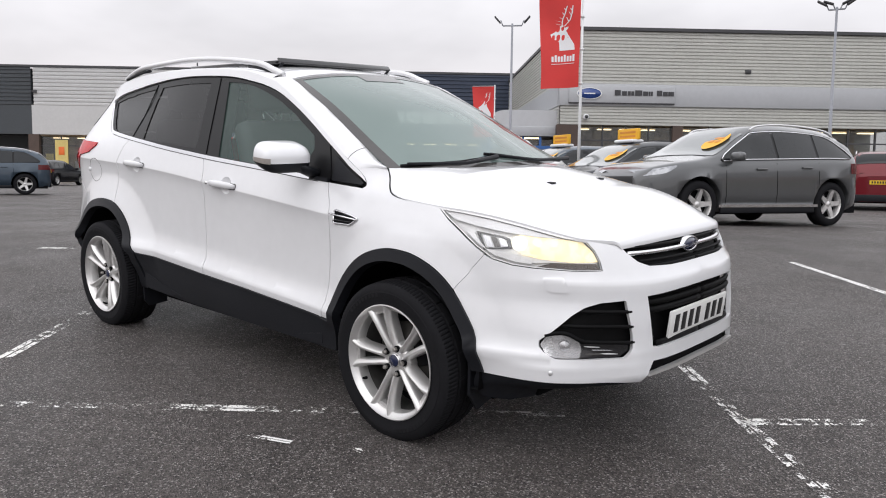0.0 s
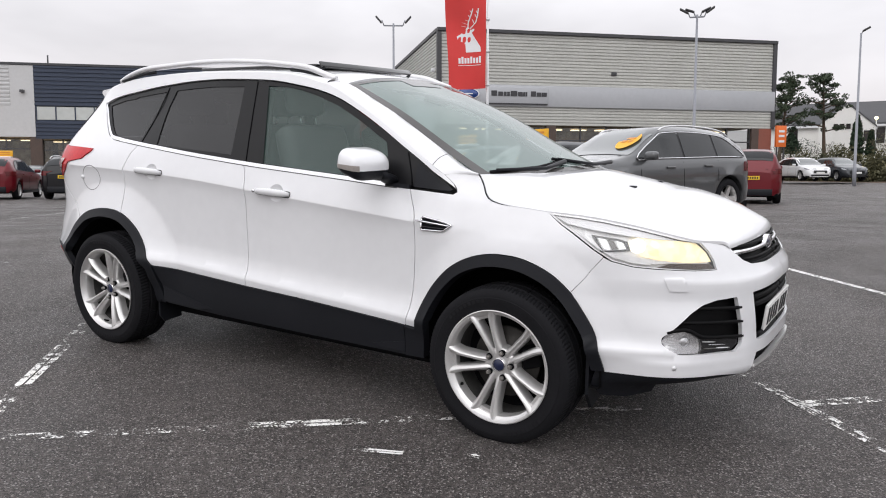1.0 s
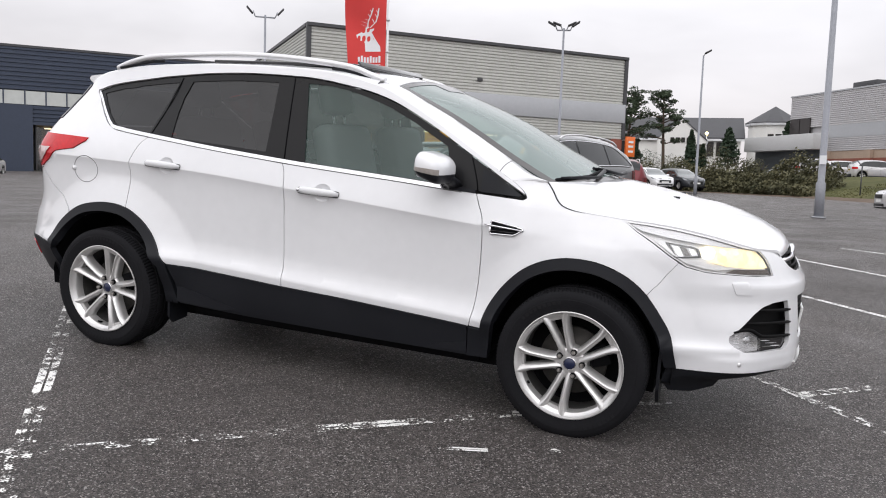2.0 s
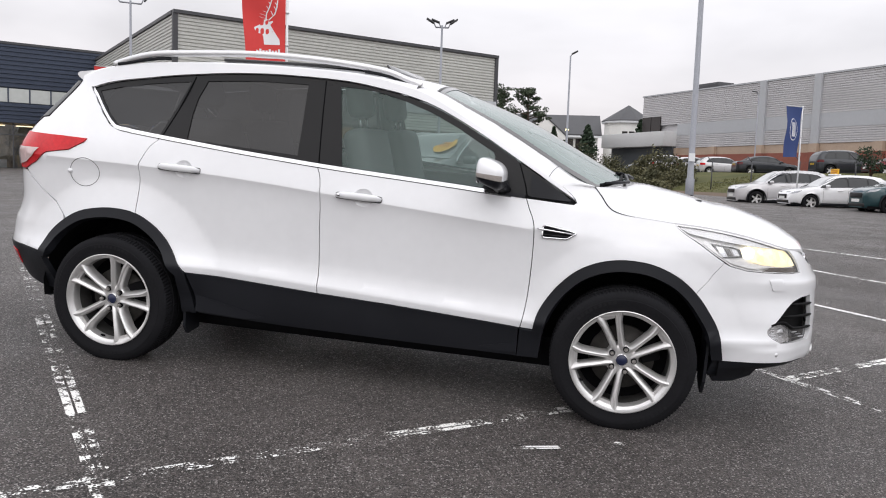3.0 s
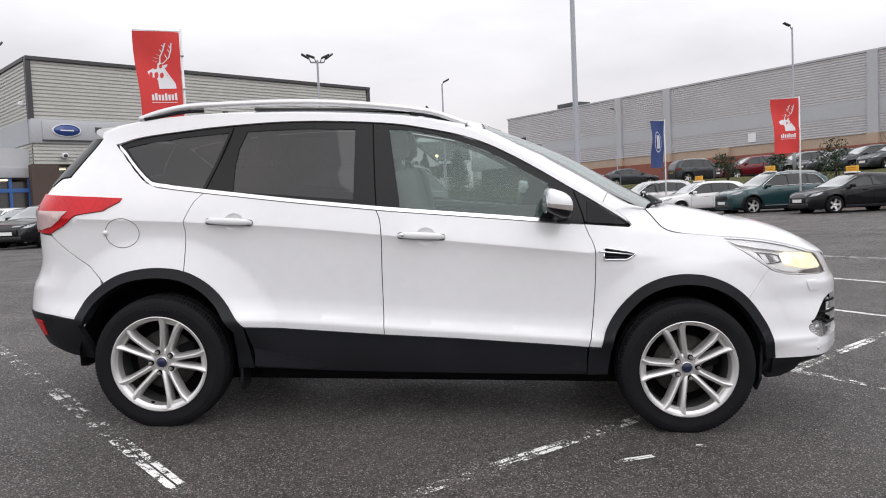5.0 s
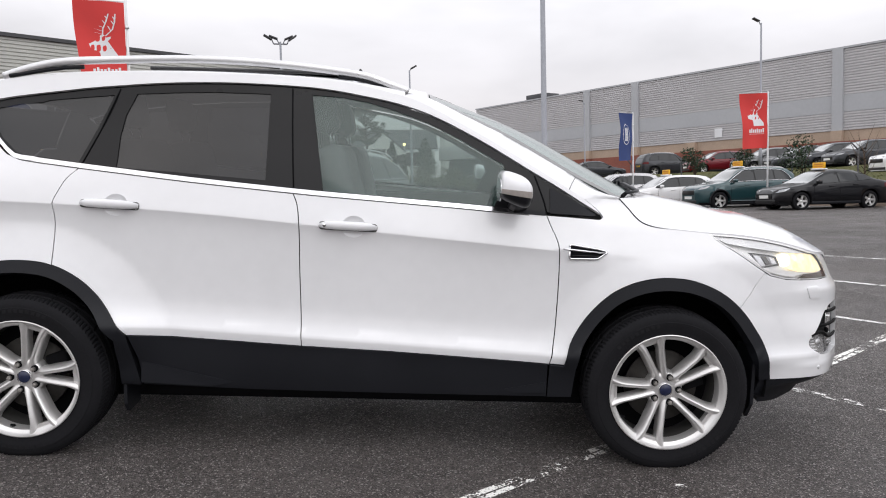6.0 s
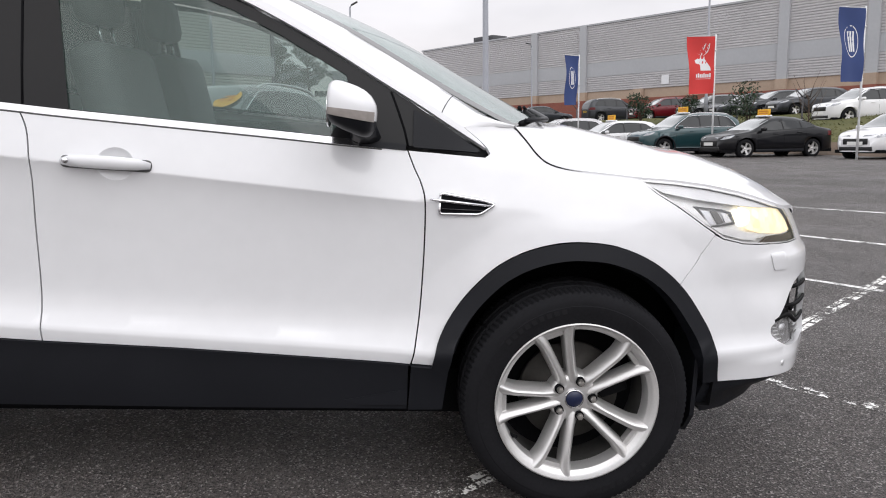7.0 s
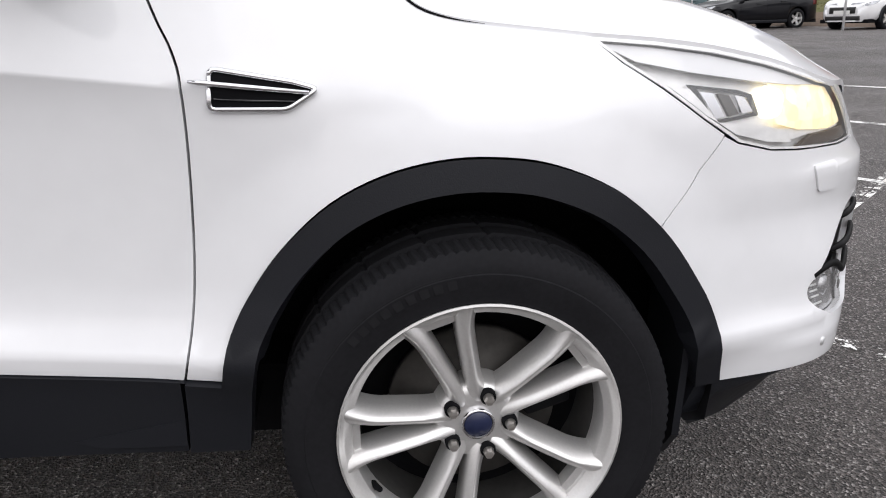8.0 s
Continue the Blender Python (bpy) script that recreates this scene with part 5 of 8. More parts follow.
# mesh fence with cranked posts on the bank
for k in (3.9, 4.25, 4.55, 4.85, 5.15, 5.45, 5.75):
    p, n2 = bank_at(k)
    q = p + n2 * 1.6
    fp = thing("fence_post", "dark metal fence post with a cranked top", "fence post", pose(q.x, q.y, 0.85), group="fence posts")
    piece("post", fp, lambda s: s.tube([(0, 0, -0.2), (0, 0, 1.7)], 0.035, M_EDGE, sides=6))
    piece("crank", fp, lambda s: s.tube([(0, 0, 1.68), (-0.25, 0.1, 2.0)], 0.03, M_EDGE, sides=6))
for k0, k1 in ((3.9, 5.75),):
    for z in (0.5, 1.6):
        w = Shape()
        line = []
        for j in range(20):
            p, n2 = bank_at(k0 + (k1 - k0) * j / 19)
            q = p + n2 * 1.6
            line.append((q.x, q.y, 0.85 + z))
        w.tube(line, 0.006, M_EDGE, sides=4)
        tagged(w.make("fence_wire"), "thin dark wire strung between fence posts", "wire")

# ---- parked cars ----
M_MESH_CAR = mat("car_grille_black", (0.012, 0.012, 0.013), rough=0.4, vary=0.2)
M_CAR_GLASS = mat("dark_car_glass", (0.018, 0.020, 0.022), rough=0.05, vary=0.2, scale=2, spec=0.42)
M_TINT = mat("pale_screen_glass", (0.085, 0.098, 0.098), rough=0.05, vary=0.3, scale=2, coat=1.0, spec=1.0)
M_SMOKED_RED = mat("smoked_tail_lens", (0.10, 0.010, 0.012), rough=0.15, vary=0.2, scale=9, spec=0.4)
M_LAMP_CLEAR = mat("clear_lamp", (0.32, 0.33, 0.35), rough=0.12, metal=0.4, vary=0.25, scale=12, coat=1.0)
PAINTS = {
    "grey": paint("grey_metallic", (0.088, 0.091, 0.095), 0.35), "red": paint("red_metallic", (0.135, 0.005, 0.011), 0.25, 0.55, 0.25), "white": paint("white_paint_parked", (0.74, 0.74, 0.75)),
    "silver": paint("silver_metallic", (0.56, 0.55, 0.56), 0.25), "teal": paint("dark_teal_metallic", (0.012, 0.050, 0.058), 0.3), "black": paint("black_paint", (0.008, 0.008, 0.010), 0.0, 0.55, 0.1),
    "blue": paint("steel_blue_metallic", (0.030, 0.052, 0.078), 0.35), "dark": paint("dark_grey_metallic", (0.034, 0.037, 0.043), 0.3, 0.6, 0.2),
}
# profile: (x, z) of the top line over a 4.4 m car whose axles are at -1.33 and 1.33; cowl, roof and tail marks along it
STYLES = {
    "suv": dict(top=[(-2.12, 0.95), (-2.10, 1.08), (-1.93, 1.42), (-1.72, 1.58), (-1.2, 1.655), (-0.5, 1.67), (0.1, 1.62), (0.32, 1.57), (1.02, 1.12), (1.2, 1.07), (1.7, 1.0), (2.05, 0.90), (2.16, 0.78)], belt=[(-2.1, 1.10), (-1.2, 1.10), (1.0, 1.02)], cowl=1.02, screen=0.32, tail=-2.05, rear=-1.74, r=0.355, w=0.92,
                glass=[(-1.72, 1.14), (-1.50, 1.44), (-1.2, 1.53), (-0.5, 1.565), (0.10, 1.535), (0.34, 1.46), (0.90, 1.08), (0.4, 1.09), (-1.2, 1.13)], pillars=(-1.02, -0.18)),
    "low_suv": dict(top=[(-2.10, 0.90), (-2.08, 1.02), (-1.91, 1.27), (-1.70, 1.42), (-1.2, 1.52), (-0.5, 1.55), (0.1, 1.515), (0.3, 1.465), (1.02, 1.06), (1.2, 1.02), (1.7, 0.95), (2.03, 0.86), (2.16, 0.74)], belt=[(-2.1, 1.04), (-1.2, 1.02), (1.0, 0.94)], cowl=1.02, screen=0.30, tail=-2.03, rear=-1.72, r=0.345, w=0.91,
                    glass=[(-1.78, 1.07), (-1.52, 1.29), (-1.2, 1.40), (-0.5, 1.435), (0.10, 1.41), (0.33, 1.34), (0.92, 0.995), (0.4, 1.0), (-1.2, 1.05)], pillars=(-1.02, -0.18)),
    "hatch": dict(top=[(-2.02, 0.90), (-2.0, 1.02), (-1.82, 1.28), (-1.55, 1.42), (-1.0, 1.485), (-0.4, 1.49), (0.1, 1.45), (0.3, 1.40), (1.10, 0.98), (1.3, 0.94), (1.75, 0.86), (2.02, 0.76), (2.14, 0.64)], belt=[(-2.1, 1.02), (-1.2, 0.99), (1.0, 0.90)], cowl=1.10, screen=0.30, tail=-1.97, rear=-1.57, r=0.32, w=0.90,
                  glass=[(-1.55, 1.04), (-1.30, 1.28), (-1.0, 1.36), (-0.4, 1.385), (0.10, 1.36), (0.33, 1.29), (0.95, 0.96), (0.4, 0.96), (-1.0, 1.01)], pillars=(-0.95, -0.15)),
    "saloon": dict(top=[(-2.28, 0.86), (-2.26, 0.98), (-1.95, 1.02), (-1.65, 1.08), (-1.2, 1.30), (-0.7, 1.41), (-0.2, 1.43), (0.15, 1.39), (0.30, 1.35), (1.10, 0.95), (1.3, 0.91), (1.8, 0.83), (2.1, 0.74), (2.2, 0.62)], belt=[(-2.2, 0.98), (-1.2, 0.99), (1.0, 0.88)], cowl=1.10, screen=0.30, tail=-1.72, rear=-1.05, r=0.325, w=0.89,
                   glass=[(-1.42, 1.06), (-1.12, 1.22), (-0.7, 1.31), (-0.2, 1.33), (0.12, 1.30), (0.33, 1.24), (0.98, 0.93), (0.4, 0.94), (-1.0, 1.01)], pillars=(-0.85, -0.12)),
}


def wheel_parts(r):
    tyre, rim = Shape(), Shape()
    tyre.spin([(r * 0.66, -0.10), (r * 0.72, -0.112), (r * 0.9, -0.112), (r * 0.985, -0.085), (r, 0.0), (r * 0.985, 0.085), (r * 0.7, 0.11)], M_RUBBER, 28)
    rim.spin([(r * 0.66, -0.104), (r * 0.64, -0.09), (r * 0.6, -0.05), (r * 0.6, 0.05)], M_SILVER, 28)
    # flat near-black disc: the shade between the spokes, put in as colour
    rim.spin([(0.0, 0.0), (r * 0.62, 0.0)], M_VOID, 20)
    for k in range(5):
        m = pose(0, 0, 0, 0, 72 * k + 15, 0)
        rim.add([m @ Vector(p) for p in ((-0.045, -0.06, 0.02), (0.045, -0.06, 0.02), (0.03, -0.085, r * 0.63), (-0.03, -0.085, r * 0.63), (-0.045, -0.02, 0.02), (0.045, -0.02, 0.02), (0.03, -0.05, r * 0.63), (-0.03, -0.05, r * 0.63))], [(0, 1, 2, 3), (0, 3, 7, 4), (1, 5, 6, 2)], M_SILVER)
    rim.spin([(0.0, -0.075), (0.04, -0.072), (0.055, -0.05)], M_SILVER, 14)
    return tyre.mesh("tyre"), rim.mesh("rim")


WHEELS = {}


def parked_car(style, color, label, x, y, heading, z=None, group="", chrome=False, sticker=False, cladding=False, scale=1.0, roof_sign=False, yellow_plate=True, name=None):
    st = STYLES[style]
    body_paint = PAINTS[color]
    z = ground_z(x, y) if z is None else z
    car = thing(name or {"suv": "parked_suv", "low_suv": "parked_suv", "hatch": "parked_hatchback", "saloon": "parked_saloon"}[style], label, "car", pose(x, y, z, 0, 0, heading) @ Matrix.Scale(scale, 4), group=group)
    W = st["w"]
    top, belt = st["top"], st["belt"]
    xr, xf = top[0][0], top[-1][0]
    arch_r = st["r"] * 1.15

    def plan(q):
        if q > 1.2:
            return max(0.0, 1 - ((q - 1.2) / (xf + 0.02 - 1.2)) ** 2.8) ** (1 / 2.8)
        if q < -1.4:
            return max(0.0, 1 - ((-1.4 - q) / (-1.4 - xr + 0.02)) ** 3.4) ** (1 / 3.4)
        return 1.0

    def section(q):
        zt, zb, k = curve(top, q), curve(belt, q), plan(q)
        k = 0.30 + 0.70 * k
        cabin = ease(st["tail"] - 0.12, st["rear"] + 0.1, q) * (1 - ease(st["screen"] - 0.05, st["cowl"] + 0.05, q))
        zb = min(zb, zt - 0.06)
        ze = zt - 0.10 * cabin - 0.025
        we = W * k * (0.88 - 0.13 * cabin)
        low = 0.24
        for hub in (-1.33, 1.33):
            if abs(q - hub) < arch_r:
                low = max(low, st["r"] + math.sqrt(arch_r ** 2 - (q - hub) ** 2))
        pts = [(W * k * 0.86, low), (W * k * 0.97, 0.34), (W * k * 0.995, min(0.5, zb - 0.2)), (W * k * 0.985, (0.5 + zb) / 2), (W * k * 0.975, zb - 0.07), (W * k * 0.945, zb), (we + (W * k * 0.945 - we) * 0.35, zb + (ze - zb) * 0.65), (we, ze), (we * 0.80, zt - 0.022), (we * 0.45, zt - 0.005), (0, zt)]
        return [(a, max(b, low + 0.002 * i)) for i, (a, b) in enumerate(pts)]

    def side_y(q, zz):
        pts = section(q)
        for (y0, z0), (y1, z1) in zip(pts, pts[1:]):
            if z0 <= zz <= z1 and z1 > z0:
                return y0 + (y1 - y0) * (zz - z0) / (z1 - z0)
        return pts[-2][0]

    xs = sorted([xr + (xf - xr) * i / 54 for i in range(55)] + [hub + arch_r * math.cos(a) * 0.9999 for hub in (-1.33, 1.33) for a in [math.pi * i / 16 for i in range(17)]] + [hub + e * (arch_r + 0.002) for hub in (-1.33, 1.33) for e in (-1, 1)])
    rows = []
    for q in xs:
        pts = section(q)
        rows.append([Vector((q, -a, b)) for a, b in pts] + [Vector((q, a, b)) for a, b in pts[-2::-1]])
    sh = Shape()
    sh.grid(rows, body_paint)
    for r, flip in ((rows[0], False), (rows[-1], True)):
        f = list(range(len(r)))
        sh.add(r, [f[::-1] if flip else f], body_paint, False)
    sh.make("body", car)
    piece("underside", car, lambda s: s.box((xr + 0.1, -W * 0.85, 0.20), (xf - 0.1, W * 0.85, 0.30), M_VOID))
    # glass
    def top_band(q0, q1, half, lift, material, nm):
        g = Shape()
        rr = []
        for i in range(9):
            q = q0 + (q1 - q0) * i / 8
            pts = section(q)
            w0 = pts[7][0] * half
            line = []
            for j in range(9):
                yy = w0 * (j / 4 - 1)
                zt = curve([(-p[0], p[1]) for p in pts[7:]], -abs(yy))
                line.append(Vector((q, yy, zt)) + Vector((lift * 0.5 * (1 if q > 0 else -1), 0, lift)))
            rr.append(line)
        g.grid(rr, material, flip=q1 < q0)
        return g.make(nm, car)
    top_band(st["screen"] + 0.03, st["cowl"] - 0.02, 0.93, 0.007, M_TINT, "windscreen")
    top_band(st["tail"] + 0.03, st["rear"] - 0.02, 0.90, 0.007, M_CAR_GLASS, "rear_window")
    for sd in (-1, 1):
        loop = st["glass"]
        def on_side(nm, outline, material, off):
            """A pane that follows the body's side, in rings towards its middle."""
            c = (sum(p[0] for p in outline) / len(outline), sum(p[1] for p in outline) / len(outline))
            rings = [[Vector((c[0] + (p[0] - c[0]) * k, 0, c[1] + (p[1] - c[1]) * k)) for p in outline] for k in (1.0, 0.8, 0.6, 0.4, 0.2, 0.02)]
            rings = [[Vector((p.x, sd * (side_y(p.x, p.z) + off), p.z)) for p in r + r[:1]] for r in rings]
            piece(nm, car, lambda s: s.grid(rings, material, flip=sd < 0))

        mx, mz = sum(p[0] for p in loop) / len(loop), sum(p[1] for p in loop) / len(loop)
        on_side("window_band", [(p[0] + (p[0] - mx) * 0.012, p[1] + (p[1] - mz) * 0.05) for p in smooth_loop(loop, 4, True)], M_PILLAR, 0.005)
        cuts = [-9.0, *st["pillars"], 9.0]
        names = ("quarter_window", "rear_window_side", "front_window")
        for a, b, nm in zip(cuts, cuts[1:], names):
            pl = []
            n = len(loop)
            for i in range(n):
                p, q = loop[i], loop[(i + 1) % n]
                ins = lambda v: a + 0.025 <= v[0] <= b - 0.025
                if ins(p):
                    pl.append(p)
                for edge in (a + 0.025, b - 0.025):
                    if (p[0] - edge) * (q[0] - edge) < 0 and ins((edge, 0)):
                        k = (edge - p[0]) / (q[0] - p[0])
                        pl.append((edge, p[1] + (q[1] - p[1]) * k))
            if len(pl) < 3:
                continue
            cx, cz = sum(p[0] for p in pl) / len(pl), sum(p[1] for p in pl) / len(pl)
            pl.sort(key=lambda p: math.atan2(p[1] - cz, p[0] - cx))
            on_side(nm, refined(pl, 0.12), M_CAR_GLASS, 0.010)
        if chrome:
            c = Shape()
            c.tube([Vector((p[0], sd * (side_y(p[0], p[1]) + 0.014), p[1])) for p in smooth_loop(loop, 4, True)] , 0.011, M_CHROME, sides=5)
            c.make("window_chrome", car)
            piece("sill_chrome", car, lambda s: s.box((-1.0, sd * W * 0.985 - 0.015, 0.305), (1.0, sd * W * 0.985 + 0.015, 0.345), M_CHROME))
        if style in ("suv", "low_suv"):
            rl = [(q, sd * section(q)[7][0] * 0.93, curve(top, q) + dz) for q, dz in ((-1.55, -0.06), (-1.4, -0.02), (-1.0, -0.008), (-0.4, -0.008), (0.05, -0.012), (0.2, -0.05))]
            piece("roof_rail", car, lambda s: s.tube(smooth_loop(rl, 3), 0.016, M_RAIL, sides=6))
        # arches and wheels
        for hub in (-1.33, 1.33):
            # near-black box that puts the arch's inner shade into its colour
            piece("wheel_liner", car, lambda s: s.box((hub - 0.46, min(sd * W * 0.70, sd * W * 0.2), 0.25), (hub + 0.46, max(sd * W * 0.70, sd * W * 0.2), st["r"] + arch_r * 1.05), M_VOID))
            if cladding:
                cl = Shape()
                rr = arch_r + 0.02
                cl.tube([Vector((hub + rr * math.cos(a), sd * (W * 0.99), st["r"] + rr * math.sin(a))) for a in [-0.25 + (math.pi + 0.5) * i / 20 for i in range(21)]], 0.03, M_BLACK_PLASTIC, sides=6)
                cl.make("arch_trim", car)
            key = st["r"]
            if key not in WHEELS:
                WHEELS[key] = wheel_parts(key)
            wh = new("wheel", WHEELS[key][0])
            wh.parent = car
            wh.matrix_local = pose(hub, sd * (W * 0.985 - 0.125), st["r"], 0, 0, 0 if sd < 0 else 180)
            ri = new("rim", WHEELS[key][1])
            ri.parent = wh
        # lamps, mirror, handles
        zl = curve(top, xf - 0.25) - 0.10
        hl = Shape()
        hl.grid([[Vector((q, sd * (side_y(q, zz) + 0.008), zz)) for q, zz in [(xf - 0.44 + 0.055 * i, zl + 0.02 + 0.010 * (7 - i) - h * (0.02 + 0.065 * math.sin(math.pi * 0.5 * min(1, i / 4)))) for i in range(8)]] for h in (1.0, 0.5, 0.0)], M_LAMP_CLEAR, flip=sd > 0)
        hl.make("headlamp", car)
        tl = Shape()
        zt = curve(belt, xr) - 0.06
        tl.grid([[Vector((q, sd * (side_y(q, zz) + 0.008), zz)) for q in [xr + 0.015 + 0.05 * i for i in range(8)]] for zz in (zt - 0.16, zt - 0.08, zt)], M_RED_LENS if color in ("white", "silver") else M_SMOKED_RED, flip=sd < 0)
        tl.make("tail_lamp", car)
        mi = Shape()
        mz = curve(belt, 0.75) + 0.08
        mi.box((0.66, sd * (W + 0.06) - 0.10, mz - 0.06), (0.80, sd * (W + 0.06) + 0.10, mz + 0.07), body_paint, bevel=0.04)
        mi.make("door_mirror", car)
        for hx in (-0.75, 0.18):
            hz = curve(belt, hx) - 0.11
            piece("door_handle", car, lambda s: s.box((hx - 0.10, sd * (side_y(hx, hz) + 0.012) - 0.014, hz - 0.016), (hx + 0.10, sd * (side_y(hx, hz) + 0.012) + 0.014, hz + 0.016), body_paint, bevel=0.008))
        for gx_ in (-1.02, -0.14, 0.86):
            gp = [Vector((gx_, sd * (side_y(gx_, zz) + 0.0015), zz)) for zz in (0.36, 0.5, 0.65, 0.8, curve(belt, gx_) - 0.03)]
            piece("door_gap", car, lambda s: s.tube(gp, 0.004, M_VOID, sides=4))
        piece("side_skirt", car, lambda s: s.box((-0.95, sd * W * 0.97 - 0.02, 0.22), (0.95, sd * W * 0.97 + 0.012, 0.31), M_BLACK_PLASTIC, bevel=0.01))
    zg = curve(top, xf) - 0.02
    piece("grille", car, lambda s: s.box((xf - 0.10, -0.42, zg - 0.16), (xf + 0.015, 0.42, zg + 0.02), M_MESH_CAR, bevel=0.02))
    piece("lower_grille", car, lambda s: s.box((xf - 0.12, -0.55, 0.27), (xf + 0.005, 0.55, 0.40), M_MESH_CAR, bevel=0.02))
    piece("number_plate", car, lambda s: s.box((xf, -0.26, 0.44), (xf + 0.022, 0.26, 0.55), M_PLATE))
    rp = piece("rear_plate", car, lambda s: s.box((xr - 0.022, -0.26, 0.72), (xr + 0.01, 0.26, 0.83), M_PLATE_Y))
    for i in range(7):
        piece("plate_bar", rp, lambda s: s.box((xr - 0.026, -0.22 + 0.065 * i, 0.745), (xr - 0.02, -0.18 + 0.065 * i, 0.805), M_BAR))
    piece("rear_valance", car, lambda s: s.box((xr - 0.012, -0.62, 0.24), (xr + 0.1, 0.62, 0.44), M_BLACK_PLASTIC, bevel=0.02))
    if sticker:
        q = st["screen"] + 0.45 * (st["cowl"] - st["screen"])
        tilt = math.degrees(math.atan2(curve(top, st["screen"]) - curve(top, st["cowl"]), st["cowl"] - st["screen"]))
        m = Matrix.Translation((q + 0.012, 0.42, curve(top, q) - 0.004)) @ pose(0, 0, 0, 0, tilt, 0)
        d = Shape()
        d.spin([(0.0, 0.0), (0.19, 0.0)], M_YELLOW, 28, axis="z", m=m @ Matrix.Diagonal((1.35, 1.0, 1, 1)))
        so = d.make("price_sticker", car, label="round yellow windscreen sticker with plain bars")
        piece("sticker_bar", so, lambda s: (s.box((-0.10, -0.08, 0.003), (-0.05, 0.09, 0.006), M_AMBER_PRINT, m=m), s.box((-0.01, -0.11, 0.003), (0.06, -0.02, 0.006), M_AMBER_PRINT, m=m), s.box((-0.01, 0.02, 0.003), (0.06, 0.10, 0.006), M_AMBER_PRINT, m=m)))
    if roof_sign:
        zr = curve(top, 0.05) * scale
        base = pose(x, y, z, 0, 0, heading) @ pose(0.05 * scale, 0, zr - 0.005)
        sg = thing("roof_sign", "yellow sale sign with plain bars on a white roof base", "sign", base, group="roof signs")
        piece("base", sg, lambda s: s.box((-0.14, -0.30, 0.0), (0.14, 0.30, 0.07), M_SIGN_WHITE, bevel=0.03))
        piece("panel", sg, lambda s: s.box((-0.025, -0.33, 0.065), (0.025, 0.33, 0.28), M_YELLOW, bevel=0.01))
        for zz in (0.11, 0.19):
            piece("bar", sg, lambda s: s.box((0.026, -0.24, zz), (0.030, 0.24, zz + 0.04), M_AMBER_PRINT))
            piece("bar", sg, lambda s: s.box((-0.030, -0.24, zz), (-0.026, 0.24, zz + 0.04), M_AMBER_PRINT))
    return car





def by_wheel(px, py, heading, axle, near=1, half=0.80, scale=1.0):
    """The car's middle from where a near wheel stands: axle +1 front, -1 rear; near +1 its left side."""
    h = Vector((math.cos(radians(heading)), math.sin(radians(heading))))
    l = Vector((-h.y, h.x))
    p = Vector((px, py)) - h * 1.33 * scale * axle - l * half * near
    return p.x, p.y


# row facing the showroom, beside the white car
H = 247
gx0, gy0 = by_wheel(-0.29, 10.72, H, -1, 1, 0.83, 1.06)
parked_car("low_suv", "grey", "dark grey metallic SUV with chrome window trim and yellow windscreen sticker", gx0, gy0, H, group="showroom row", chrome=True, sticker=True, scale=1.06, z=0.28)
parked_car("hatch", "dark", "dark grey hatchback with a yellow windscreen sticker and roof sign", gx0 - 2.42, gy0 + 1.15, H, group="showroom row", sticker=True, roof_sign=True, z=0.28)
parked_car("hatch", "blue", "steel blue hatchback with a yellow sign on its roof", gx0 - 4.7, gy0 + 2.2, H, group="showroom row", roof_sign=True, sticker=True, z=0.28)
parked_car("suv", "red", "dark red SUV with a yellow rear number plate of plain bars", -2.02, 21.7, 103, z=0.28, scale=0.96)

# row below the bank
for px, py, style, color, label, h, cl, sc, sg in ((8.2, 32.2, "suv", "silver", "pale silver SUV with a small roof sign", 190, True, 1.0, False), (9.75, 29.3, "hatch", "white", "white hatchback with dark wheels and a yellow roof sign", 190, False, 1.0, True),
                                     (11.66, 26.14, "suv", "teal", "dark teal SUV with chrome window line and a yellow roof sign", 190, True, 1.02, True), (13.36, 22.94, "saloon", "black", "black saloon with silver five-spoke wheels and a yellow roof sign", 190, False, 1.02, True), (16.5, 19.5, "hatch", "white", "white compact crossover with a dark grille", 200, True, 1.02, False)):
    cx, cy = by_wheel(px, py, h, 1, 1, 0.8, sc)
    parked_car(style, color, label, cx, cy, h, group="bank row", cladding=cl, scale=sc, roof_sign=sg, z=0.25, chrome=color in ("teal", "silver"))

# rows by the showroom porch and the shops
def seen(az, d, eye):
    return eye[0] + d * math.cos(radians(az)), eye[1] + d * math.sin(radians(az))


E42, E0, E1 = (0.29, -4.76), (3.62, -3.03), (2.84, -3.66)
for az, d, style, color, label in ((118.6, 31, "hatch", "black", "black hatchback with its nose to the lane"), (119.7, 34, "saloon", "dark", "dark grey car with its nose to the lane"), (121.3, 36, "hatch", "white", "white hatchback with a black grille"), (122.6, 38.5, "hatch", "dark", "dark hatchback at the row's end"), (123.6, 41, "suv", "red", "dark red SUV at the row's far end")):
    x, y = seen(az, d, E42)
    parked_car(style, color, label, x, y, 262, group="porch row", z=0.30)
x, y = by_wheel(-23.6, 6.5, 250, -1)
parked_car("low_suv", "blue", "steel blue SUV parked across the lane", x, y, 250, z=0.28)
x, y = by_wheel(-24.3, 11.3, 136, -1, -1)
parked_car("hatch", "red", "dark red hatchback with a yellow roof sign beside a black SUV", x, y, 136, z=0.28, roof_sign=True)
x, y = by_wheel(-22.4, 13.1, 134, -1, -1, 0.82)
parked_car("low_suv", "black", "black SUV with a bright rear strip", x, y, 134, z=0.28)
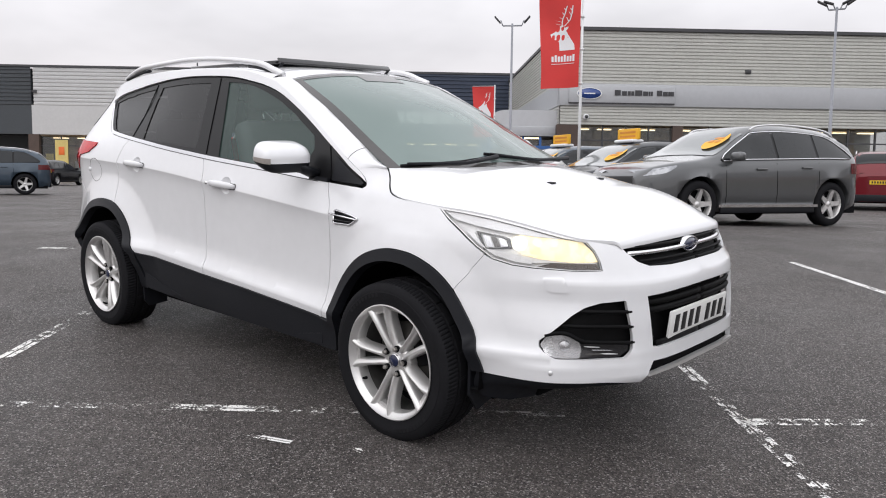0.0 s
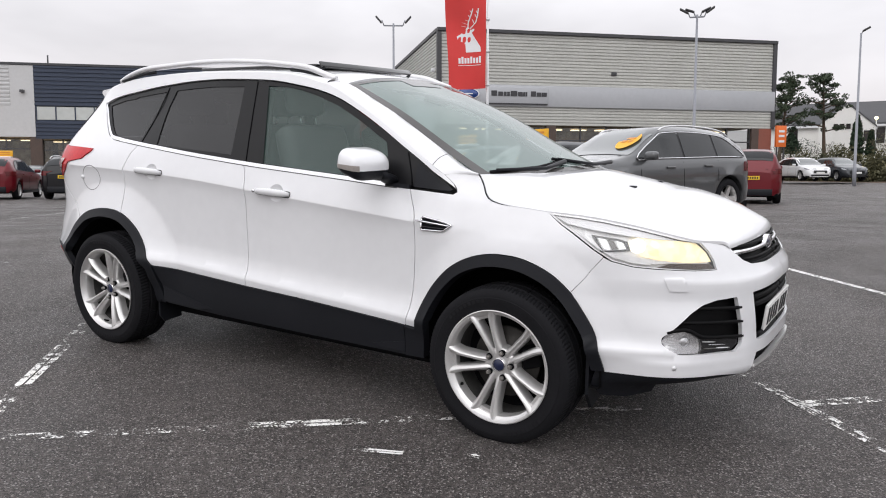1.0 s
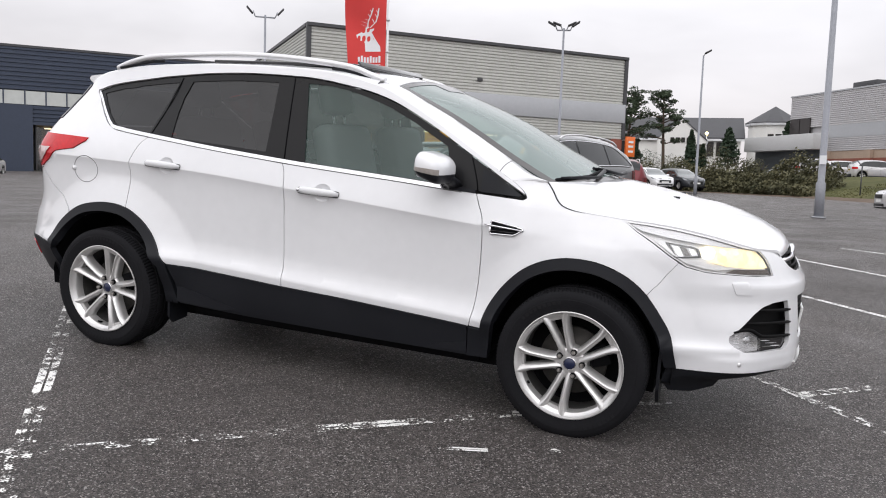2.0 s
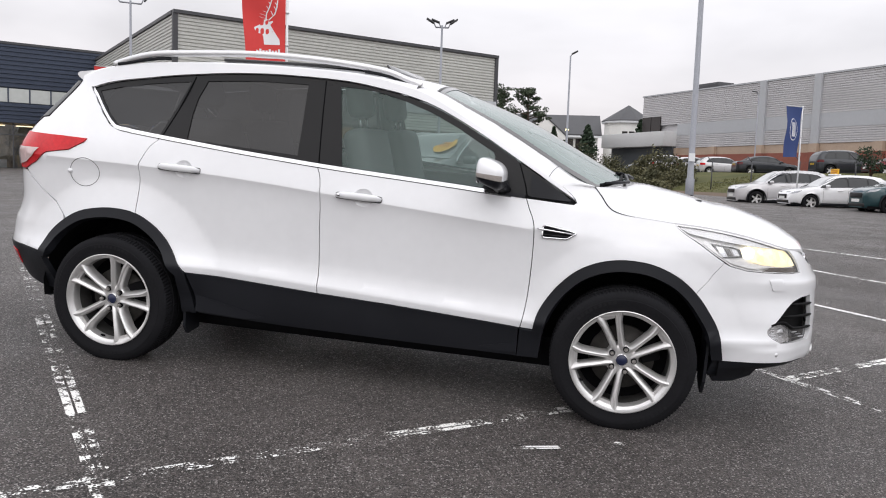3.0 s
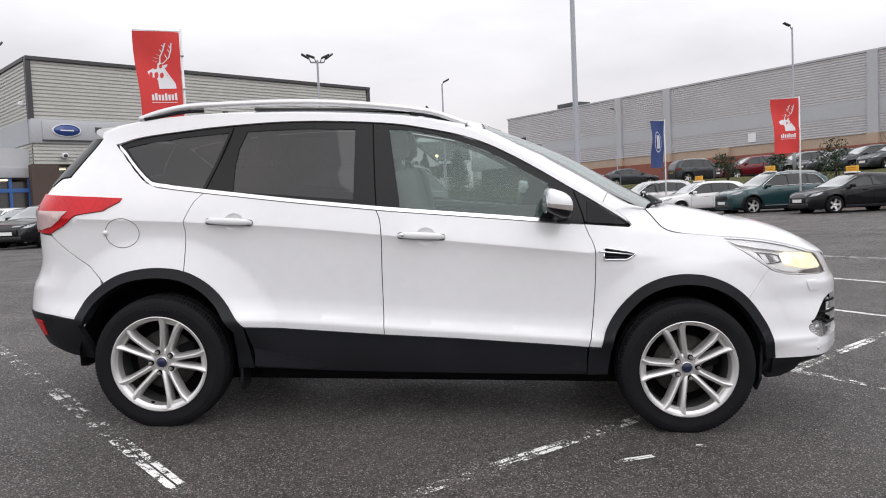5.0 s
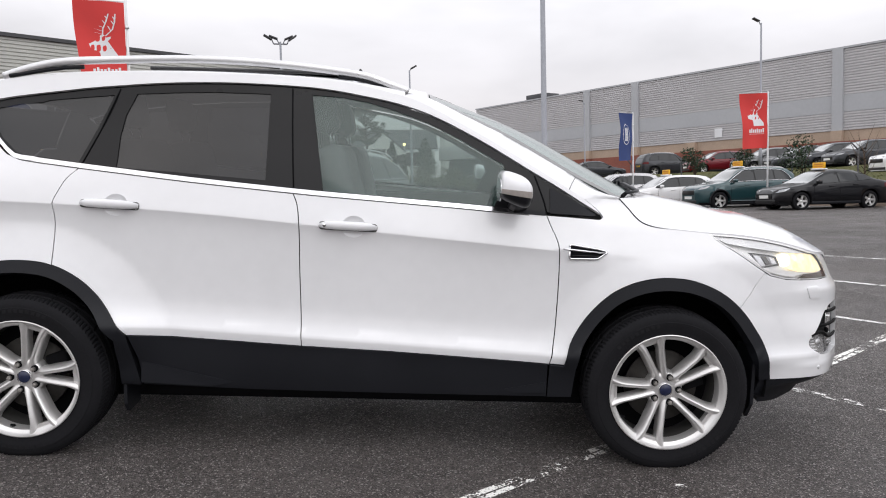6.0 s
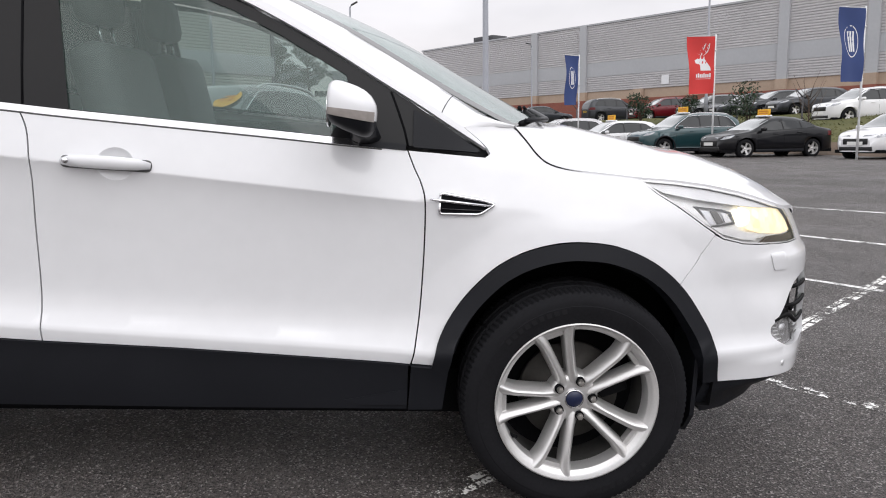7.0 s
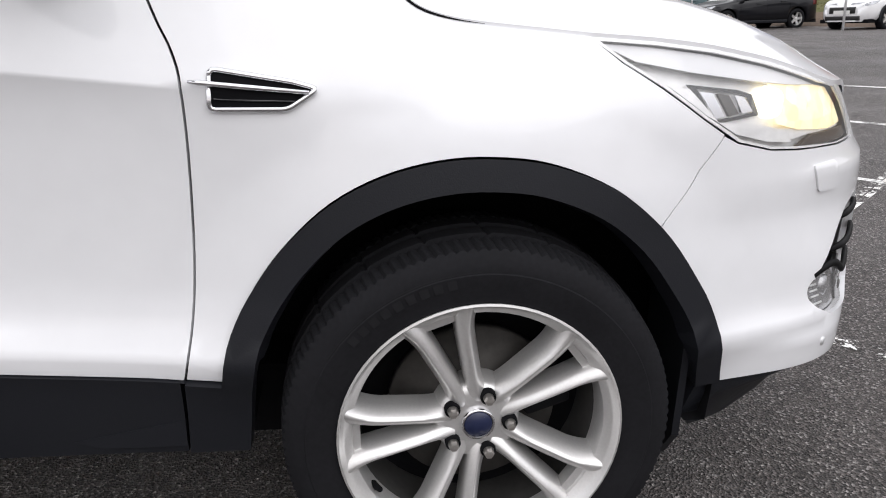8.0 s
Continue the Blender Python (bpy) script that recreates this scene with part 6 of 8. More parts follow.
for az, d, eye, style, color, label, h in ((158.9, 52, E0, "hatch", "black", "black hatchback outside the shops", 130), (155.4, 52, (3.4, -3.2), "hatch", "white", "white retro hatchback outside the shops", 318), (150.2, 52, E1, "hatch", "dark", "dark hatchback outside the shops", 318), (142.4, 58, (2.27, -4.0), "saloon", "white", "white coupe outside the shops", 305)):
    x, y = seen(az, d, eye)
    parked_car(style, color, label, x, y, h, z=0.28, group="shop row")
for az, d, color, label in ((97.0, 52, "white", "white small hatchback by the hedge"), (94.9, 53, "dark", "dark blue small hatchback by the hedge")):
    x, y = seen(az, d, (2.45, -3.94))
    parked_car("hatch", color, label, x, y, 305, z=0.85, scale=0.95, group="hedge row")

# upper car park
E55 = (0.24, -4.4)
for i, (az, d, style, color) in enumerate(((85.6, 72, "hatch", "dark"), (84.0, 70, "suv", "silver"), (82.4, 68, "hatch", "silver"), (80.6, 66, "hatch", "silver"), (77.8, 61, "saloon", "dark"), (72.9, 56.5, "suv", "dark"), (69.6, 53, "hatch", "red"), (66.4, 51, "hatch", "grey"), (64.2, 49, "saloon", "dark"), (62.5, 48, "hatch", "dark"), (60.6, 46.5, "hatch", "dark"), (57.6, 42, "suv", "white"))):
    x, y = seen(az, d, E55)
    parked_car(style, color, {"dark": "dark grey", "silver": "silver", "red": "dull red", "grey": "grey", "white": "white"}[color] + " car parked on the upper level before the warehouse", x, y, 8 if i in (1, 2, 3, 4, 5) else 186, z=1.5 if i == 11 else 2.0, group="upper row", scale=1.0)

# ---- the white car ----
main_car = thing("white_suv", "white five-door compact SUV with black lower cladding and silver alloy wheels", "car", LOT.copy())

ARCH_F = [(0.911, 0.426), (0.932, 0.513), (0.974, 0.596), (1.027, 0.667), (1.094, 0.73), (1.174, 0.774), (1.262, 0.799), (1.35, 0.805), (1.448, 0.793), (1.557, 0.75), (1.645, 0.683), (1.715, 0.596), (1.765, 0.511), (1.80, 0.38)]
ARCH_R = [(-1.785, 0.545), (-1.735, 0.645), (-1.661, 0.718), (-1.565, 0.778), (-1.46, 0.808), (-1.345, 0.818), (-1.221, 0.802), (-1.112, 0.748), (-1.031, 0.675), (-0.962, 0.580), (-0.913, 0.521)]
arch_f, arch_r = smooth_loop(ARCH_F, 4), smooth_loop(ARCH_R, 4)
GAP = 0.0022
DLO_TOP = smooth_loop([(-1.628, 1.449), (-1.542, 1.476), (-1.434, 1.496), (-1.285, 1.516), (-1.137, 1.535), (-0.988, 1.549), (-0.841, 1.561), (-0.695, 1.568), (-0.521, 1.571), (-0.277, 1.565), (-0.119, 1.554), (0.025, 1.532), (0.168, 1.505), (0.312, 1.462), (0.454, 1.398), (0.595, 1.324), (0.735, 1.243), (0.875, 1.163), (1.041, 1.060)], 3)
DLO_LOW = smooth_loop([(1.041, 1.054), (0.817, 1.068), (0.621, 1.080), (0.453, 1.092), (0.173, 1.110), (-0.108, 1.128), (-0.243, 1.138), (-0.389, 1.150), (-0.671, 1.174), (-0.955, 1.202), (-1.127, 1.219), (-1.375, 1.247), (-1.430, 1.268), (-1.475, 1.304), (-1.530, 1.356), (-1.585, 1.414), (-1.628, 1.449)], 3)
ROOF_EDGE = smooth_loop([(-1.745, 1.492), (-1.68, 1.526), (-1.555, 1.562), (-1.29, 1.596), (-0.7, 1.615), (-0.12, 1.600), (0.168, 1.548), (0.312, 1.500), (0.596, 1.353), (0.876, 1.188), (0.985, 1.122)], 4)


def offset_z(line, d):
    return [(x, z + d) for x, z in line]


def cut(line, x0, x1):
    """The part of a line in x between x0 and x1, in its own order."""
    def zx(x):
        for a, b in zip(line, line[1:]):
            if min(a[0], b[0]) <= x <= max(a[0], b[0]) and a[0] != b[0]:
                return a[1] + (b[1] - a[1]) * (x - a[0]) / (b[0] - a[0])
        return line[0][1] if abs(x - line[0][0]) < abs(x - line[-1][0]) else line[-1][1]
    inner_pts = [p for p in line if x0 + 0.004 < p[0] < x1 - 0.004]
    ends = [(x0, zx(x0)), (x1, zx(x1))]
    if line[0][0] > line[-1][0]:
        ends.reverse()
    return [ends[0]] + inner_pts + [ends[1]]


BELT = offset_z(DLO_LOW, -0.018)
belt_line = [p for p in BELT if p[0] > -1.40]
SPLIT = [(-0.243, 1.118), (-0.224, 1.073), (-0.214, 1.004), (-0.211, 0.92), (-0.210, 0.806), (-0.201, 0.58), (-0.196, 0.483)]
REAR_GAP = [(-1.135, 1.197), (-1.177, 1.157), (-1.211, 1.093), (-1.225, 1.052), (-1.219, 0.996), (-1.219, 0.913), (-1.221, 0.804)]
FRONT_GAP = [(0.823, 1.050), (0.844, 1.0), (0.864, 0.958), (0.876, 0.904), (0.878, 0.763), (0.872, 0.594), (0.860, 0.484), (0.85, 0.432)]
split, rear_gap, front_gap = (smooth_loop(q, 4) for q in (SPLIT, REAR_GAP, FRONT_GAP))
HOOD_LINE = smooth_loop([(1.145, 1.124), (1.178, 1.087), (1.205, 1.052), (1.235, 1.028), (1.28, 1.014), (1.34, 1.006), (1.43, 0.999), (1.515, 0.992)], 4)
LAMP_TOP = [(1.515, 0.990), (1.634, 0.983), (1.746, 0.971), (1.863, 0.950), (1.953, 0.928), (2.019, 0.910), ("y", 0.545, 0.897)]
HEAD = LAMP_TOP + [("y", 0.532, 0.86), ("y", 0.528, 0.82), ("y", 0.531, 0.790), ("y", 0.60, 0.788), (1.947, 0.794), (1.874, 0.800), (1.796, 0.818), (1.725, 0.860), (1.645, 0.912), (1.574, 0.951)]
CLAD_TOP = [(-0.913, 0.521), (-0.667, 0.507), (-0.196, 0.481), (0.179, 0.466), (0.85, 0.428), (0.911, 0.426)]


def shift(line, dx, dz=0.0):
    return [(x + dx, z + dz) for x, z in line]


DOORS = {}


def grip_hole(x0, z0):
    return [(x0 + 0.022 + 0.0515 * math.cos(a), z0 + 0.0455 * math.sin(a)) for a in [2 * math.pi * i / 28 for i in range(28)]]


for side in (-1, 1):
    front_door = skin_patch("front_door", X(*(shift(split, GAP) + cut(offset_z(CLAD_TOP, GAP), -0.192, 0.846) + shift(front_gap, -GAP)[::-1] + [p for p in belt_line if -0.235 < p[0] < 0.80])), M_WHITE, main_car, side=side, step=0.027, holes=[grip_hole(-0.008, 0.987)])
    rear_door = skin_patch("rear_door", X(*(shift(rear_gap, GAP) + [p for p in offset_z(arch_r, 0.003) if -1.21 < p[0] < -0.92] + cut(offset_z(CLAD_TOP, GAP), -0.909, -0.2) + shift(split, -GAP)[::-1] + [p for p in belt_line if -1.13 < p[0] < -0.25])), M_WHITE, main_car, side=side, step=0.027, holes=[grip_hole(-0.990, 1.054)])
    DOORS[side] = (front_door, rear_door)
    wing = skin_patch("front_wing", X(*(shift(front_gap, GAP)[::-1][0:1] + shift(front_gap, GAP)[::-1][1:] + [(0.90, 1.046), (1.05, 1.037), (1.066, 1.048), (1.058, 1.064), (1.039, 1.083), (0.988, 1.1215), (1.02, 1.1262), (1.08, 1.1262), (1.139, 1.1232)] + shift(HOOD_LINE, -0.002, -GAP)[1:] + [(1.571, 0.948), (1.641, 0.908), (1.721, 0.8565), (1.762, 0.832), (1.7595, 0.827), (1.7165, 0.773), (1.6695, 0.7095), (1.6485, 0.6835)] + [p for p in offset_z(arch_f, 0.004) if p[0] < 1.64][::-1])), M_WHITE, main_car, side=side, step=0.024)
    skin_patch("body_side", X(*([(0.986, 1.122), (1.036, 1.083), (1.052, 1.064)] + offset_z(DLO_TOP, 0.006)[::-1][2:] + [(-1.65, 1.452)] + [(-1.60, 1.405), (-1.545, 1.345), (-1.49, 1.29), (-1.443, 1.25), (-1.386, 1.227), (-1.138, 1.199)] + shift(rear_gap, -GAP)[1:] + [p for p in offset_z(arch_r, 0.003) if -1.64 < p[0] < -1.23][::-1] + [(-1.66, 0.762), (-1.724, 0.822), (-1.85, 0.90), (-1.955, 0.982), (-1.866, 1.026), (-1.792, 1.081), (-1.646, 1.104), (-1.564, 1.150), (-1.551, 1.172), (-1.70, 1.178), (-1.85, 1.181), (-1.95, 1.182), (-2.03, 1.182), (-1.995, 1.218), (-1.935, 1.264), (-1.873, 1.272), (-1.825, 1.35), (-1.778, 1.42), (-1.738, 1.482)] + ROOF_EDGE)), M_WHITE, main_car, side=side, step=0.030)
    black = skin_patch("window_surround", X(*(DLO_TOP + DLO_LOW[1:-1])), M_PILLAR, main_car, side=side, out=-0.012, rim=0.0,
                       holes=[X((-0.362, 1.172), (-0.362, 1.536), (-0.606, 1.538), (-0.781, 1.531), (-0.935, 1.522), (-0.975, 1.431), (-0.987, 1.345), (-0.985, 1.212)),
                              X((-0.12, 1.134), (0.173, 1.114), (0.453, 1.097), (0.60, 1.086), (0.66, 1.20), (0.64, 1.262), (0.539, 1.316), (0.454, 1.364), (0.312, 1.431), (0.169, 1.481), (0.054, 1.512), (-0.061, 1.531), (-0.185, 1.537)),
                              X((-1.145, 1.227), (-1.034, 1.515), (-1.164, 1.503), (-1.313, 1.488), (-1.492, 1.458), (-1.590, 1.437), (-1.569, 1.414), (-1.518, 1.359), (-1.459, 1.302), (-1.417, 1.27), (-1.376, 1.254))])
    chrome = skin_patch("belt_chrome", X(*([p for p in DLO_LOW if p[0] < 0.69][::-1] + [p for p in BELT if p[0] < 0.69 and p[1] < 1.43] )), M_CHROME, main_car, side=side, out=0.002, step=0.03)
    skin_patch("belt_end", X(*([p for p in DLO_LOW if 0.66 < p[0] < 0.82][::-1] + [p for p in BELT if 0.66 < p[0] < 0.82])), M_BLACK_PLASTIC, main_car, side=side, out=0.0035, step=0.03)
    for nm, lp, gm in (("rear_door_glass", [(-0.355, 1.168), (-0.355, 1.543), (-0.606, 1.545), (-0.781, 1.538), (-0.945, 1.528), (-0.985, 1.431), (-0.995, 1.345), (-0.992, 1.207)], M_GLASS_DARK),
                       ("front_door_glass", [(-0.128, 1.130), (0.173, 1.110), (0.453, 1.092), (0.605, 1.081), (0.668, 1.20), (0.647, 1.268), (0.539, 1.322), (0.454, 1.371), (0.312, 1.438), (0.169, 1.488), (0.054, 1.519), (-0.061, 1.538), (-0.193, 1.544)], M_GLASS),
                       ("quarter_glass", [(-1.140, 1.221), (-1.026, 1.522), (-1.164, 1.51), (-1.313, 1.495), (-1.492, 1.465), (-1.60, 1.441), (-1.575, 1.41), (-1.523, 1.353), (-1.463, 1.296), (-1.42, 1.264), (-1.376, 1.248)], M_GLASS_DARK)):
        skin_patch(nm, X(*lp), gm, main_car, side=side, out=-0.017, rim=0.0, step=0.06)
    sill = skin_patch("sill_cladding", X(*([(-0.905, 0.519), (-0.874, 0.42), (-0.862, 0.30), (-0.388, 0.288), (0.28, 0.284), (0.842, 0.285), (0.842, 0.43)] + CLAD_TOP[1:-1][::-1])), M_BLACK_PLASTIC, main_car, side=side, out=0.006, rim=0.03, step=0.05)
    # wedges added at the sill's lower corners: a pale reflection put into shape
    for wedge in (((0.655, 0.312, 0.007), (0.842, 0.350, 0.007), (0.842, 0.300, 0.011), (0.70, 0.298, 0.009)), ((-0.862, 0.405, 0.007), (-0.48, 0.318, 0.007), (-0.58, 0.300, 0.013), (-0.866, 0.318, 0.024))):
        front = [skin_raw(x, z) + skin_normal(x, z) * d for x, z, d in wedge]
        root = [skin_raw(x, z) - skin_normal(x, z) * 0.004 for x, z, d in wedge]
        w8 = Shape()
        w8.add([(p.x, -p.y * side, p.z) for p in front + root], [(0, 1, 2, 3), (3, 2, 6, 7), (1, 5, 6, 2), (0, 3, 7, 4), (0, 4, 5, 1)], M_BLACK_PLASTIC)
        w8.make("sill_glint_wedge", sill)
    for nm, arch, hub in (("front_arch_cladding", arch_f, 1.345), ("rear_arch_cladding", arch_r, -1.345)):
        inner_line = []
        for x, z in arch:
            d = Vector((x - hub, z - 0.35))
            inner_line.append((hub + d.x * (1 - 0.050 / d.length), 0.35 + d.y * (1 - 0.050 / d.length)))
        loop = (arch[::-1] + [(0.851, 0.428), (0.846, 0.285), (0.948, 0.288)] + inner_line) if hub > 0 else (arch + [(-0.872, 0.30), (-0.955, 0.30)] + inner_line[::-1])
        skin_patch(nm, X(*loop), M_BLACK_PLASTIC, main_car, side=side, out=0.011, rim=0.045, step=0.04)

# shell behind the gaps, near-black so that their shade is in the colour
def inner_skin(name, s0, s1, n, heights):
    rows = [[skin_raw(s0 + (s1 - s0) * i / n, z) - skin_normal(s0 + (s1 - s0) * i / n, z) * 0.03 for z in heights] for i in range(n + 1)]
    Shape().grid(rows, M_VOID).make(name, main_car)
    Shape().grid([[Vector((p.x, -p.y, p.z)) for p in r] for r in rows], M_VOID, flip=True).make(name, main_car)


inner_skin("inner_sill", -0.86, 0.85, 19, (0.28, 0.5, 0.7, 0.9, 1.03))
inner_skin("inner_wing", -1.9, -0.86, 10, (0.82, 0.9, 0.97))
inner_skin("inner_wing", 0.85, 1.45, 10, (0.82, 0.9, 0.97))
# underbody and floor, set low to block light from beneath the car
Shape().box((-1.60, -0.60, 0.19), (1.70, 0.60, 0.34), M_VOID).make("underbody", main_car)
# box added only to deepen the shade on the ground under the nose
Shape().box((1.69, -0.56, 0.245), (1.90, 0.56, 0.33), M_VOID).make("nose_shade_box", main_car)
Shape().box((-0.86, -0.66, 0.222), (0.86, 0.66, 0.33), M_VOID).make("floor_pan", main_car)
# near-black liners and housings: the wheel wells' shade is in their colour
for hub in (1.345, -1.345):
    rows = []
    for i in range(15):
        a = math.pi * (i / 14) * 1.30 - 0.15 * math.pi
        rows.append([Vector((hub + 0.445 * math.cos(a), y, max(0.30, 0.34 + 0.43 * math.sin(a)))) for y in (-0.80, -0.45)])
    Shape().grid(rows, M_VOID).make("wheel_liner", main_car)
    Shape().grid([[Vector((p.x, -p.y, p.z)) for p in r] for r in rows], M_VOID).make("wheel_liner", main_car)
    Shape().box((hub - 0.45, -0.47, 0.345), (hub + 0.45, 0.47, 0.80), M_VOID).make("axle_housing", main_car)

# bonnet, windscreen, roof
def edge_at(x, z):
    p = skin_raw(s_at_x(x, z), z) + Vector((0, 0.0025, 0.0015))
    return p.x, p.y, p.z


hood_pairs = [(edge_at(1.147, 1.126), (1.33, 0, 1.128)), (edge_at(1.180, 1.089), (1.365, 0, 1.124)), (edge_at(1.207, 1.054), (1.395, 0, 1.120)), (edge_at(1.237, 1.030), (1.43, 0, 1.115)), (edge_at(1.282, 1.016), (1.475, 0, 1.107)), (edge_at(1.342, 1.008), (1.53, 0, 1.097)), (edge_at(1.43, 1.001), (1.60, 0, 1.084)), (edge_at(1.515, 0.994), (1.68, 0, 1.068)), (edge_at(1.634, 0.987), (1.78, 0, 1.046)), (edge_at(1.746, 0.975), (1.87, 0, 1.036)), (edge_at(1.863, 0.954), (1.96, 0, 1.015)), (edge_at(1.953, 0.932), (2.035, 0, 0.993)),
              (edge_at(2.019, 0.914), (2.09, 0, 0.974)), ((2.08, -0.545, 0.901), (2.135, 0, 0.954)), ((2.155, -0.46, 0.893), (2.20, 0, 0.917)), ((2.175, -0.44, 0.874), (2.222, 0, 0.887))]
cross_loft(hood_pairs, M_WHITE, "bonnet", main_car, n=20, curl=2.4, m=30, bulge=0.010)
screen_pairs = [((1.148, -0.668, 1.118), (1.35, 0, 1.125)), ((0.93, -0.632, 1.225), (1.12, 0, 1.24)), ((0.62, -0.592, 1.395), (0.75, 0, 1.425)), ((0.318, -0.550, 1.535), (0.31, 0, 1.585))]
screen, screen_rows = cross_loft(screen_pairs, M_SCREEN, "windscreen", main_car, n=12, curl=2.2, lip=0)
screen.visible_shadow = False
lift, last = Vector((0.0012, 0, 0.0020)), len(screen_rows) - 1
frit = Shape()
for part_rows in ([r[:4] for r in screen_rows], [r[-4:] for r in screen_rows], [r[3:-3] for r in screen_rows[:3]], [r[3:-3] for r in screen_rows[last - 1:]], [r[10:15] for r in screen_rows[last - 3:last]]):
    frit.grid([[p + lift for p in r] for r in part_rows], M_FRIT, flip=False)
frit.make("screen_border", screen, label="dark printed border round the windscreen")
roof_pairs = [((0.305, -0.552, 1.542), (0.30, 0, 1.590)), ((0.10, -0.565, 1.580), (0.10, 0, 1.622)), ((-0.2, -0.575, 1.607), (-0.2, 0, 1.645)), ((-0.7, -0.578, 1.618), (-0.7, 0, 1.655)), ((-1.2, -0.556, 1.603), (-1.25, 0, 1.635)), ((-1.6, -0.516, 1.556), (-1.65, 0, 1.59)), ((-1.77, -0.500, 1.512), (-1.84, 0, 1.553))]
cross_loft(roof_pairs, M_WHITE, "roof", main_car, n=12, curl=2.8)

# ---- the white car: nose, tail, lamps ----
M_MESH = mat("grille_black", (0.005, 0.005, 0.0055), rough=0.6, spec=0.12, vary=0.3, scale=30)
M_BEZEL = mat("lamp_bezel", (0.86, 0.86, 0.86), rough=0.35, metal=0.1, vary=0.15, scale=12)
M_LAMP_GLOW = glow("halogen_glow", (1.0, 0.86, 0.52), 1.0)
# the lit reflector's facets: bright and dim streaks
gn, gl = M_LAMP_GLOW.node_tree.nodes, M_LAMP_GLOW.node_tree.links
gc, gv, gr, gm = gn.new("ShaderNodeTexCoord"), gn.new("ShaderNodeTexVoronoi"), gn.new("ShaderNodeMapRange"), gn.new("ShaderNodeMix")
gv.inputs["Scale"].default_value = 34
gr.inputs["To Min"].default_value, gr.inputs["To Max"].default_value = 0.30, 0.75
gm.data_type = "RGBA"
gm.inputs["A"].default_value, gm.inputs["B"].default_value = (1.0, 0.74, 0.36, 1), (1.0, 0.92, 0.66, 1)
gs = gn.new("ShaderNodeSeparateColor")
gl.new(gc.outputs["Object"], gv.inputs["Vector"])
gl.new(gv.outputs["Color"], gs.inputs[0])
gl.new(gs.outputs[0], gr.inputs["Value"])
gl.new(gs.outputs[1], gm.inputs["Factor"])
gl.new(gm.outputs["Result"], gn["Principled BSDF"].inputs["Emission Color"])
gl.new(gr.outputs[0], gn["Principled BSDF"].inputs["Emission Strength"])
M_DRL = glow("lit_projector", (1.0, 0.96, 0.84), 1.3)
M_AMBER = mat("smoked_amber", (0.050, 0.034, 0.022), rough=0.3, vary=0.1, spec=0.2)
M_FOG = mat("fog_reflector", (0.46, 0.46, 0.47), rough=0.22, metal=0.8, vary=0.1, scale=15)
M_SEAM = mat("panel_gap", (0.10, 0.10, 0.10), rough=0.8)


def skin_bar(name, pts, r, material, parent, out=0.0, side=-1, sides=8, flat=1.0, label=""):
    """A bar laid along skin places (s, z)."""
    line = []
    for s, z in pts:
        p = skin_raw(s, z) + skin_normal(s, z) * out
        line.append(Vector((p.x, p.y * (1 if side < 0 else -1), p.z)))
    sh = Shape()
    sh.tube(line, r, material, sides=sides, flat=flat)
    return sh.make(name, parent, label=label)


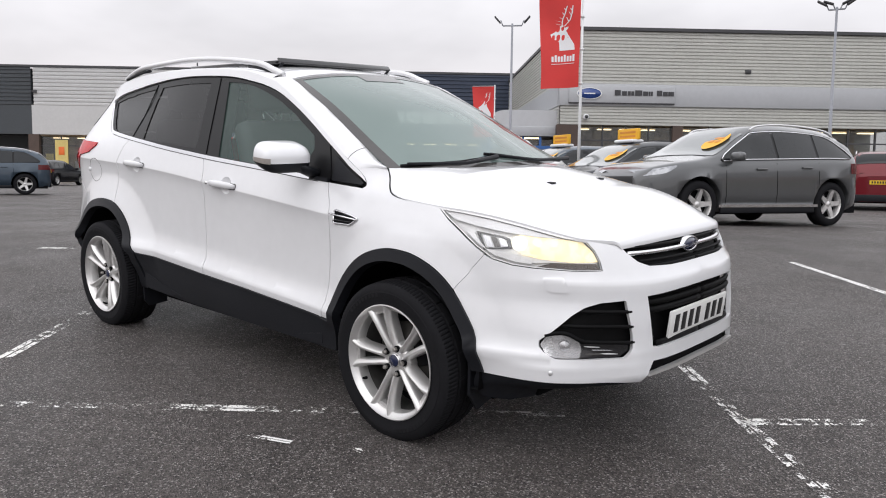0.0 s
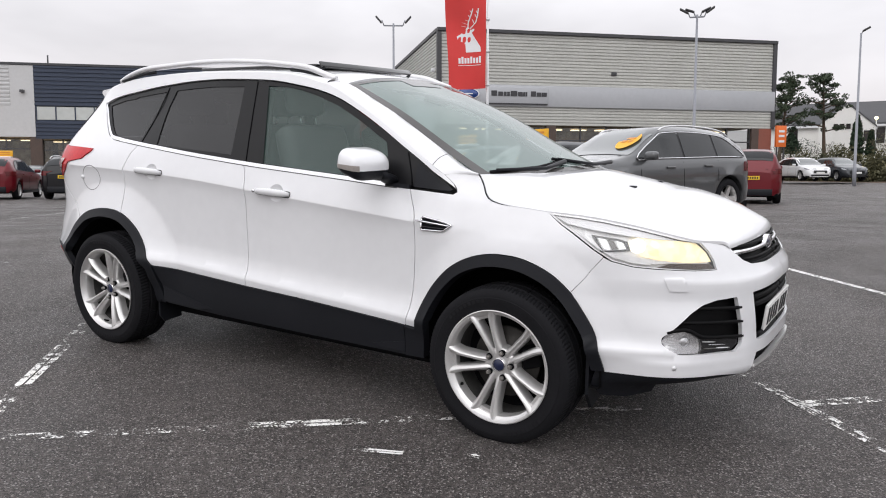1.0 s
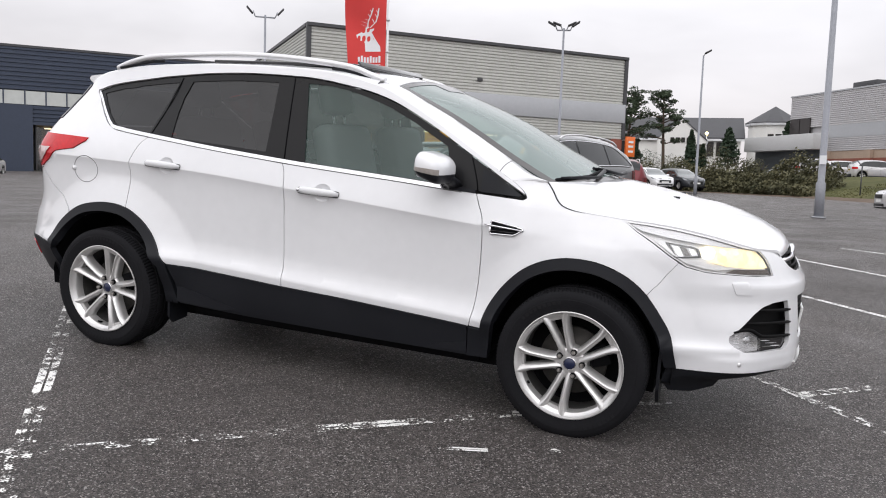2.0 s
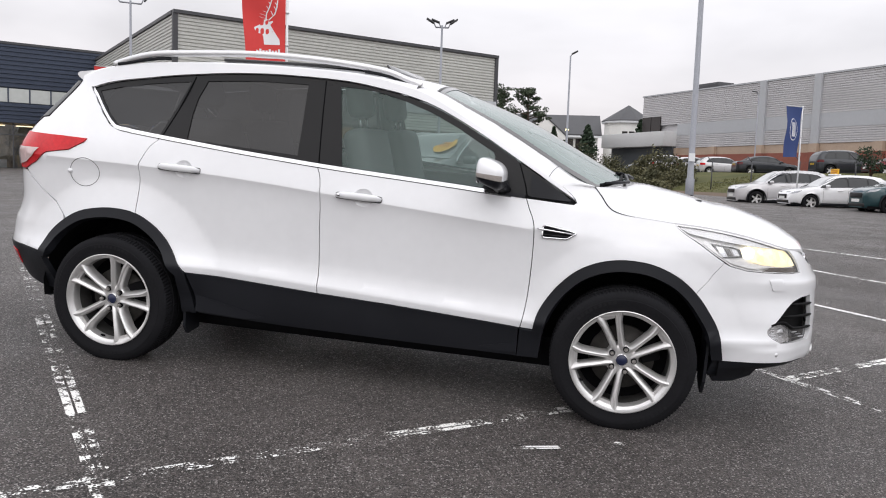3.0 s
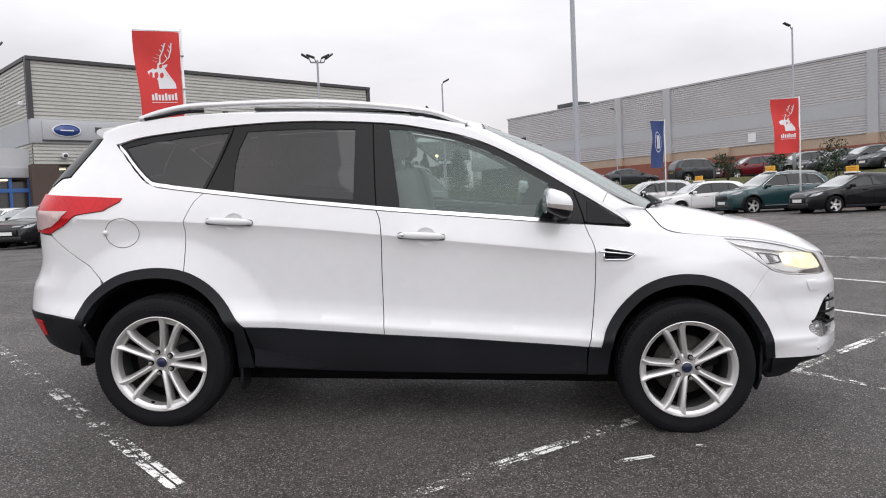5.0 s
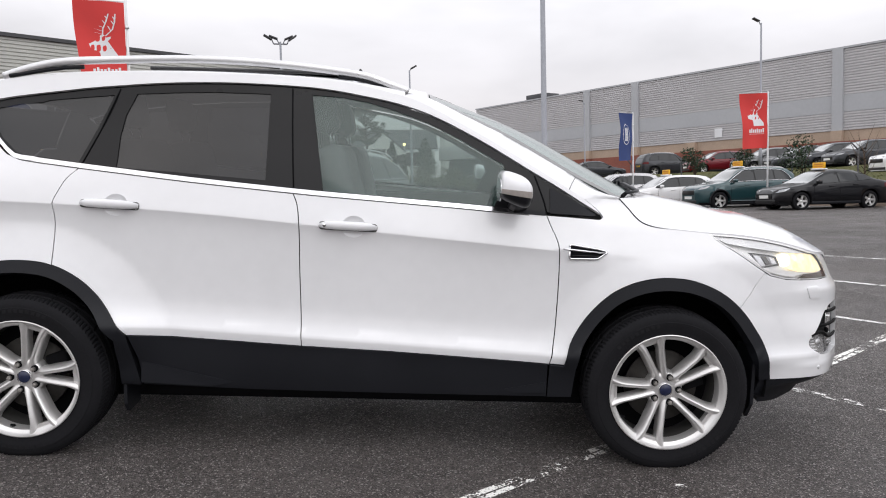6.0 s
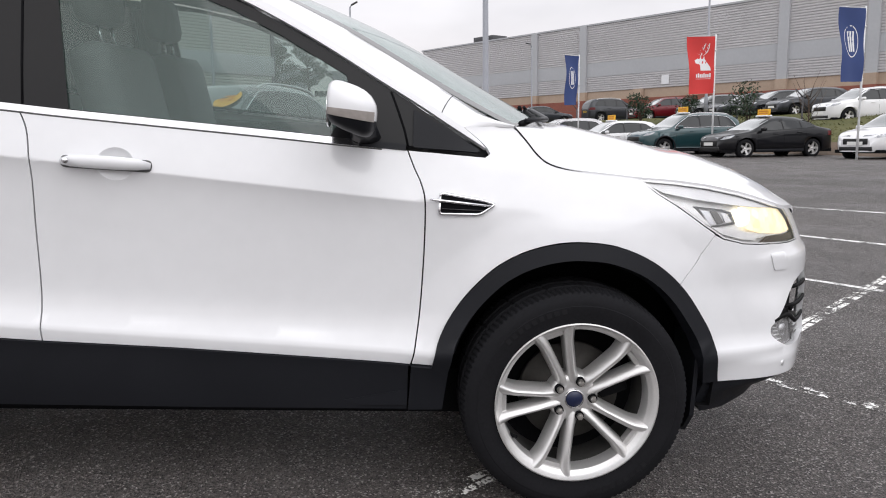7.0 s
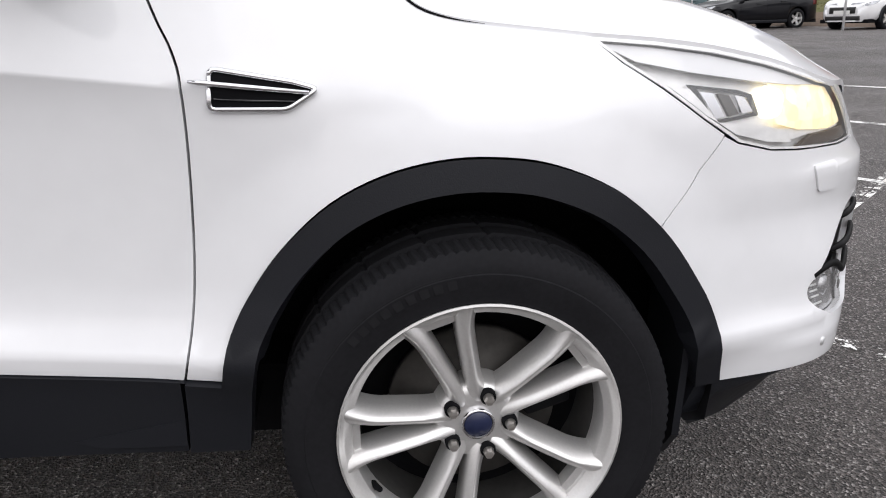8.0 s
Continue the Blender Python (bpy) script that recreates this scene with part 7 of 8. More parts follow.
nose_low = [(1.80, 0.374), (1.95, 0.3725), ("y", 0.66, 0.373), ("y", 0.55, 0.368), ("y", 0.455, 0.358), ("y", 0.410, 0.355), ("y", 0.388, 0.384), ("y", 0.362, 0.434), ("y", 0.3, 0.433), ("m", 1, 0.432)]
for side in (-1, 1):
    bumper = skin_patch("front_bumper", X(*([(1.7635, 0.829), (1.7185, 0.7725), (1.6715, 0.709), (1.6505, 0.6825)] + [p for p in offset_z(arch_f, 0.002) if p[0] > 1.66] + nose_low + [("m", 1, 0.484), ("y", 0.20, 0.484), ("y", 0.325, 0.484), ("y", 0.368, 0.492), ("y", 0.380, 0.60), ("y", 0.390, 0.688), ("y", 0.2, 0.698), ("m", 1, 0.700), ("m", 1, 0.790), ("y", 0.22, 0.790), ("y", 0.345, 0.796), ("y", 0.392, 0.815), ("y", 0.425, 0.85), ("y", 0.442, 0.888), ("y", 0.541, 0.892), ("y", 0.5295, 0.86), ("y", 0.5255, 0.82), ("y", 0.5285, 0.787), ("y", 0.60, 0.785), (1.945, 0.791), (1.872, 0.797), (1.793, 0.815)])),
                        M_WHITE, main_car, side=side, rim=0.020, step=0.026,
                        holes=[rounded(X(("y", 0.700, 0.542), ("y", 0.672, 0.580), ("y", 0.633, 0.624), ("y", 0.596, 0.654), ("y", 0.553, 0.671), ("y", 0.474, 0.678), ("y", 0.464, 0.60), ("y", 0.452, 0.52), ("y", 0.457, 0.485), ("y", 0.485, 0.456), ("y", 0.60, 0.461), ("y", 0.698, 0.466), ("y", 0.713, 0.485), ("y", 0.7155, 0.505), ("y", 0.711, 0.527)), 0.014)])
    skin_patch("intake_backing", X(("y", 0.735, 0.44), ("y", 0.40, 0.43), ("y", 0.42, 0.69), ("y", 0.56, 0.69), ("y", 0.68, 0.61), ("y", 0.735, 0.54)), M_MESH, main_car, side=side, out=-0.045, rim=0)
    for slat in ([(0.455 + 0.026 * k, 0.634 + 0.001 * k) for k in range(7)], [(0.452 + 0.035 * k, 0.577 + 0.0016 * k) for k in range(7)], [(0.446, 0.516), (0.48, 0.517), (0.56, 0.522), (0.615, 0.528), (0.632, 0.538), (0.650, 0.554), (0.664, 0.560), (0.682, 0.557), (0.700, 0.546)]):
        skin_bar("intake_slat", [(s_at_y(y, z), z) for y, z in slat], [0.0045] + [0.0060] * (len(slat) - 2) + [0.0045], M_MESH, bumper, out=-0.003, side=side, flat=1.3)
    # fog lamp in the outer end, a dark finned strip beside it
    fog_loop = rounded(X(("y", 0.713, 0.512), ("y", 0.698, 0.544), ("y", 0.672, 0.553), ("y", 0.650, 0.546), ("y", 0.622, 0.521), ("y", 0.620, 0.500), ("y", 0.632, 0.466), ("y", 0.698, 0.469), ("y", 0.712, 0.485)), 0.008)
    fog = skin_patch("fog_lamp", fog_loop, M_FOG, main_car, side=side, out=-0.020, rim=0.02, step=0.025, label="clear fog lamp with a bright reflector")
    skin_patch("lens", fog_loop, M_LENS, fog, side=side, out=-0.006, rim=0, step=0.03)
    for k in range(5):
        z = 0.490 + 0.011 * k
        skin_bar("lens_ridge", [(s_at_y(y, z), z) for y in (0.706 - 0.002 * k, 0.698 - 0.002 * k, 0.690)], 0.0022, M_RAIL, fog, out=-0.014, side=side, sides=5)
    skin_patch("fog_trim", X(("y", 0.620, 0.518), ("y", 0.463, 0.504), ("y", 0.468, 0.487), ("y", 0.498, 0.463), ("y", 0.630, 0.466), ("y", 0.618, 0.500)), M_GLOSS_BLACK, fog, side=side, out=-0.016, rim=0.012, step=0.03, label="gloss black strip with bright fins")
    for k, (y0, y1, z) in enumerate(((0.612, 0.560, 0.509), (0.588, 0.520, 0.496), (0.612, 0.545, 0.484), (0.565, 0.505, 0.481))):
        skin_bar("fin", [(s_at_y(y0 + (y1 - y0) * i / 4, z - 0.0015 * i), z - 0.0015 * i) for i in range(5)], [0.0012, 0.0026, 0.003, 0.0026, 0.0012], (M_RAIL, M_FOG, M_STEEL, M_RAIL)[k], fog, out=-0.012, side=side, sides=5)
    q = skin_raw(s_at_y(0.662, 0.505), 0.505)
    bulb = Shape()
    bulb.spin([(0.0, 0.012), (0.02, 0.008), (0.027, 0.0), (0.03, -0.02)], M_FOG, 18, m=Matrix.Translation((q.x - 0.019, (q.y + 0.017) * -side, q.z)) @ pose(0, 0, 0, 0, 0, -132 if side < 0 else -48))
    bulb.make("bulb", fog)
    skin_patch("front_skirt", X(*([(1.765, 0.374), (1.775, 0.262), (1.87, 0.257), (1.96, 0.285), ("y", 0.68, 0.318), ("y", 0.58, 0.346), ("y", 0.47, 0.346), ("y", 0.42, 0.348)] + nose_low[:6][::-1])), M_BLACK_PLASTIC, main_car, side=side, out=-0.006, rim=0.03, step=0.05)
    # shallow black sheet; the shade of a deep recess is put into its colour
    skin_patch("lip_opening", X(("m", 1, 0.380), ("y", 0.3, 0.380), ("y", 0.390, 0.376), ("y", 0.405, 0.388), ("y", 0.367, 0.44), ("y", 0.3, 0.44), ("m", 1, 0.44)), M_VOID, main_car, side=side, out=-0.028, rim=0, step=0.05)
    skin_patch("skid_strip", X(("m", 1, 0.384), ("y", 0.3, 0.382), ("y", 0.388, 0.377), ("y", 0.384, 0.386), ("y", 0.3, 0.395), ("m", 1, 0.398)), M_SILVER, main_car, side=side, out=0.006, rim=0.02, label="silver skid strip")
    washer = skin_patch("lamp_washer_cover", rounded(X(("y", 0.678, 0.759), ("y", 0.634, 0.761), ("y", 0.629, 0.706), ("y", 0.671, 0.707)), 0.014), M_WHITE, main_car, side=side, out=0.004, rim=0.006, step=0.02)
    dot = Shape()
    q = skin_raw(s_at_y(0.709, 0.411), 0.411)
    dot.spin([(0.0, 0.002), (0.009, 0.0015), (0.011, -0.006)], M_RAIL, 14, m=Matrix.Translation((q.x, -q.y * side, q.z)) @ pose(0, 0, 0, 0, 0, -140 if side < 0 else -40))
    dot.make("parking_sensor", bumper)

    # headlamp: dark housing, reflector, projector, lit corner, clear lens
    head = skin_patch("headlamp", X(*HEAD), M_BEZEL, main_car, side=side, out=-0.030, rim=-0.026, step=0.03, label="clear headlamp, lit warm yellow at its inner end")
    skin_patch("edge_trim", X(*HEAD), M_BEZEL, head, side=side, out=-0.003, rim=0.003, step=0.03,
               holes=[X((1.533, 0.984), (1.634, 0.978), (1.746, 0.966), (1.863, 0.945), (1.953, 0.923), (2.019, 0.905), ("y", 0.5455, 0.8945), ("y", 0.5328, 0.86), ("y", 0.5288, 0.82), ("y", 0.532, 0.7915), ("y", 0.60, 0.790), (1.947, 0.798), (1.876, 0.804), (1.80, 0.822), (1.73, 0.862), (1.65, 0.914), (1.582, 0.951))])
    skin_patch("upper_brow", X((1.535, 0.983), (1.634, 0.977), (1.746, 0.965), (1.863, 0.944), (1.953, 0.922), (2.015, 0.904), (1.93, 0.910), (1.834, 0.921), (1.703, 0.938), (1.600, 0.955)), M_WHITE, head, side=side, out=-0.012, rim=0.006, step=0.03, rim_material=M_GLOSS_BLACK)
    skin_patch("lower_shelf", X((1.735, 0.866), (1.80, 0.830), (1.876, 0.812), (1.94, 0.806), (1.93, 0.826), (1.86, 0.842), (1.76, 0.853), (1.70, 0.912), (1.66, 0.916)), M_BEZEL, head, side=side, out=-0.014, rim=0.008, step=0.03)
    skin_patch("dark_bezel", X((1.700, 0.922), (1.81, 0.910), (1.845, 0.900), (1.862, 0.862), (1.75, 0.848)), M_GLOSS_BLACK, head, side=side, out=-0.024, rim=0, step=0.03,
               holes=[X((1.722, 0.914), (1.805, 0.903), (1.832, 0.895), (1.845, 0.868), (1.758, 0.857))])
    for k in range(3):
        skin_patch("reflector", X((1.730 + 0.036 * k, 0.910 - 0.005 * k), (1.760 + 0.032 * k, 0.906 - 0.005 * k), (1.785 + 0.030 * k, 0.864 + 0.003 * k), (1.765 + 0.027 * k, 0.861 + 0.003 * k)), M_CHROME if k != 1 else M_STEEL, head, side=side, out=-0.028 + 0.003 * k, rim=0.008, step=0.02)
    skin_patch("lit_reflector", X((1.876, 0.918), (1.95, 0.914), (2.01, 0.906), ("y", 0.549, 0.8945), ("y", 0.5335, 0.86), ("y", 0.5295, 0.822), ("y", 0.60, 0.818), (1.96, 0.827), (1.90, 0.842), (1.872, 0.872)), M_LAMP_GLOW, head, side=side, out=-0.015, rim=0, step=0.03)
    q = skin_raw(s_at_x(1.90, 0.875), 0.875)
    lamp = Shape()
    lamp.spin([(0.0, 0.006), (0.015, 0.005), (0.022, 0.001), (0.026, -0.006), (0.028, -0.012), (0.03, -0.03)], M_DRL, 22, m=Matrix.Translation((q.x - 0.010, (q.y + 0.004) * -side, q.z)) @ pose(0, 0, 0, 0, 0, -128 if side < 0 else -52))
    lamp.make("projector", head)
    skin_patch("daylight_strip", X((1.885, 0.818), (1.95, 0.811), (2.0, 0.816), ("y", 0.57, 0.816), ("y", 0.540, 0.816), ("y", 0.540, 0.826), ("y", 0.60, 0.826), (1.96, 0.829), (1.89, 0.834)), M_BEZEL, head, side=side, out=-0.018, rim=0.006, step=0.03)
    skin_patch("indicator", X((1.955, 0.797), (2.0, 0.814), ("y", 0.60, 0.815), ("y", 0.537, 0.814), ("y", 0.535, 0.795), ("y", 0.60, 0.793)), M_AMBER, head, side=side, out=-0.010, rim=0.01, step=0.02)
    skin_patch("lens", X(*HEAD), M_LENS, head, side=side, out=-0.002, rim=0, step=0.035)

    # tail
    TAIL_LAMP = [(-1.551, 1.170), (-1.564, 1.152), (-1.646, 1.106), (-1.792, 1.083), (-1.866, 1.028), (-1.955, 0.983), ("t", 0.50, 0.985), ("t", 0.49, 1.08), ("t", 0.50, 1.180), (-1.867, 1.178), (-1.70, 1.175)]
    tail_lamp = skin_patch("tail_lamp", X(*TAIL_LAMP), M_RED_LENS, main_car, side=side, out=0.008, rim=0.02, step=0.035, label="glossy red tail lamp with a pale lower lens")
    skin_patch("pale_lens", X((-1.835, 1.100), (-1.878, 1.062), (-1.935, 1.022), (-2.01, 1.000), ("t", 0.55, 0.998), ("t", 0.54, 1.095), (-1.96, 1.098)), M_PALE_LENS, tail_lamp, side=side, out=0.013, rim=0.0, step=0.03)
    skin_patch("rear_bumper", X(*([(-1.957, 0.971), (-1.852, 0.896), (-1.726, 0.817), (-1.663, 0.757), (-1.655, 0.728)] + [p for p in offset_z(arch_r, 0.003) if p[0] < -1.66][::-1] + [(-1.795, 0.553), (-1.95, 0.562), ("t", 0.5, 0.570), ("m", -1, 0.572), ("m", -1, 0.90), ("t", 0.52, 0.93), ("t", 0.50, 0.980)])), M_WHITE, main_car, side=side)
    valance = skin_patch("rear_valance", X((-1.768, 0.551), (-1.738, 0.45), (-1.722, 0.335), (-1.85, 0.345), (-1.98, 0.37), ("t", 0.5, 0.385), ("m", -1, 0.39), ("m", -1, 0.568), ("t", 0.5, 0.566), (-1.95, 0.558)), M_BLACK_PLASTIC, main_car, side=side, out=0.005, rim=0.03, step=0.05)
    skin_patch("reflector", rounded(X((-2.075, 0.528), (-2.012, 0.520), (-2.004, 0.440), (-2.046, 0.434)), 0.012), M_RED_LENS, valance, side=side, out=0.010, rim=0.006, step=0.03)
    skin_patch("tailgate", X(("t", 0.497, 0.982), ("t", 0.515, 0.934), ("m", -1, 0.905), ("m", -1, 1.230), ("t", 0.40, 1.230), ("t", 0.497, 1.215), ("t", 0.487, 1.08)), M_WHITE, main_car, side=side)
    skin_patch("rear_glass", X((-1.876, 1.277), (-1.938, 1.269), (-1.999, 1.224), ("t", 0.4, 1.236), ("m", -1, 1.236), ("m", -1, 1.480), (-1.742, 1.480), (-1.782, 1.42), (-1.829, 1.352)), M_PILLAR, main_car, side=side, out=0.004, rim=0.01, step=0.05)

    # bits of the flank
    skin_bar("bonnet_gap", X(*[p for p in HOOD_LINE if p[0] < 1.36]), [0.0021 * (1 - 0.9 * ease(1.24, 1.36, p[0])) for p in HOOD_LINE if p[0] < 1.36], M_VOID, main_car, out=0.0005, side=side, sides=5)
    skin_bar("pillar_gap", X((-0.243, 1.142), (-0.252, 1.25), (-0.262, 1.40), (-0.270, 1.562)), 0.0035, M_VOID, main_car, out=-0.0115, side=side, sides=6)
    skin_bar("pillar_gap", X((-1.128, 1.222), (-1.075, 1.36), (-1.010, 1.542)), 0.0030, M_VOID, main_car, out=-0.0115, side=side, sides=6)
    skin_patch("sail_panel", rounded(X((0.838, 1.062), (1.030, 1.054), (1.036, 1.062), (0.838, 1.170)), 0.005), M_BLACK_PLASTIC, main_car, side=side, out=-0.006, rim=0.008, step=0.04)
    skin_bar("pillar_gap", X((0.824, 1.066), (0.813, 1.11), (0.795, 1.160), (0.772, 1.218)), 0.0035, M_VOID, main_car, out=-0.0115, side=side, sides=6)
    skin_bar("belt_shadow", [p for p in X(*[q for q in offset_z(BELT, -0.0025) if -1.38 < q[0] < 0.80])], 0.0022, M_SEAM, main_car, out=0.0, side=side, sides=5)
    vent_loop = rounded(X((0.919, 0.934), (1.040, 0.9165), (1.079, 0.9065), (1.034, 0.8775), (0.917, 0.8765)), 0.010, sharp=(1,))
    vent = skin_patch("wing_vent", vent_loop, M_VOID, main_car, side=side, out=0.004, rim=0.006, step=0.014, label="chrome-edged black side vent")
    skin_bar("vent_frame", vent_loop + vent_loop[:1], 0.0046, M_CHROME, vent, out=0.005, side=side, sides=8)
    skin_bar("vent_bar", X((0.888, 0.9145), (0.904, 0.9135), (0.97, 0.9085), (1.066, 0.9010)), [0.0022, 0.0044, 0.0046, 0.0036], M_CHROME, vent, out=0.009, side=side)
    skin_bar("vent_slat", X((0.925, 0.8925), (0.98, 0.8905), (1.050, 0.8895)), 0.0016, M_GLOSS_BLACK, vent, out=0.006, side=side, sides=6)
    for nm, x0, z0, host in (("door_handle", -0.008, 0.987, DOORS[side][0]), ("door_handle", -0.990, 1.054, DOORS[side][1])):
        cup = Shape()
        cup.grid([[Vector((q.x, q.y * -side, q.z)) for q in (skin_raw(x0 + 0.022 + 0.0515 * g * math.cos(a), z0 + 0.0455 * g * math.sin(a)) - skin_normal(x0 + 0.022 + 0.0515 * g * math.cos(a), z0 + 0.0455 * g * math.sin(a)) * d for a in [2 * math.pi * i / 28 for i in range(29)])] for g, d in ((1.0, 0.0), (0.97, 0.001), (0.85, 0.006), (0.6, 0.011), (0.3, 0.0135), (0.02, 0.014))], M_WHITE, flip=side < 0)
        cup.make("handle_recess", host)
        pts = []
        for i in range(9):
            k = -1 + i / 4
            p = skin_raw(x0 + 0.118 * k, z0 - 0.004 * k) + skin_normal(x0 + 0.118 * k, z0) * (0.019 if abs(k) < 0.8 else 0.016 if abs(k) < 0.9 else 0.004)
            pts.append(Vector((p.x, p.y * -side, p.z)))
        skin_patch("handle_gap", rounded([(x0 - 0.122, z0 - 0.0125), (x0 + 0.122, z0 - 0.0205), (x0 + 0.122, z0 + 0.0125), (x0 - 0.122, z0 + 0.0205)], 0.014), M_SEAM, host, side=side, out=0.0012, rim=0, step=0.03)
        h = Shape()
        h.tube(pts, [0.006, 0.0105, 0.0115, 0.012, 0.012, 0.012, 0.0115, 0.0105, 0.006], M_WHITE, sides=14, flat=1.55)
        h.make(nm, host)
        lock = skin_raw(x0 - 0.095, z0) + skin_normal(x0 - 0.095, z0) * 0.042
        if z0 < 1.0 and side < 0:
            h2 = Shape()
            h2.spin([(0.0, 0.003), (0.008, 0.002), (0.009, -0.003)], M_CHROME, 14, m=Matrix.Translation((lock.x, lock.y, lock.z)) @ pose(0, 0, 0, 0, 0, 180))
            h2.make("lock", main_car)
    if side < 0:
        ring = skin_patch("fuel_flap", X(*[(-1.547 + 0.0905 * math.cos(a), 0.994 + 0.077 * math.sin(a)) for a in [2 * math.pi * i / 40 for i in range(40)]]), M_SEAM, main_car, side=side, out=0.0008, rim=0, step=0.02,
                          holes=[X(*[(-1.547 + 0.087 * math.cos(a), 0.994 + 0.0735 * math.sin(a)) for a in [2 * math.pi * i / 40 for i in range(40)]])], label="round fuel flap outline")
        p = skin_raw(s_at_x(-1.635, 0.995), 0.995) + skin_normal(s_at_x(-1.635, 0.995), 0.995) * 0.004
        kn = Shape()
        kn.spin([(0.0, 0.008), (0.012, 0.004), (0.014, -0.004)], M_WHITE, 14, m=Matrix.Translation(p) @ pose(0, 0, 0, 0, 0, 180))
        kn.make("flap_knob", ring)

    # A pillar from the side's edge to the screen
    pill = [((0.20, 1.541), (0.30, -0.552, 1.544)), ((0.312, 1.500), (0.36, -0.556, 1.520)), ((0.454, 1.428), (0.47, -0.572, 1.468)), ((0.596, 1.353), (0.62, -0.592, 1.398)), ((0.735, 1.271), (0.76, -0.610, 1.322)), ((0.876, 1.188), (0.91, -0.630, 1.238)), ((0.985, 1.122), (1.03, -0.645, 1.172)), ((1.02, 1.126), (1.06, -0.652, 1.156)), ((1.08, 1.126), (1.10, -0.660, 1.140)), ((1.14, 1.123), (1.146, -0.670, 1.126))]
    rows = []
    for (x, z), e in pill:
        a, e = skin_raw(x, z), Vector(e)
        b = (a + e) / 2 + Vector((0, -0.016, 0.016))
        r = [a * (1 - k) ** 2 + 2 * k * (1 - k) * b + e * k * k for k in (0, 0.25, 0.5, 0.75, 1)]
        r.append(e + Vector((0, 0.01, -0.02)))
        rows.append([Vector((p.x, p.y * -side, p.z)) for p in r])
    ap = Shape()
    ap.grid(rows, M_WHITE, flip=side > 0)
    pillar_ob = ap.make("a_pillar", main_car)
    joint = Shape()
    joint.tube([p.lerp(q, 0.4) for p, q in zip(rows[5][:5], rows[6][:5])], 0.0017, M_SEAM, sides=5)
    joint.make("wing_joint", pillar_ob)
    cant = []
    for x, z in [p for p in ROOF_EDGE if p[0] < 0.22]:
        a = skin_raw(s_at_x(x, z), z)
        e = Vector((min(x, 0.30), -curve([(-1.79, 0.488), (-1.6, 0.516), (-1.2, 0.556), (-0.7, 0.578), (-0.2, 0.575), (0.1, 0.565), (0.305, 0.552)], x), curve([(-1.79, 1.507), (-1.6, 1.558), (-1.2, 1.605), (-0.7, 1.620), (-0.2, 1.609), (0.1, 1.582), (0.305, 1.544)], x)))
        b = (a + e) / 2 + Vector((0, -0.006, 0.010))
        cant.append([Vector((p.x, p.y * -side, p.z)) for p in (a * (1 - k) ** 2 + 2 * k * (1 - k) * b + e * k * k for k in (0, 0.33, 0.67, 1))])
    cr = Shape()
    cr.grid(cant, M_WHITE, flip=side > 0)
    cr.make("cant_rail", main_car)
    rail = [(-1.53, -0.535, 1.583), (-1.42, -0.545, 1.618), (-1.28, -0.55, 1.648), (-1.1, -0.552, 1.661), (-0.7, -0.555, 1.676), (-0.35, -0.553, 1.666), (0.0, -0.55, 1.632), (0.14, -0.548, 1.592), (0.225, -0.548, 1.564)]
    rl = Shape()
    rl.tube([Vector((x, y * -side, z)) for x, y, z in smooth_loop(rail, 5)], 0.017, M_RAIL, sides=10, flat=1.0)
    rail_ob = rl.make("roof_rail", main_car, label="satin silver roof rail")
    for x0, x1, z0 in ((-1.5, -1.18, 1.60), (-0.08, 0.19, 1.575)):
        ft = Shape()
        ft.tube([Vector((x0 + (x1 - x0) * k / 4, -0.55 * -side, curve([(-1.5, 1.585), (-1.18, 1.630), (-0.08, 1.618), (0.19, 1.572)], x0 + (x1 - x0) * k / 4))) for k in range(5)], 0.009, M_BLACK_PLASTIC, sides=8)
        ft.make("rail_foot", rail_ob)

# upper grille with two chrome bars and the oval badge
grille = skin_patch("upper_grille", X(("m", 1, 0.785), ("y", 0.345, 0.790), ("y", 0.42, 0.84), ("y", 0.452, 0.89), ("m", 1, 0.89)), M_MESH, main_car, out=-0.035, rim=0)
skin_patch("grille_half", X(("m", 1, 0.785), ("y", 0.345, 0.790), ("y", 0.42, 0.84), ("y", 0.452, 0.89), ("m", 1, 0.89)), M_MESH, grille, out=-0.035, rim=0, side=1)
for side in (-1, 1):
    for z, w, r in ((0.848, 0.415, 0.0105), (0.870, 0.43, 0.006), (0.818, 0.375, 0.006), (0.798, 0.345, 0.006)):
        skin_bar("grille_bar", [(s_at_y(w * (1 - k / 10) if k < 10 else 0.002, z), z) for k in range(11)], r, M_CHROME if r > 0.01 else M_MESH, grille, out=-0.012, side=side)
    for z, w in ((0.66, 0.385), (0.63, 0.375), (0.495, 0.33)):
        skin_bar("lower_slat", [(s_at_y(w * (1 - k / 10) if k < 10 else 0.002, z), z) for k in range(11)], 0.010, M_MESH, grille, out=-0.02, side=side, flat=1.3)
    skin_patch("lower_grille_backing", X(("m", 1, 0.47), ("y", 0.37, 0.47), ("y", 0.42, 0.70), ("m", 1, 0.71)), M_MESH, main_car, out=-0.055, rim=0, side=side)
badge = Shape()
badge.spin([(0.0, 0.014), (0.05, 0.012), (0.058, 0.004), (0.06, -0.01)], M_BLUE_BADGE, 28, m=pose(2.238, 0.0, 0.846, 0, 0, -90) @ Matrix.Diagonal((1.05, 1, 0.46, 1)))
badge.spin([(0.056, 0.008), (0.062, 0.013), (0.068, 0.006), (0.068, -0.01)], M_CHROME, 28, m=pose(2.238, 0.0, 0.846, 0, 0, -90) @ Matrix.Diagonal((1.05, 1, 0.46, 1)))
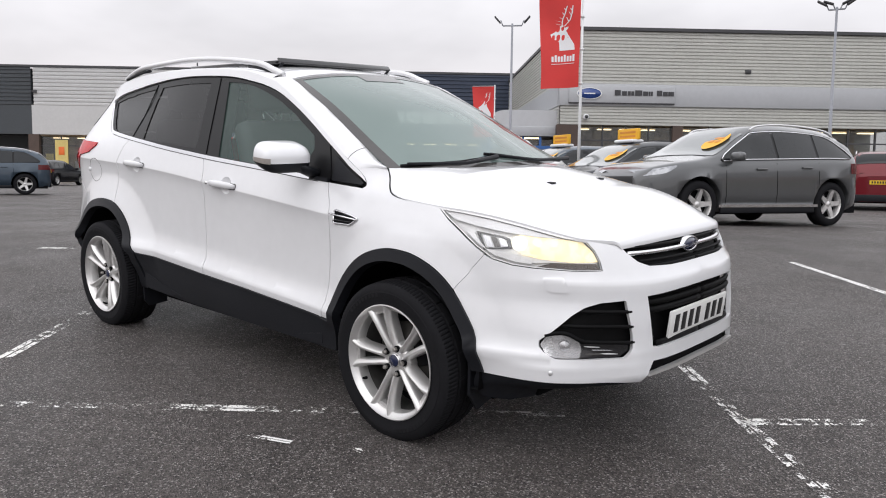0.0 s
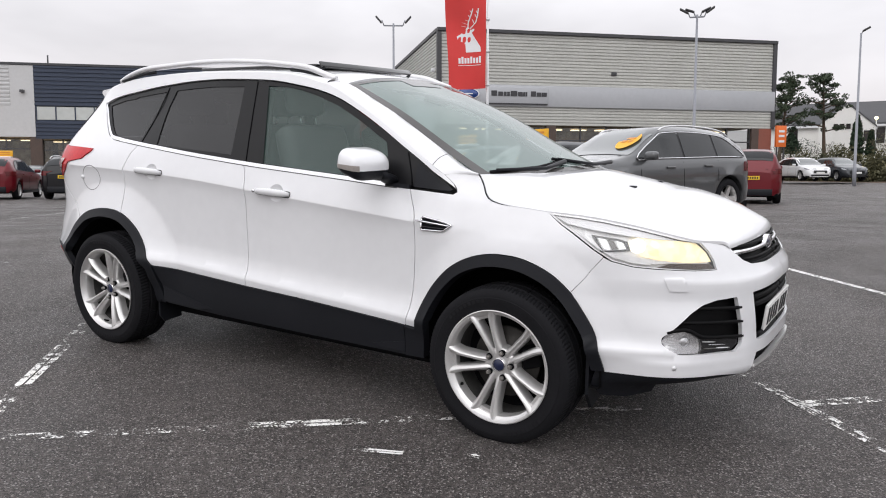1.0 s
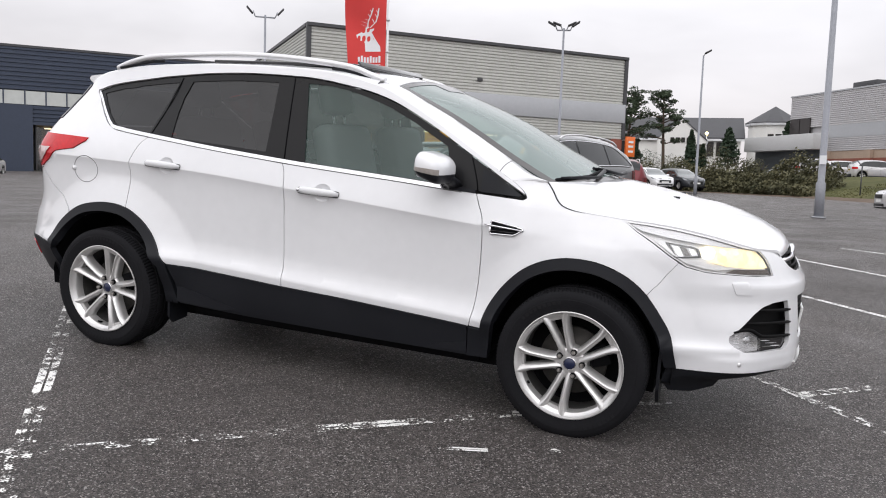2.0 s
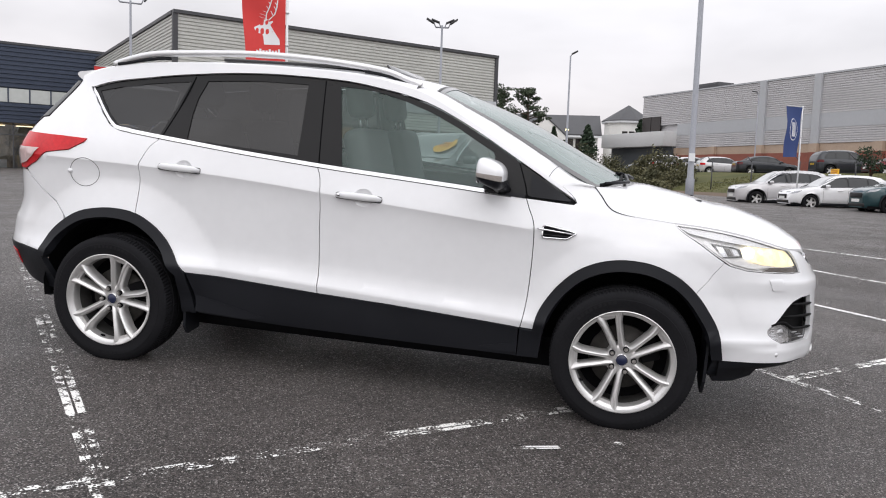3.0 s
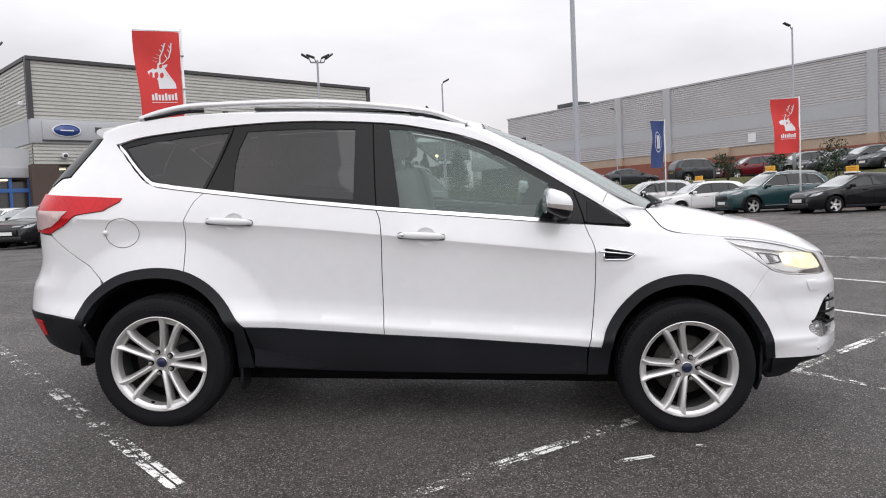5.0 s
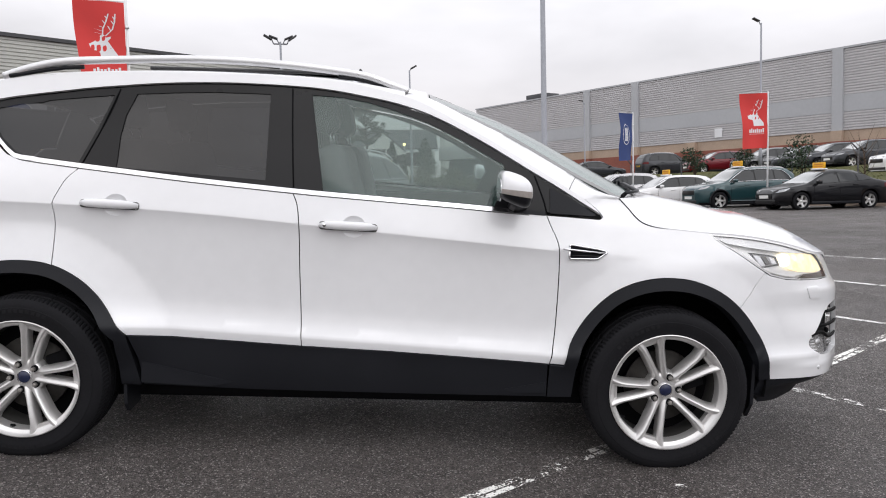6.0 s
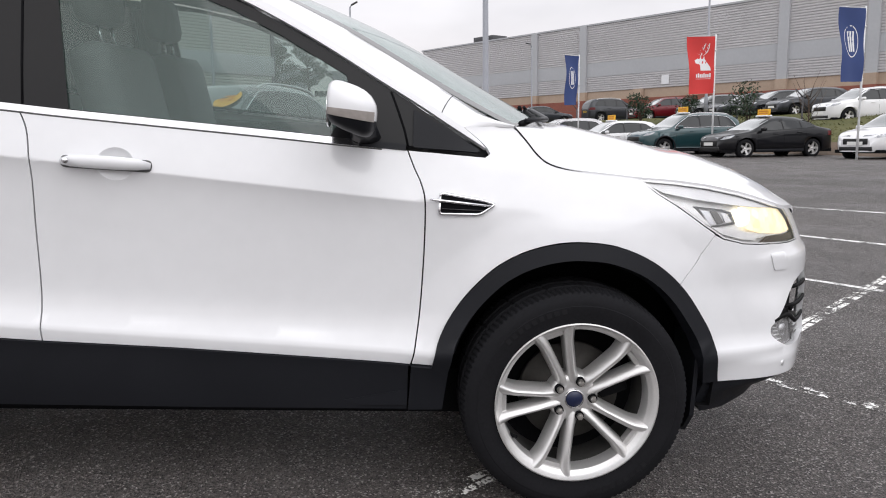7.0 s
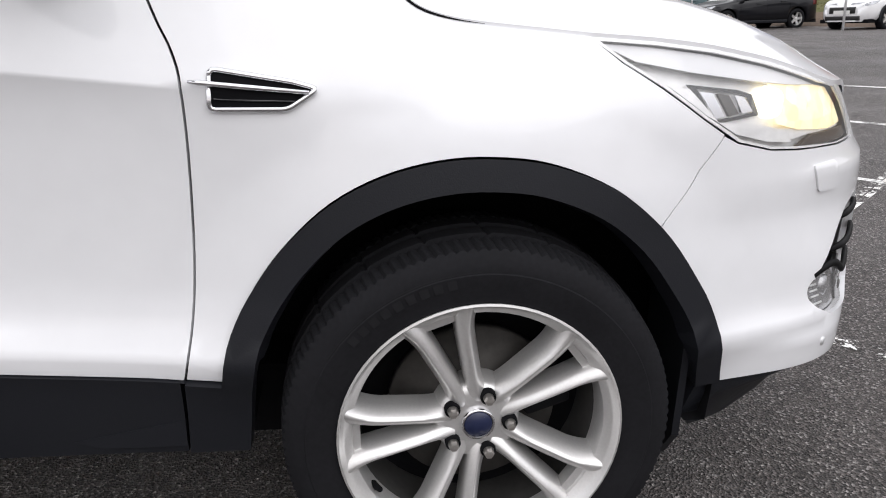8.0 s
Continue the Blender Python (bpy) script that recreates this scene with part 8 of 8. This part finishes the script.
badge.make("badge", main_car, label="plain blue oval badge with a chrome edge")
plate = Shape()
plate.box((-0.26, -0.006, -0.0555), (0.26, 0.006, 0.0555), M_PLATE, bevel=0.003)
plate_ob = plate.make("number_plate", main_car, m=pose(2.298, 0, 0.556, 6, 0, 90), label="white front number plate with plain dark bars")
for i, x in enumerate((-0.205, -0.142, -0.079, -0.016, 0.079, 0.142, 0.205)):
    Shape().box((x - 0.018, -0.0085, -0.037), (x + 0.018, -0.006, 0.037), M_BAR, bevel=0.001).make("plate_bar", plate_ob)

# wing mirrors
M_MIRROR_LENS = mat("clear_grey_lens", (0.33, 0.30, 0.28), rough=0.35, vary=0.15, scale=40)
for side in (-1, 1):
    def shell_pt(a, b, grow=1.0):
        c, s2 = math.cos(a), math.sin(a)
        sg = lambda v, e: math.copysign(abs(v) ** e, v)
        fore = sg(c, 0.62) * sg(math.cos(b), 0.50)
        rise = 0.070 - 0.017 * fore - 0.010 * max(0.0, fore) ** 2 if b > 0 else 0.056 + 0.022 * fore
        return Vector((max(0.606, 0.664 + 0.070 * grow * fore), (0.886 + 0.134 * grow * sg(s2, 0.42) * sg(math.cos(b), 0.36)) * side, 1.160 - 0.004 * fore + rise * grow * sg(math.sin(b), 0.85)))
    cap, low, lamp = Shape(), Shape(), Shape()
    ring = [2 * math.pi * i / 28 for i in range(29)]
    cap.grid([[shell_pt(a, b) for a in ring] for b in [-0.20 + (math.pi / 2 + 0.20) * j / 9 for j in range(10)]], M_WHITE, flip=side > 0)
    low.grid([[shell_pt(a, b, 0.985) for a in ring] for b in [-math.pi / 2 + (math.pi / 2 - 0.18) * j / 7 for j in range(8)]], M_BLACK_PLASTIC, flip=side > 0)
    lamp.grid([[shell_pt(a, b, 1.012) for a in [math.pi / 2 - 0.95 + 2.0 * i / 18 for i in range(19)]] for b in (-0.23, -0.14, -0.04, 0.05)], M_MIRROR_LENS, flip=side > 0)
    mirror = low.make("door_mirror", main_car, label="white-capped door mirror on a black base")
    cap.make("cap", mirror)
    lamp.make("indicator", mirror)
    arm = Shape()
    arm.tube([(0.70, 0.73 * side, 1.085), (0.70, 0.79 * side, 1.105), (0.69, 0.85 * side, 1.135)], [0.045, 0.038, 0.035], M_BLACK_PLASTIC, sides=10, flat=0.6)
    arm.make("arm", mirror)
    g = Shape()
    g.plate([(0.096 * math.copysign(abs(math.cos(a)) ** 0.7, math.cos(a)), 0.046 * math.copysign(abs(math.sin(a)) ** 0.8, math.sin(a))) for a in [2 * math.pi * i / 28 for i in range(28)]], 0.004, M_CHROME, m=pose(0.6035, 0.886 * side, 1.162, 0, 0, -90))
    g.make("mirror_glass", mirror)

# roof spoiler over the rear window
sp = Shape()
rows = []
for i in range(21):
    y = -0.505 + 1.01 * i / 20
    f = (abs(y) / 0.505) ** 2.4
    xe, zt = -1.850 + 0.064 * f, 1.556 - 0.022 * f
    rows.append([Vector((xe + dx, y, zt + dz)) for dx, dz in ((0.20, 0.016), (0.08, 0.008), (0.015, 0.0), (0.002, -0.009), (0.0, -0.018), (0.006, -0.028), (0.03, -0.038 - 0.006 * f), (0.06, -0.044 - 0.010 * f), (0.20, -0.06 - 0.02 * f))])
sp.grid(rows, M_WHITE)
for r, flip in ((rows[0], True), (rows[-1], False)):
    sp.add(r, [list(range(len(r)))[::-1] if flip else list(range(len(r)))], M_WHITE)
sp.make("roof_spoiler", main_car)

# open sunroof deflector, wipers, washer jets
sr = Shape()
sr.box((-0.006, -0.42, -0.014), (0.006, 0.42, 0.020), M_GLOSS_BLACK, bevel=0.004, m=pose(0.01, 0, 1.652, 0, -38, 0))
for y in (-0.40, 0.40):
    sr.tube([(-0.02, y, 1.612), (0.02, y, 1.640)], 0.008, M_BLACK_PLASTIC)
sr.box((-0.95, -0.40, 1.640), (-0.04, 0.40, 1.6585), M_GLOSS_BLACK, bevel=0.004)
sr.make("sunroof", main_car, label="raised black sunroof deflector and glass")
for (bx, by), (mx, my), (tx, ty) in (((1.30, -0.10), (1.31, -0.34), (1.19, -0.60)), ((1.33, 0.46), (1.35, 0.15), (1.27, -0.12))):
    w = Shape()
    def on_screen(x, y):
        f = (abs(y) / 0.655) ** 2.2
        z = 1.125 + max(0.0, (1.35 - 0.23 * f - x)) * 0.48
        return Vector((x, y, z + 0.022))
    w.tube([on_screen(bx, by), on_screen(mx, my), on_screen(tx, ty)], [0.012, 0.009, 0.006], M_BLACK_PLASTIC, sides=6)
    wob = w.make("wiper", main_car)
    bl = Shape()
    bl.tube([on_screen(mx - 0.03, my + 0.25) - Vector((0, 0, 0.01)), on_screen(mx - 0.04, my) - Vector((0, 0, 0.01)), on_screen(tx - 0.02, ty - 0.02) - Vector((0, 0, 0.01))], 0.008, M_RUBBER, sides=6)
    bl.make("blade", wob)
cowl = Shape()
cowl.grid([[Vector((x - 0.23 * (abs(y) / 0.66) ** 2.2, y, z)) for y in [-0.64 + 0.08 * i for i in range(17)]] for x, z in ((1.30, 1.128), (1.36, 1.116), (1.42, 1.09))], M_BLACK_PLASTIC, flip=True)
cowl.make("scuttle_panel", main_car)
for y in (-0.2, 0.2):
    jet = Shape()
    jet.box((1.665, y - 0.018, 1.058), (1.70, y + 0.018, 1.076), M_BLACK_PLASTIC, bevel=0.005)
    jet.make("washer_jet", main_car)

# wheels
M_RUBBER_MARK = mat("moulded_rubber", (0.0118, 0.0118, 0.0135), rough=0.70, spec=0.17, vary=0.25)
M_CAP_BLUE = mat("cap_navy", (0.016, 0.022, 0.06), rough=0.25, vary=0.1, scale=30)
M_DISC = mat("dull_brake_iron", (0.06, 0.056, 0.052), rough=0.6, metal=0.5, vary=0.3, scale=12)
M_BOLT = mat("plated_bolt", (0.42, 0.40, 0.38), rough=0.3, metal=0.8, vary=0.1)
# silver barrel darkened in colour for the shade inside the rim
M_BARREL = mat("shaded_rim_barrel", (0.085, 0.083, 0.08), rough=0.55, metal=0.4, vary=0.2, scale=8)


def wheel_mesh(parts, phase, valve):
    tyre = Shape()
    # side walls, shoulder blocks cut across, ribs with grooves round
    half = [(0.236, -0.092), (0.243, -0.108), (0.248, -0.1120), (0.252, -0.1120), (0.280, -0.122), (0.300, -0.1225), (0.302, -0.1205), (0.316, -0.1195), (0.331, -0.1085), (0.338, -0.104), (0.341, -0.085), (0.3435, -0.058), (0.3355, -0.056), (0.3355, -0.046), (0.345, -0.044), (0.3455, -0.01), (0.337, -0.008)]
    prof = half + [(r, -o) for r, o in half[::-1]]
    rows = []
    for i in range(361):
        a = 2 * math.pi * i / 360
        row = []
        for r, o in prof:
            if i % 3 == 0 and ((r > 0.332 and abs(o) > 0.057) or (r > 0.344 and i % 18 == 0)):
                r -= 0.0045
            b = a + (o * 0.5 if r > 0.325 else 0)
            row.append(Vector((r * math.cos(b), o, r * math.sin(b))))
        rows.append(row)
    tyre.grid(rows, M_RUBBER)
    # moulded marks on the side wall: a band and a row of plain bars
    for at in (62, 242):
        for k in range(9):
            a0, a1 = radians(at + phase + 4.6 * k), radians(at + phase + 4.6 * k + 3.0)
            tyre.grid([[Vector((r * math.cos(q), -0.1238 + 0.06 * max(0, r - 0.292), r * math.sin(q))) for q in (a0, (a0 + a1) / 2, a1)] for r in (0.281, 0.297)], M_RUBBER_MARK, flip=True)
        arc = [radians(at + phase - 8 + 4 * k) for k in range(15)]
        tyre.grid([[Vector((r * math.cos(q), -0.1215 + 0.11 * max(0, r - 0.3), r * math.sin(q))) for q in arc] for r in (0.303, 0.3055)], M_RUBBER_MARK, flip=True)
    parts["tyre"] = tyre.mesh("tyre")
    parts["tyre"].set_sharp_from_angle(angle=0.6)
    rim = Shape()
    rim.spin([(0.2530, -0.112), (0.2545, -0.118), (0.2505, -0.1195), (0.2440, -0.107), (0.2400, -0.102), (0.2290, -0.094), (0.2265, -0.086), (0.2255, -0.045)], M_SILVER, 72)
    # inner part of the barrel, painted dark as if in shade
    rim.spin([(0.2255, -0.045), (0.222, 0.10), (0.245, 0.11)], M_BARREL, 48)

    def crest(r):
        """The depth of the spokes' faces: dished at the hub, proud at the rim."""
        return -0.068 - 0.036 * ((max(0.04, r) - 0.04) / 0.2) ** 0.85
    # double spokes that part towards the rim and end in flared feet
    for k in range(5):
        m = pose(0, 0, 0, 0, 90 - phase - 72 * k, 0)
        for sg in (-1, 1):
            rows = []
            for j in range(25):
                f = j / 24
                r = 0.042 + (0.2425 - 0.042) * f
                foot = max(0.0, (f - 0.66) / 0.34)
                root = max(0.0, 1 - f / 0.30)
                mid = 0.0075 + 0.158 * r
                near = max(0.0, mid - 0.0165 - 0.0020 * f + 0.006 * foot ** 3)
                far = mid + 0.0165 + 0.002 * f + 0.022 * foot ** 2 + 0.010 * root ** 2
                row = []
                for k2, dy in ((0.0, 0.052), (0.01, 0.020), (0.035, 0.009), (0.09, 0.003), (0.18, -0.0015), (0.30, -0.0055), (0.42, -0.0085), (0.50, -0.0092), (0.58, -0.0082), (0.68, -0.0040), (0.78, 0.0020), (0.87, 0.0080), (0.94, 0.0140), (0.985, 0.022), (1.0, 0.052)):
                    row.append(m @ Vector((sg * (near + (far - near) * k2), crest(r) + dy * (1 - 0.35 * root if dy < 0.03 else 1) + 0.004 * foot, r)))
                rows.append(row)
            rim.grid(rows, M_SILVER, flip=sg > 0)
        # floor of the slot between the twin spokes at the rim
        for r0, r1, dy, half in ((0.213, 0.241, 0.014, 0.034),):
            rim.grid([[m @ Vector((x, crest(r) + dy, r)) for x in (-half, 0.0, half)] for r in (r0, (r0 + r1) / 2, r1)], M_SILVER, flip=True)
            rim.grid([[m @ Vector((x, y, r0)) for x in (-half, 0.0, half)] for y in (crest(r0) + dy, crest(r0) + dy + 0.03)], M_SILVER)
    va = radians(valve)
    rim.tube([(0.2275 * math.cos(va), -0.070, 0.2275 * math.sin(va)), (0.219 * math.cos(va), -0.086, 0.219 * math.sin(va)), (0.212 * math.cos(va), -0.099, 0.212 * math.sin(va))], [0.008, 0.006, 0.005], M_VOID, sides=8)
    rim.spin([(0.0, -0.068), (0.036, -0.0725), (0.058, -0.0720), (0.069, -0.070), (0.077, -0.063), (0.081, -0.052), (0.083, -0.02)], M_SILVER, 30)
    rim.v = [(0.975 * x, y, 0.975 * z) for x, y, z in rim.v]
    parts["rim"] = rim.mesh("rim")
    parts["rim"].set_sharp_from_angle(angle=0.55)
    cap = Shape()
    cap.spin([(0.0, -0.084), (0.023, -0.083), (0.0265, -0.078), (0.027, -0.066)], M_CAP_BLUE, 24)
    cap.spin([(0.0262, -0.081), (0.029, -0.082), (0.0305, -0.076), (0.0305, -0.062)], M_CHROME, 24)
    parts["centre_cap"] = cap.mesh("centre_cap")
    bolt = Shape()
    bolt.spin([(0.0, -0.088), (0.0075, -0.087), (0.0095, -0.082), (0.0098, -0.06)], M_BOLT, 6, smooth=False)
    bolt.spin([(0.0098, -0.0725), (0.0138, -0.0725), (0.0142, -0.06)], M_VOID, 16)
    parts["wheel_bolt"] = bolt.mesh("wheel_bolt")
    disc = Shape()
    disc.spin([(0.05, -0.02), (0.075, -0.025), (0.08, -0.01), (0.155, -0.008), (0.157, 0.012), (0.08, 0.014)], M_DISC, 40)
    disc.box((-0.05, -0.035, 0.085), (0.05, 0.04, 0.175), M_VOID, bevel=0.01, m=pose(0, 0, 0, 0, 70, 0))
    # added flat black sheet, not brake: paints the darkness behind the spokes
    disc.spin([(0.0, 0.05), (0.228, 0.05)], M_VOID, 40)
    parts["brake_disc"] = disc.mesh("brake_disc")
    return parts


for x, sd, phase, valve in ((1.345, -1, 38.5, 213), (-1.345, -1, 3.5, 256), (1.345, 1, 20.0, 200), (-1.345, 1, 50.0, 240)):
    parts = wheel_mesh({}, phase, valve)
    wheel = new("wheel", parts["tyre"])
    wheel["label"] = "black tyre on a silver five double-spoke alloy rim"
    wheel.parent = main_car
    wheel.matrix_local = pose(x, 0.752 * sd, 0.33, 0, 0, 0 if sd < 0 else 180)
    for key in ("rim", "centre_cap", "brake_disc"):
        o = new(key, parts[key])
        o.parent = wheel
    for k in range(5):
        o = new("wheel_bolt", parts["wheel_bolt"])
        o.parent = wheel
        a = radians(phase + 36 + 72 * k)
        o.matrix_local = Matrix.Translation((0.0565 * math.cos(a), -0.011, 0.0565 * math.sin(a)))

# flaps at the front of the front arches and of the rear arches
for x, outline in ((-0.935, ((-0.64, 0.36), (-0.79, 0.36), (-0.79, 0.21), (-0.76, 0.17), (-0.64, 0.18))), (1.738, ((-0.62, 0.50), (-0.795, 0.50), (-0.795, 0.265), (-0.745, 0.195), (-0.62, 0.235)))):
    for sd in (1, -1):
        fl = Shape()
        fl.plate([(y * sd, z) for y, z in (outline if sd > 0 else outline[::-1])], 0.014, M_BLACK_PLASTIC, m=pose(x, 0, 0, 0, 0, 90))
        fl.make("mud_flap", main_car)

# cabin
M_TRIM = mat("cabin_trim", (0.07, 0.07, 0.073), rough=0.7, vary=0.2)
def seat(x, y, parent):
    c = Shape()
    c.box((x - 0.25, y - 0.25, 0.62), (x + 0.28, y + 0.25, 0.80), M_SEAT, bevel=0.05)
    ob = c.make("seat", parent, label="dark grey leather seat")
    b = Shape()
    b.box((-0.07, -0.245, 0.0), (0.07, 0.245, 0.58), M_SEAT, bevel=0.05, m=pose(x - 0.26, y, 0.76, 0, -14, 0))
    b.make("backrest", ob)
    h = Shape()
    h.box((-0.05, -0.13, 0.0), (0.05, 0.13, 0.18), M_SEAT, bevel=0.04, m=pose(x - 0.42, y, 1.38, 0, -10, 0))
    for yy in (-0.06, 0.06):
        h.tube([(x - 0.40, y + yy, 1.30), (x - 0.42, y + yy, 1.40)], 0.007, M_CHROME, sides=6)
    h.make("headrest", ob)


for y in (-0.37, 0.37):
    seat(0.28, y, main_car)
    seat(-0.62, y, main_car)
cab = Shape()
cab.box((0.78, -0.66, 0.85), (1.22, 0.66, 1.08), M_TRIM, bevel=0.05)
cab.make("dashboard", main_car)
cab = Shape()
cab.box((-0.92, -0.66, 0.55), (0.88, 0.66, 0.62), M_TRIM)
cab.make("cabin_floor", main_car)
for sd in (-1, 1):
    lin = Shape()
    lin.box((-1.0, 0.66 * sd - 0.02, 0.62), (0.95, 0.66 * sd + 0.02, 1.07), M_TRIM, bevel=0.015)
    lin.make("door_lining", main_car)
    bp = Shape()
    bp.tube([(-0.25, 0.655 * sd, 1.10), (-0.27, 0.53 * sd, 1.52)], 0.045, M_TRIM, sides=8)
    bp.make("b_pillar_lining", main_car)
wheel_s = Shape()
ringp = [Vector((0.60 + 0.07 * math.sin(a), -0.37 + 0.18 * math.cos(a), 1.0 + 0.165 * math.sin(a))) for a in [2 * math.pi * i / 30 for i in range(31)]]
wheel_s.tube(ringp, 0.016, M_TRIM, sides=8, caps=False)
wheel_s.box((0.585, -0.44, 0.95), (0.64, -0.30, 1.04), M_TRIM, bevel=0.02)
wheel_s.make("steering_wheel", main_car)
im = Shape()
im.box((0.47, -0.12, 1.44), (0.50, 0.12, 1.50), M_GLOSS_BLACK, bevel=0.012)
im.make("rear_view_mirror", main_car)
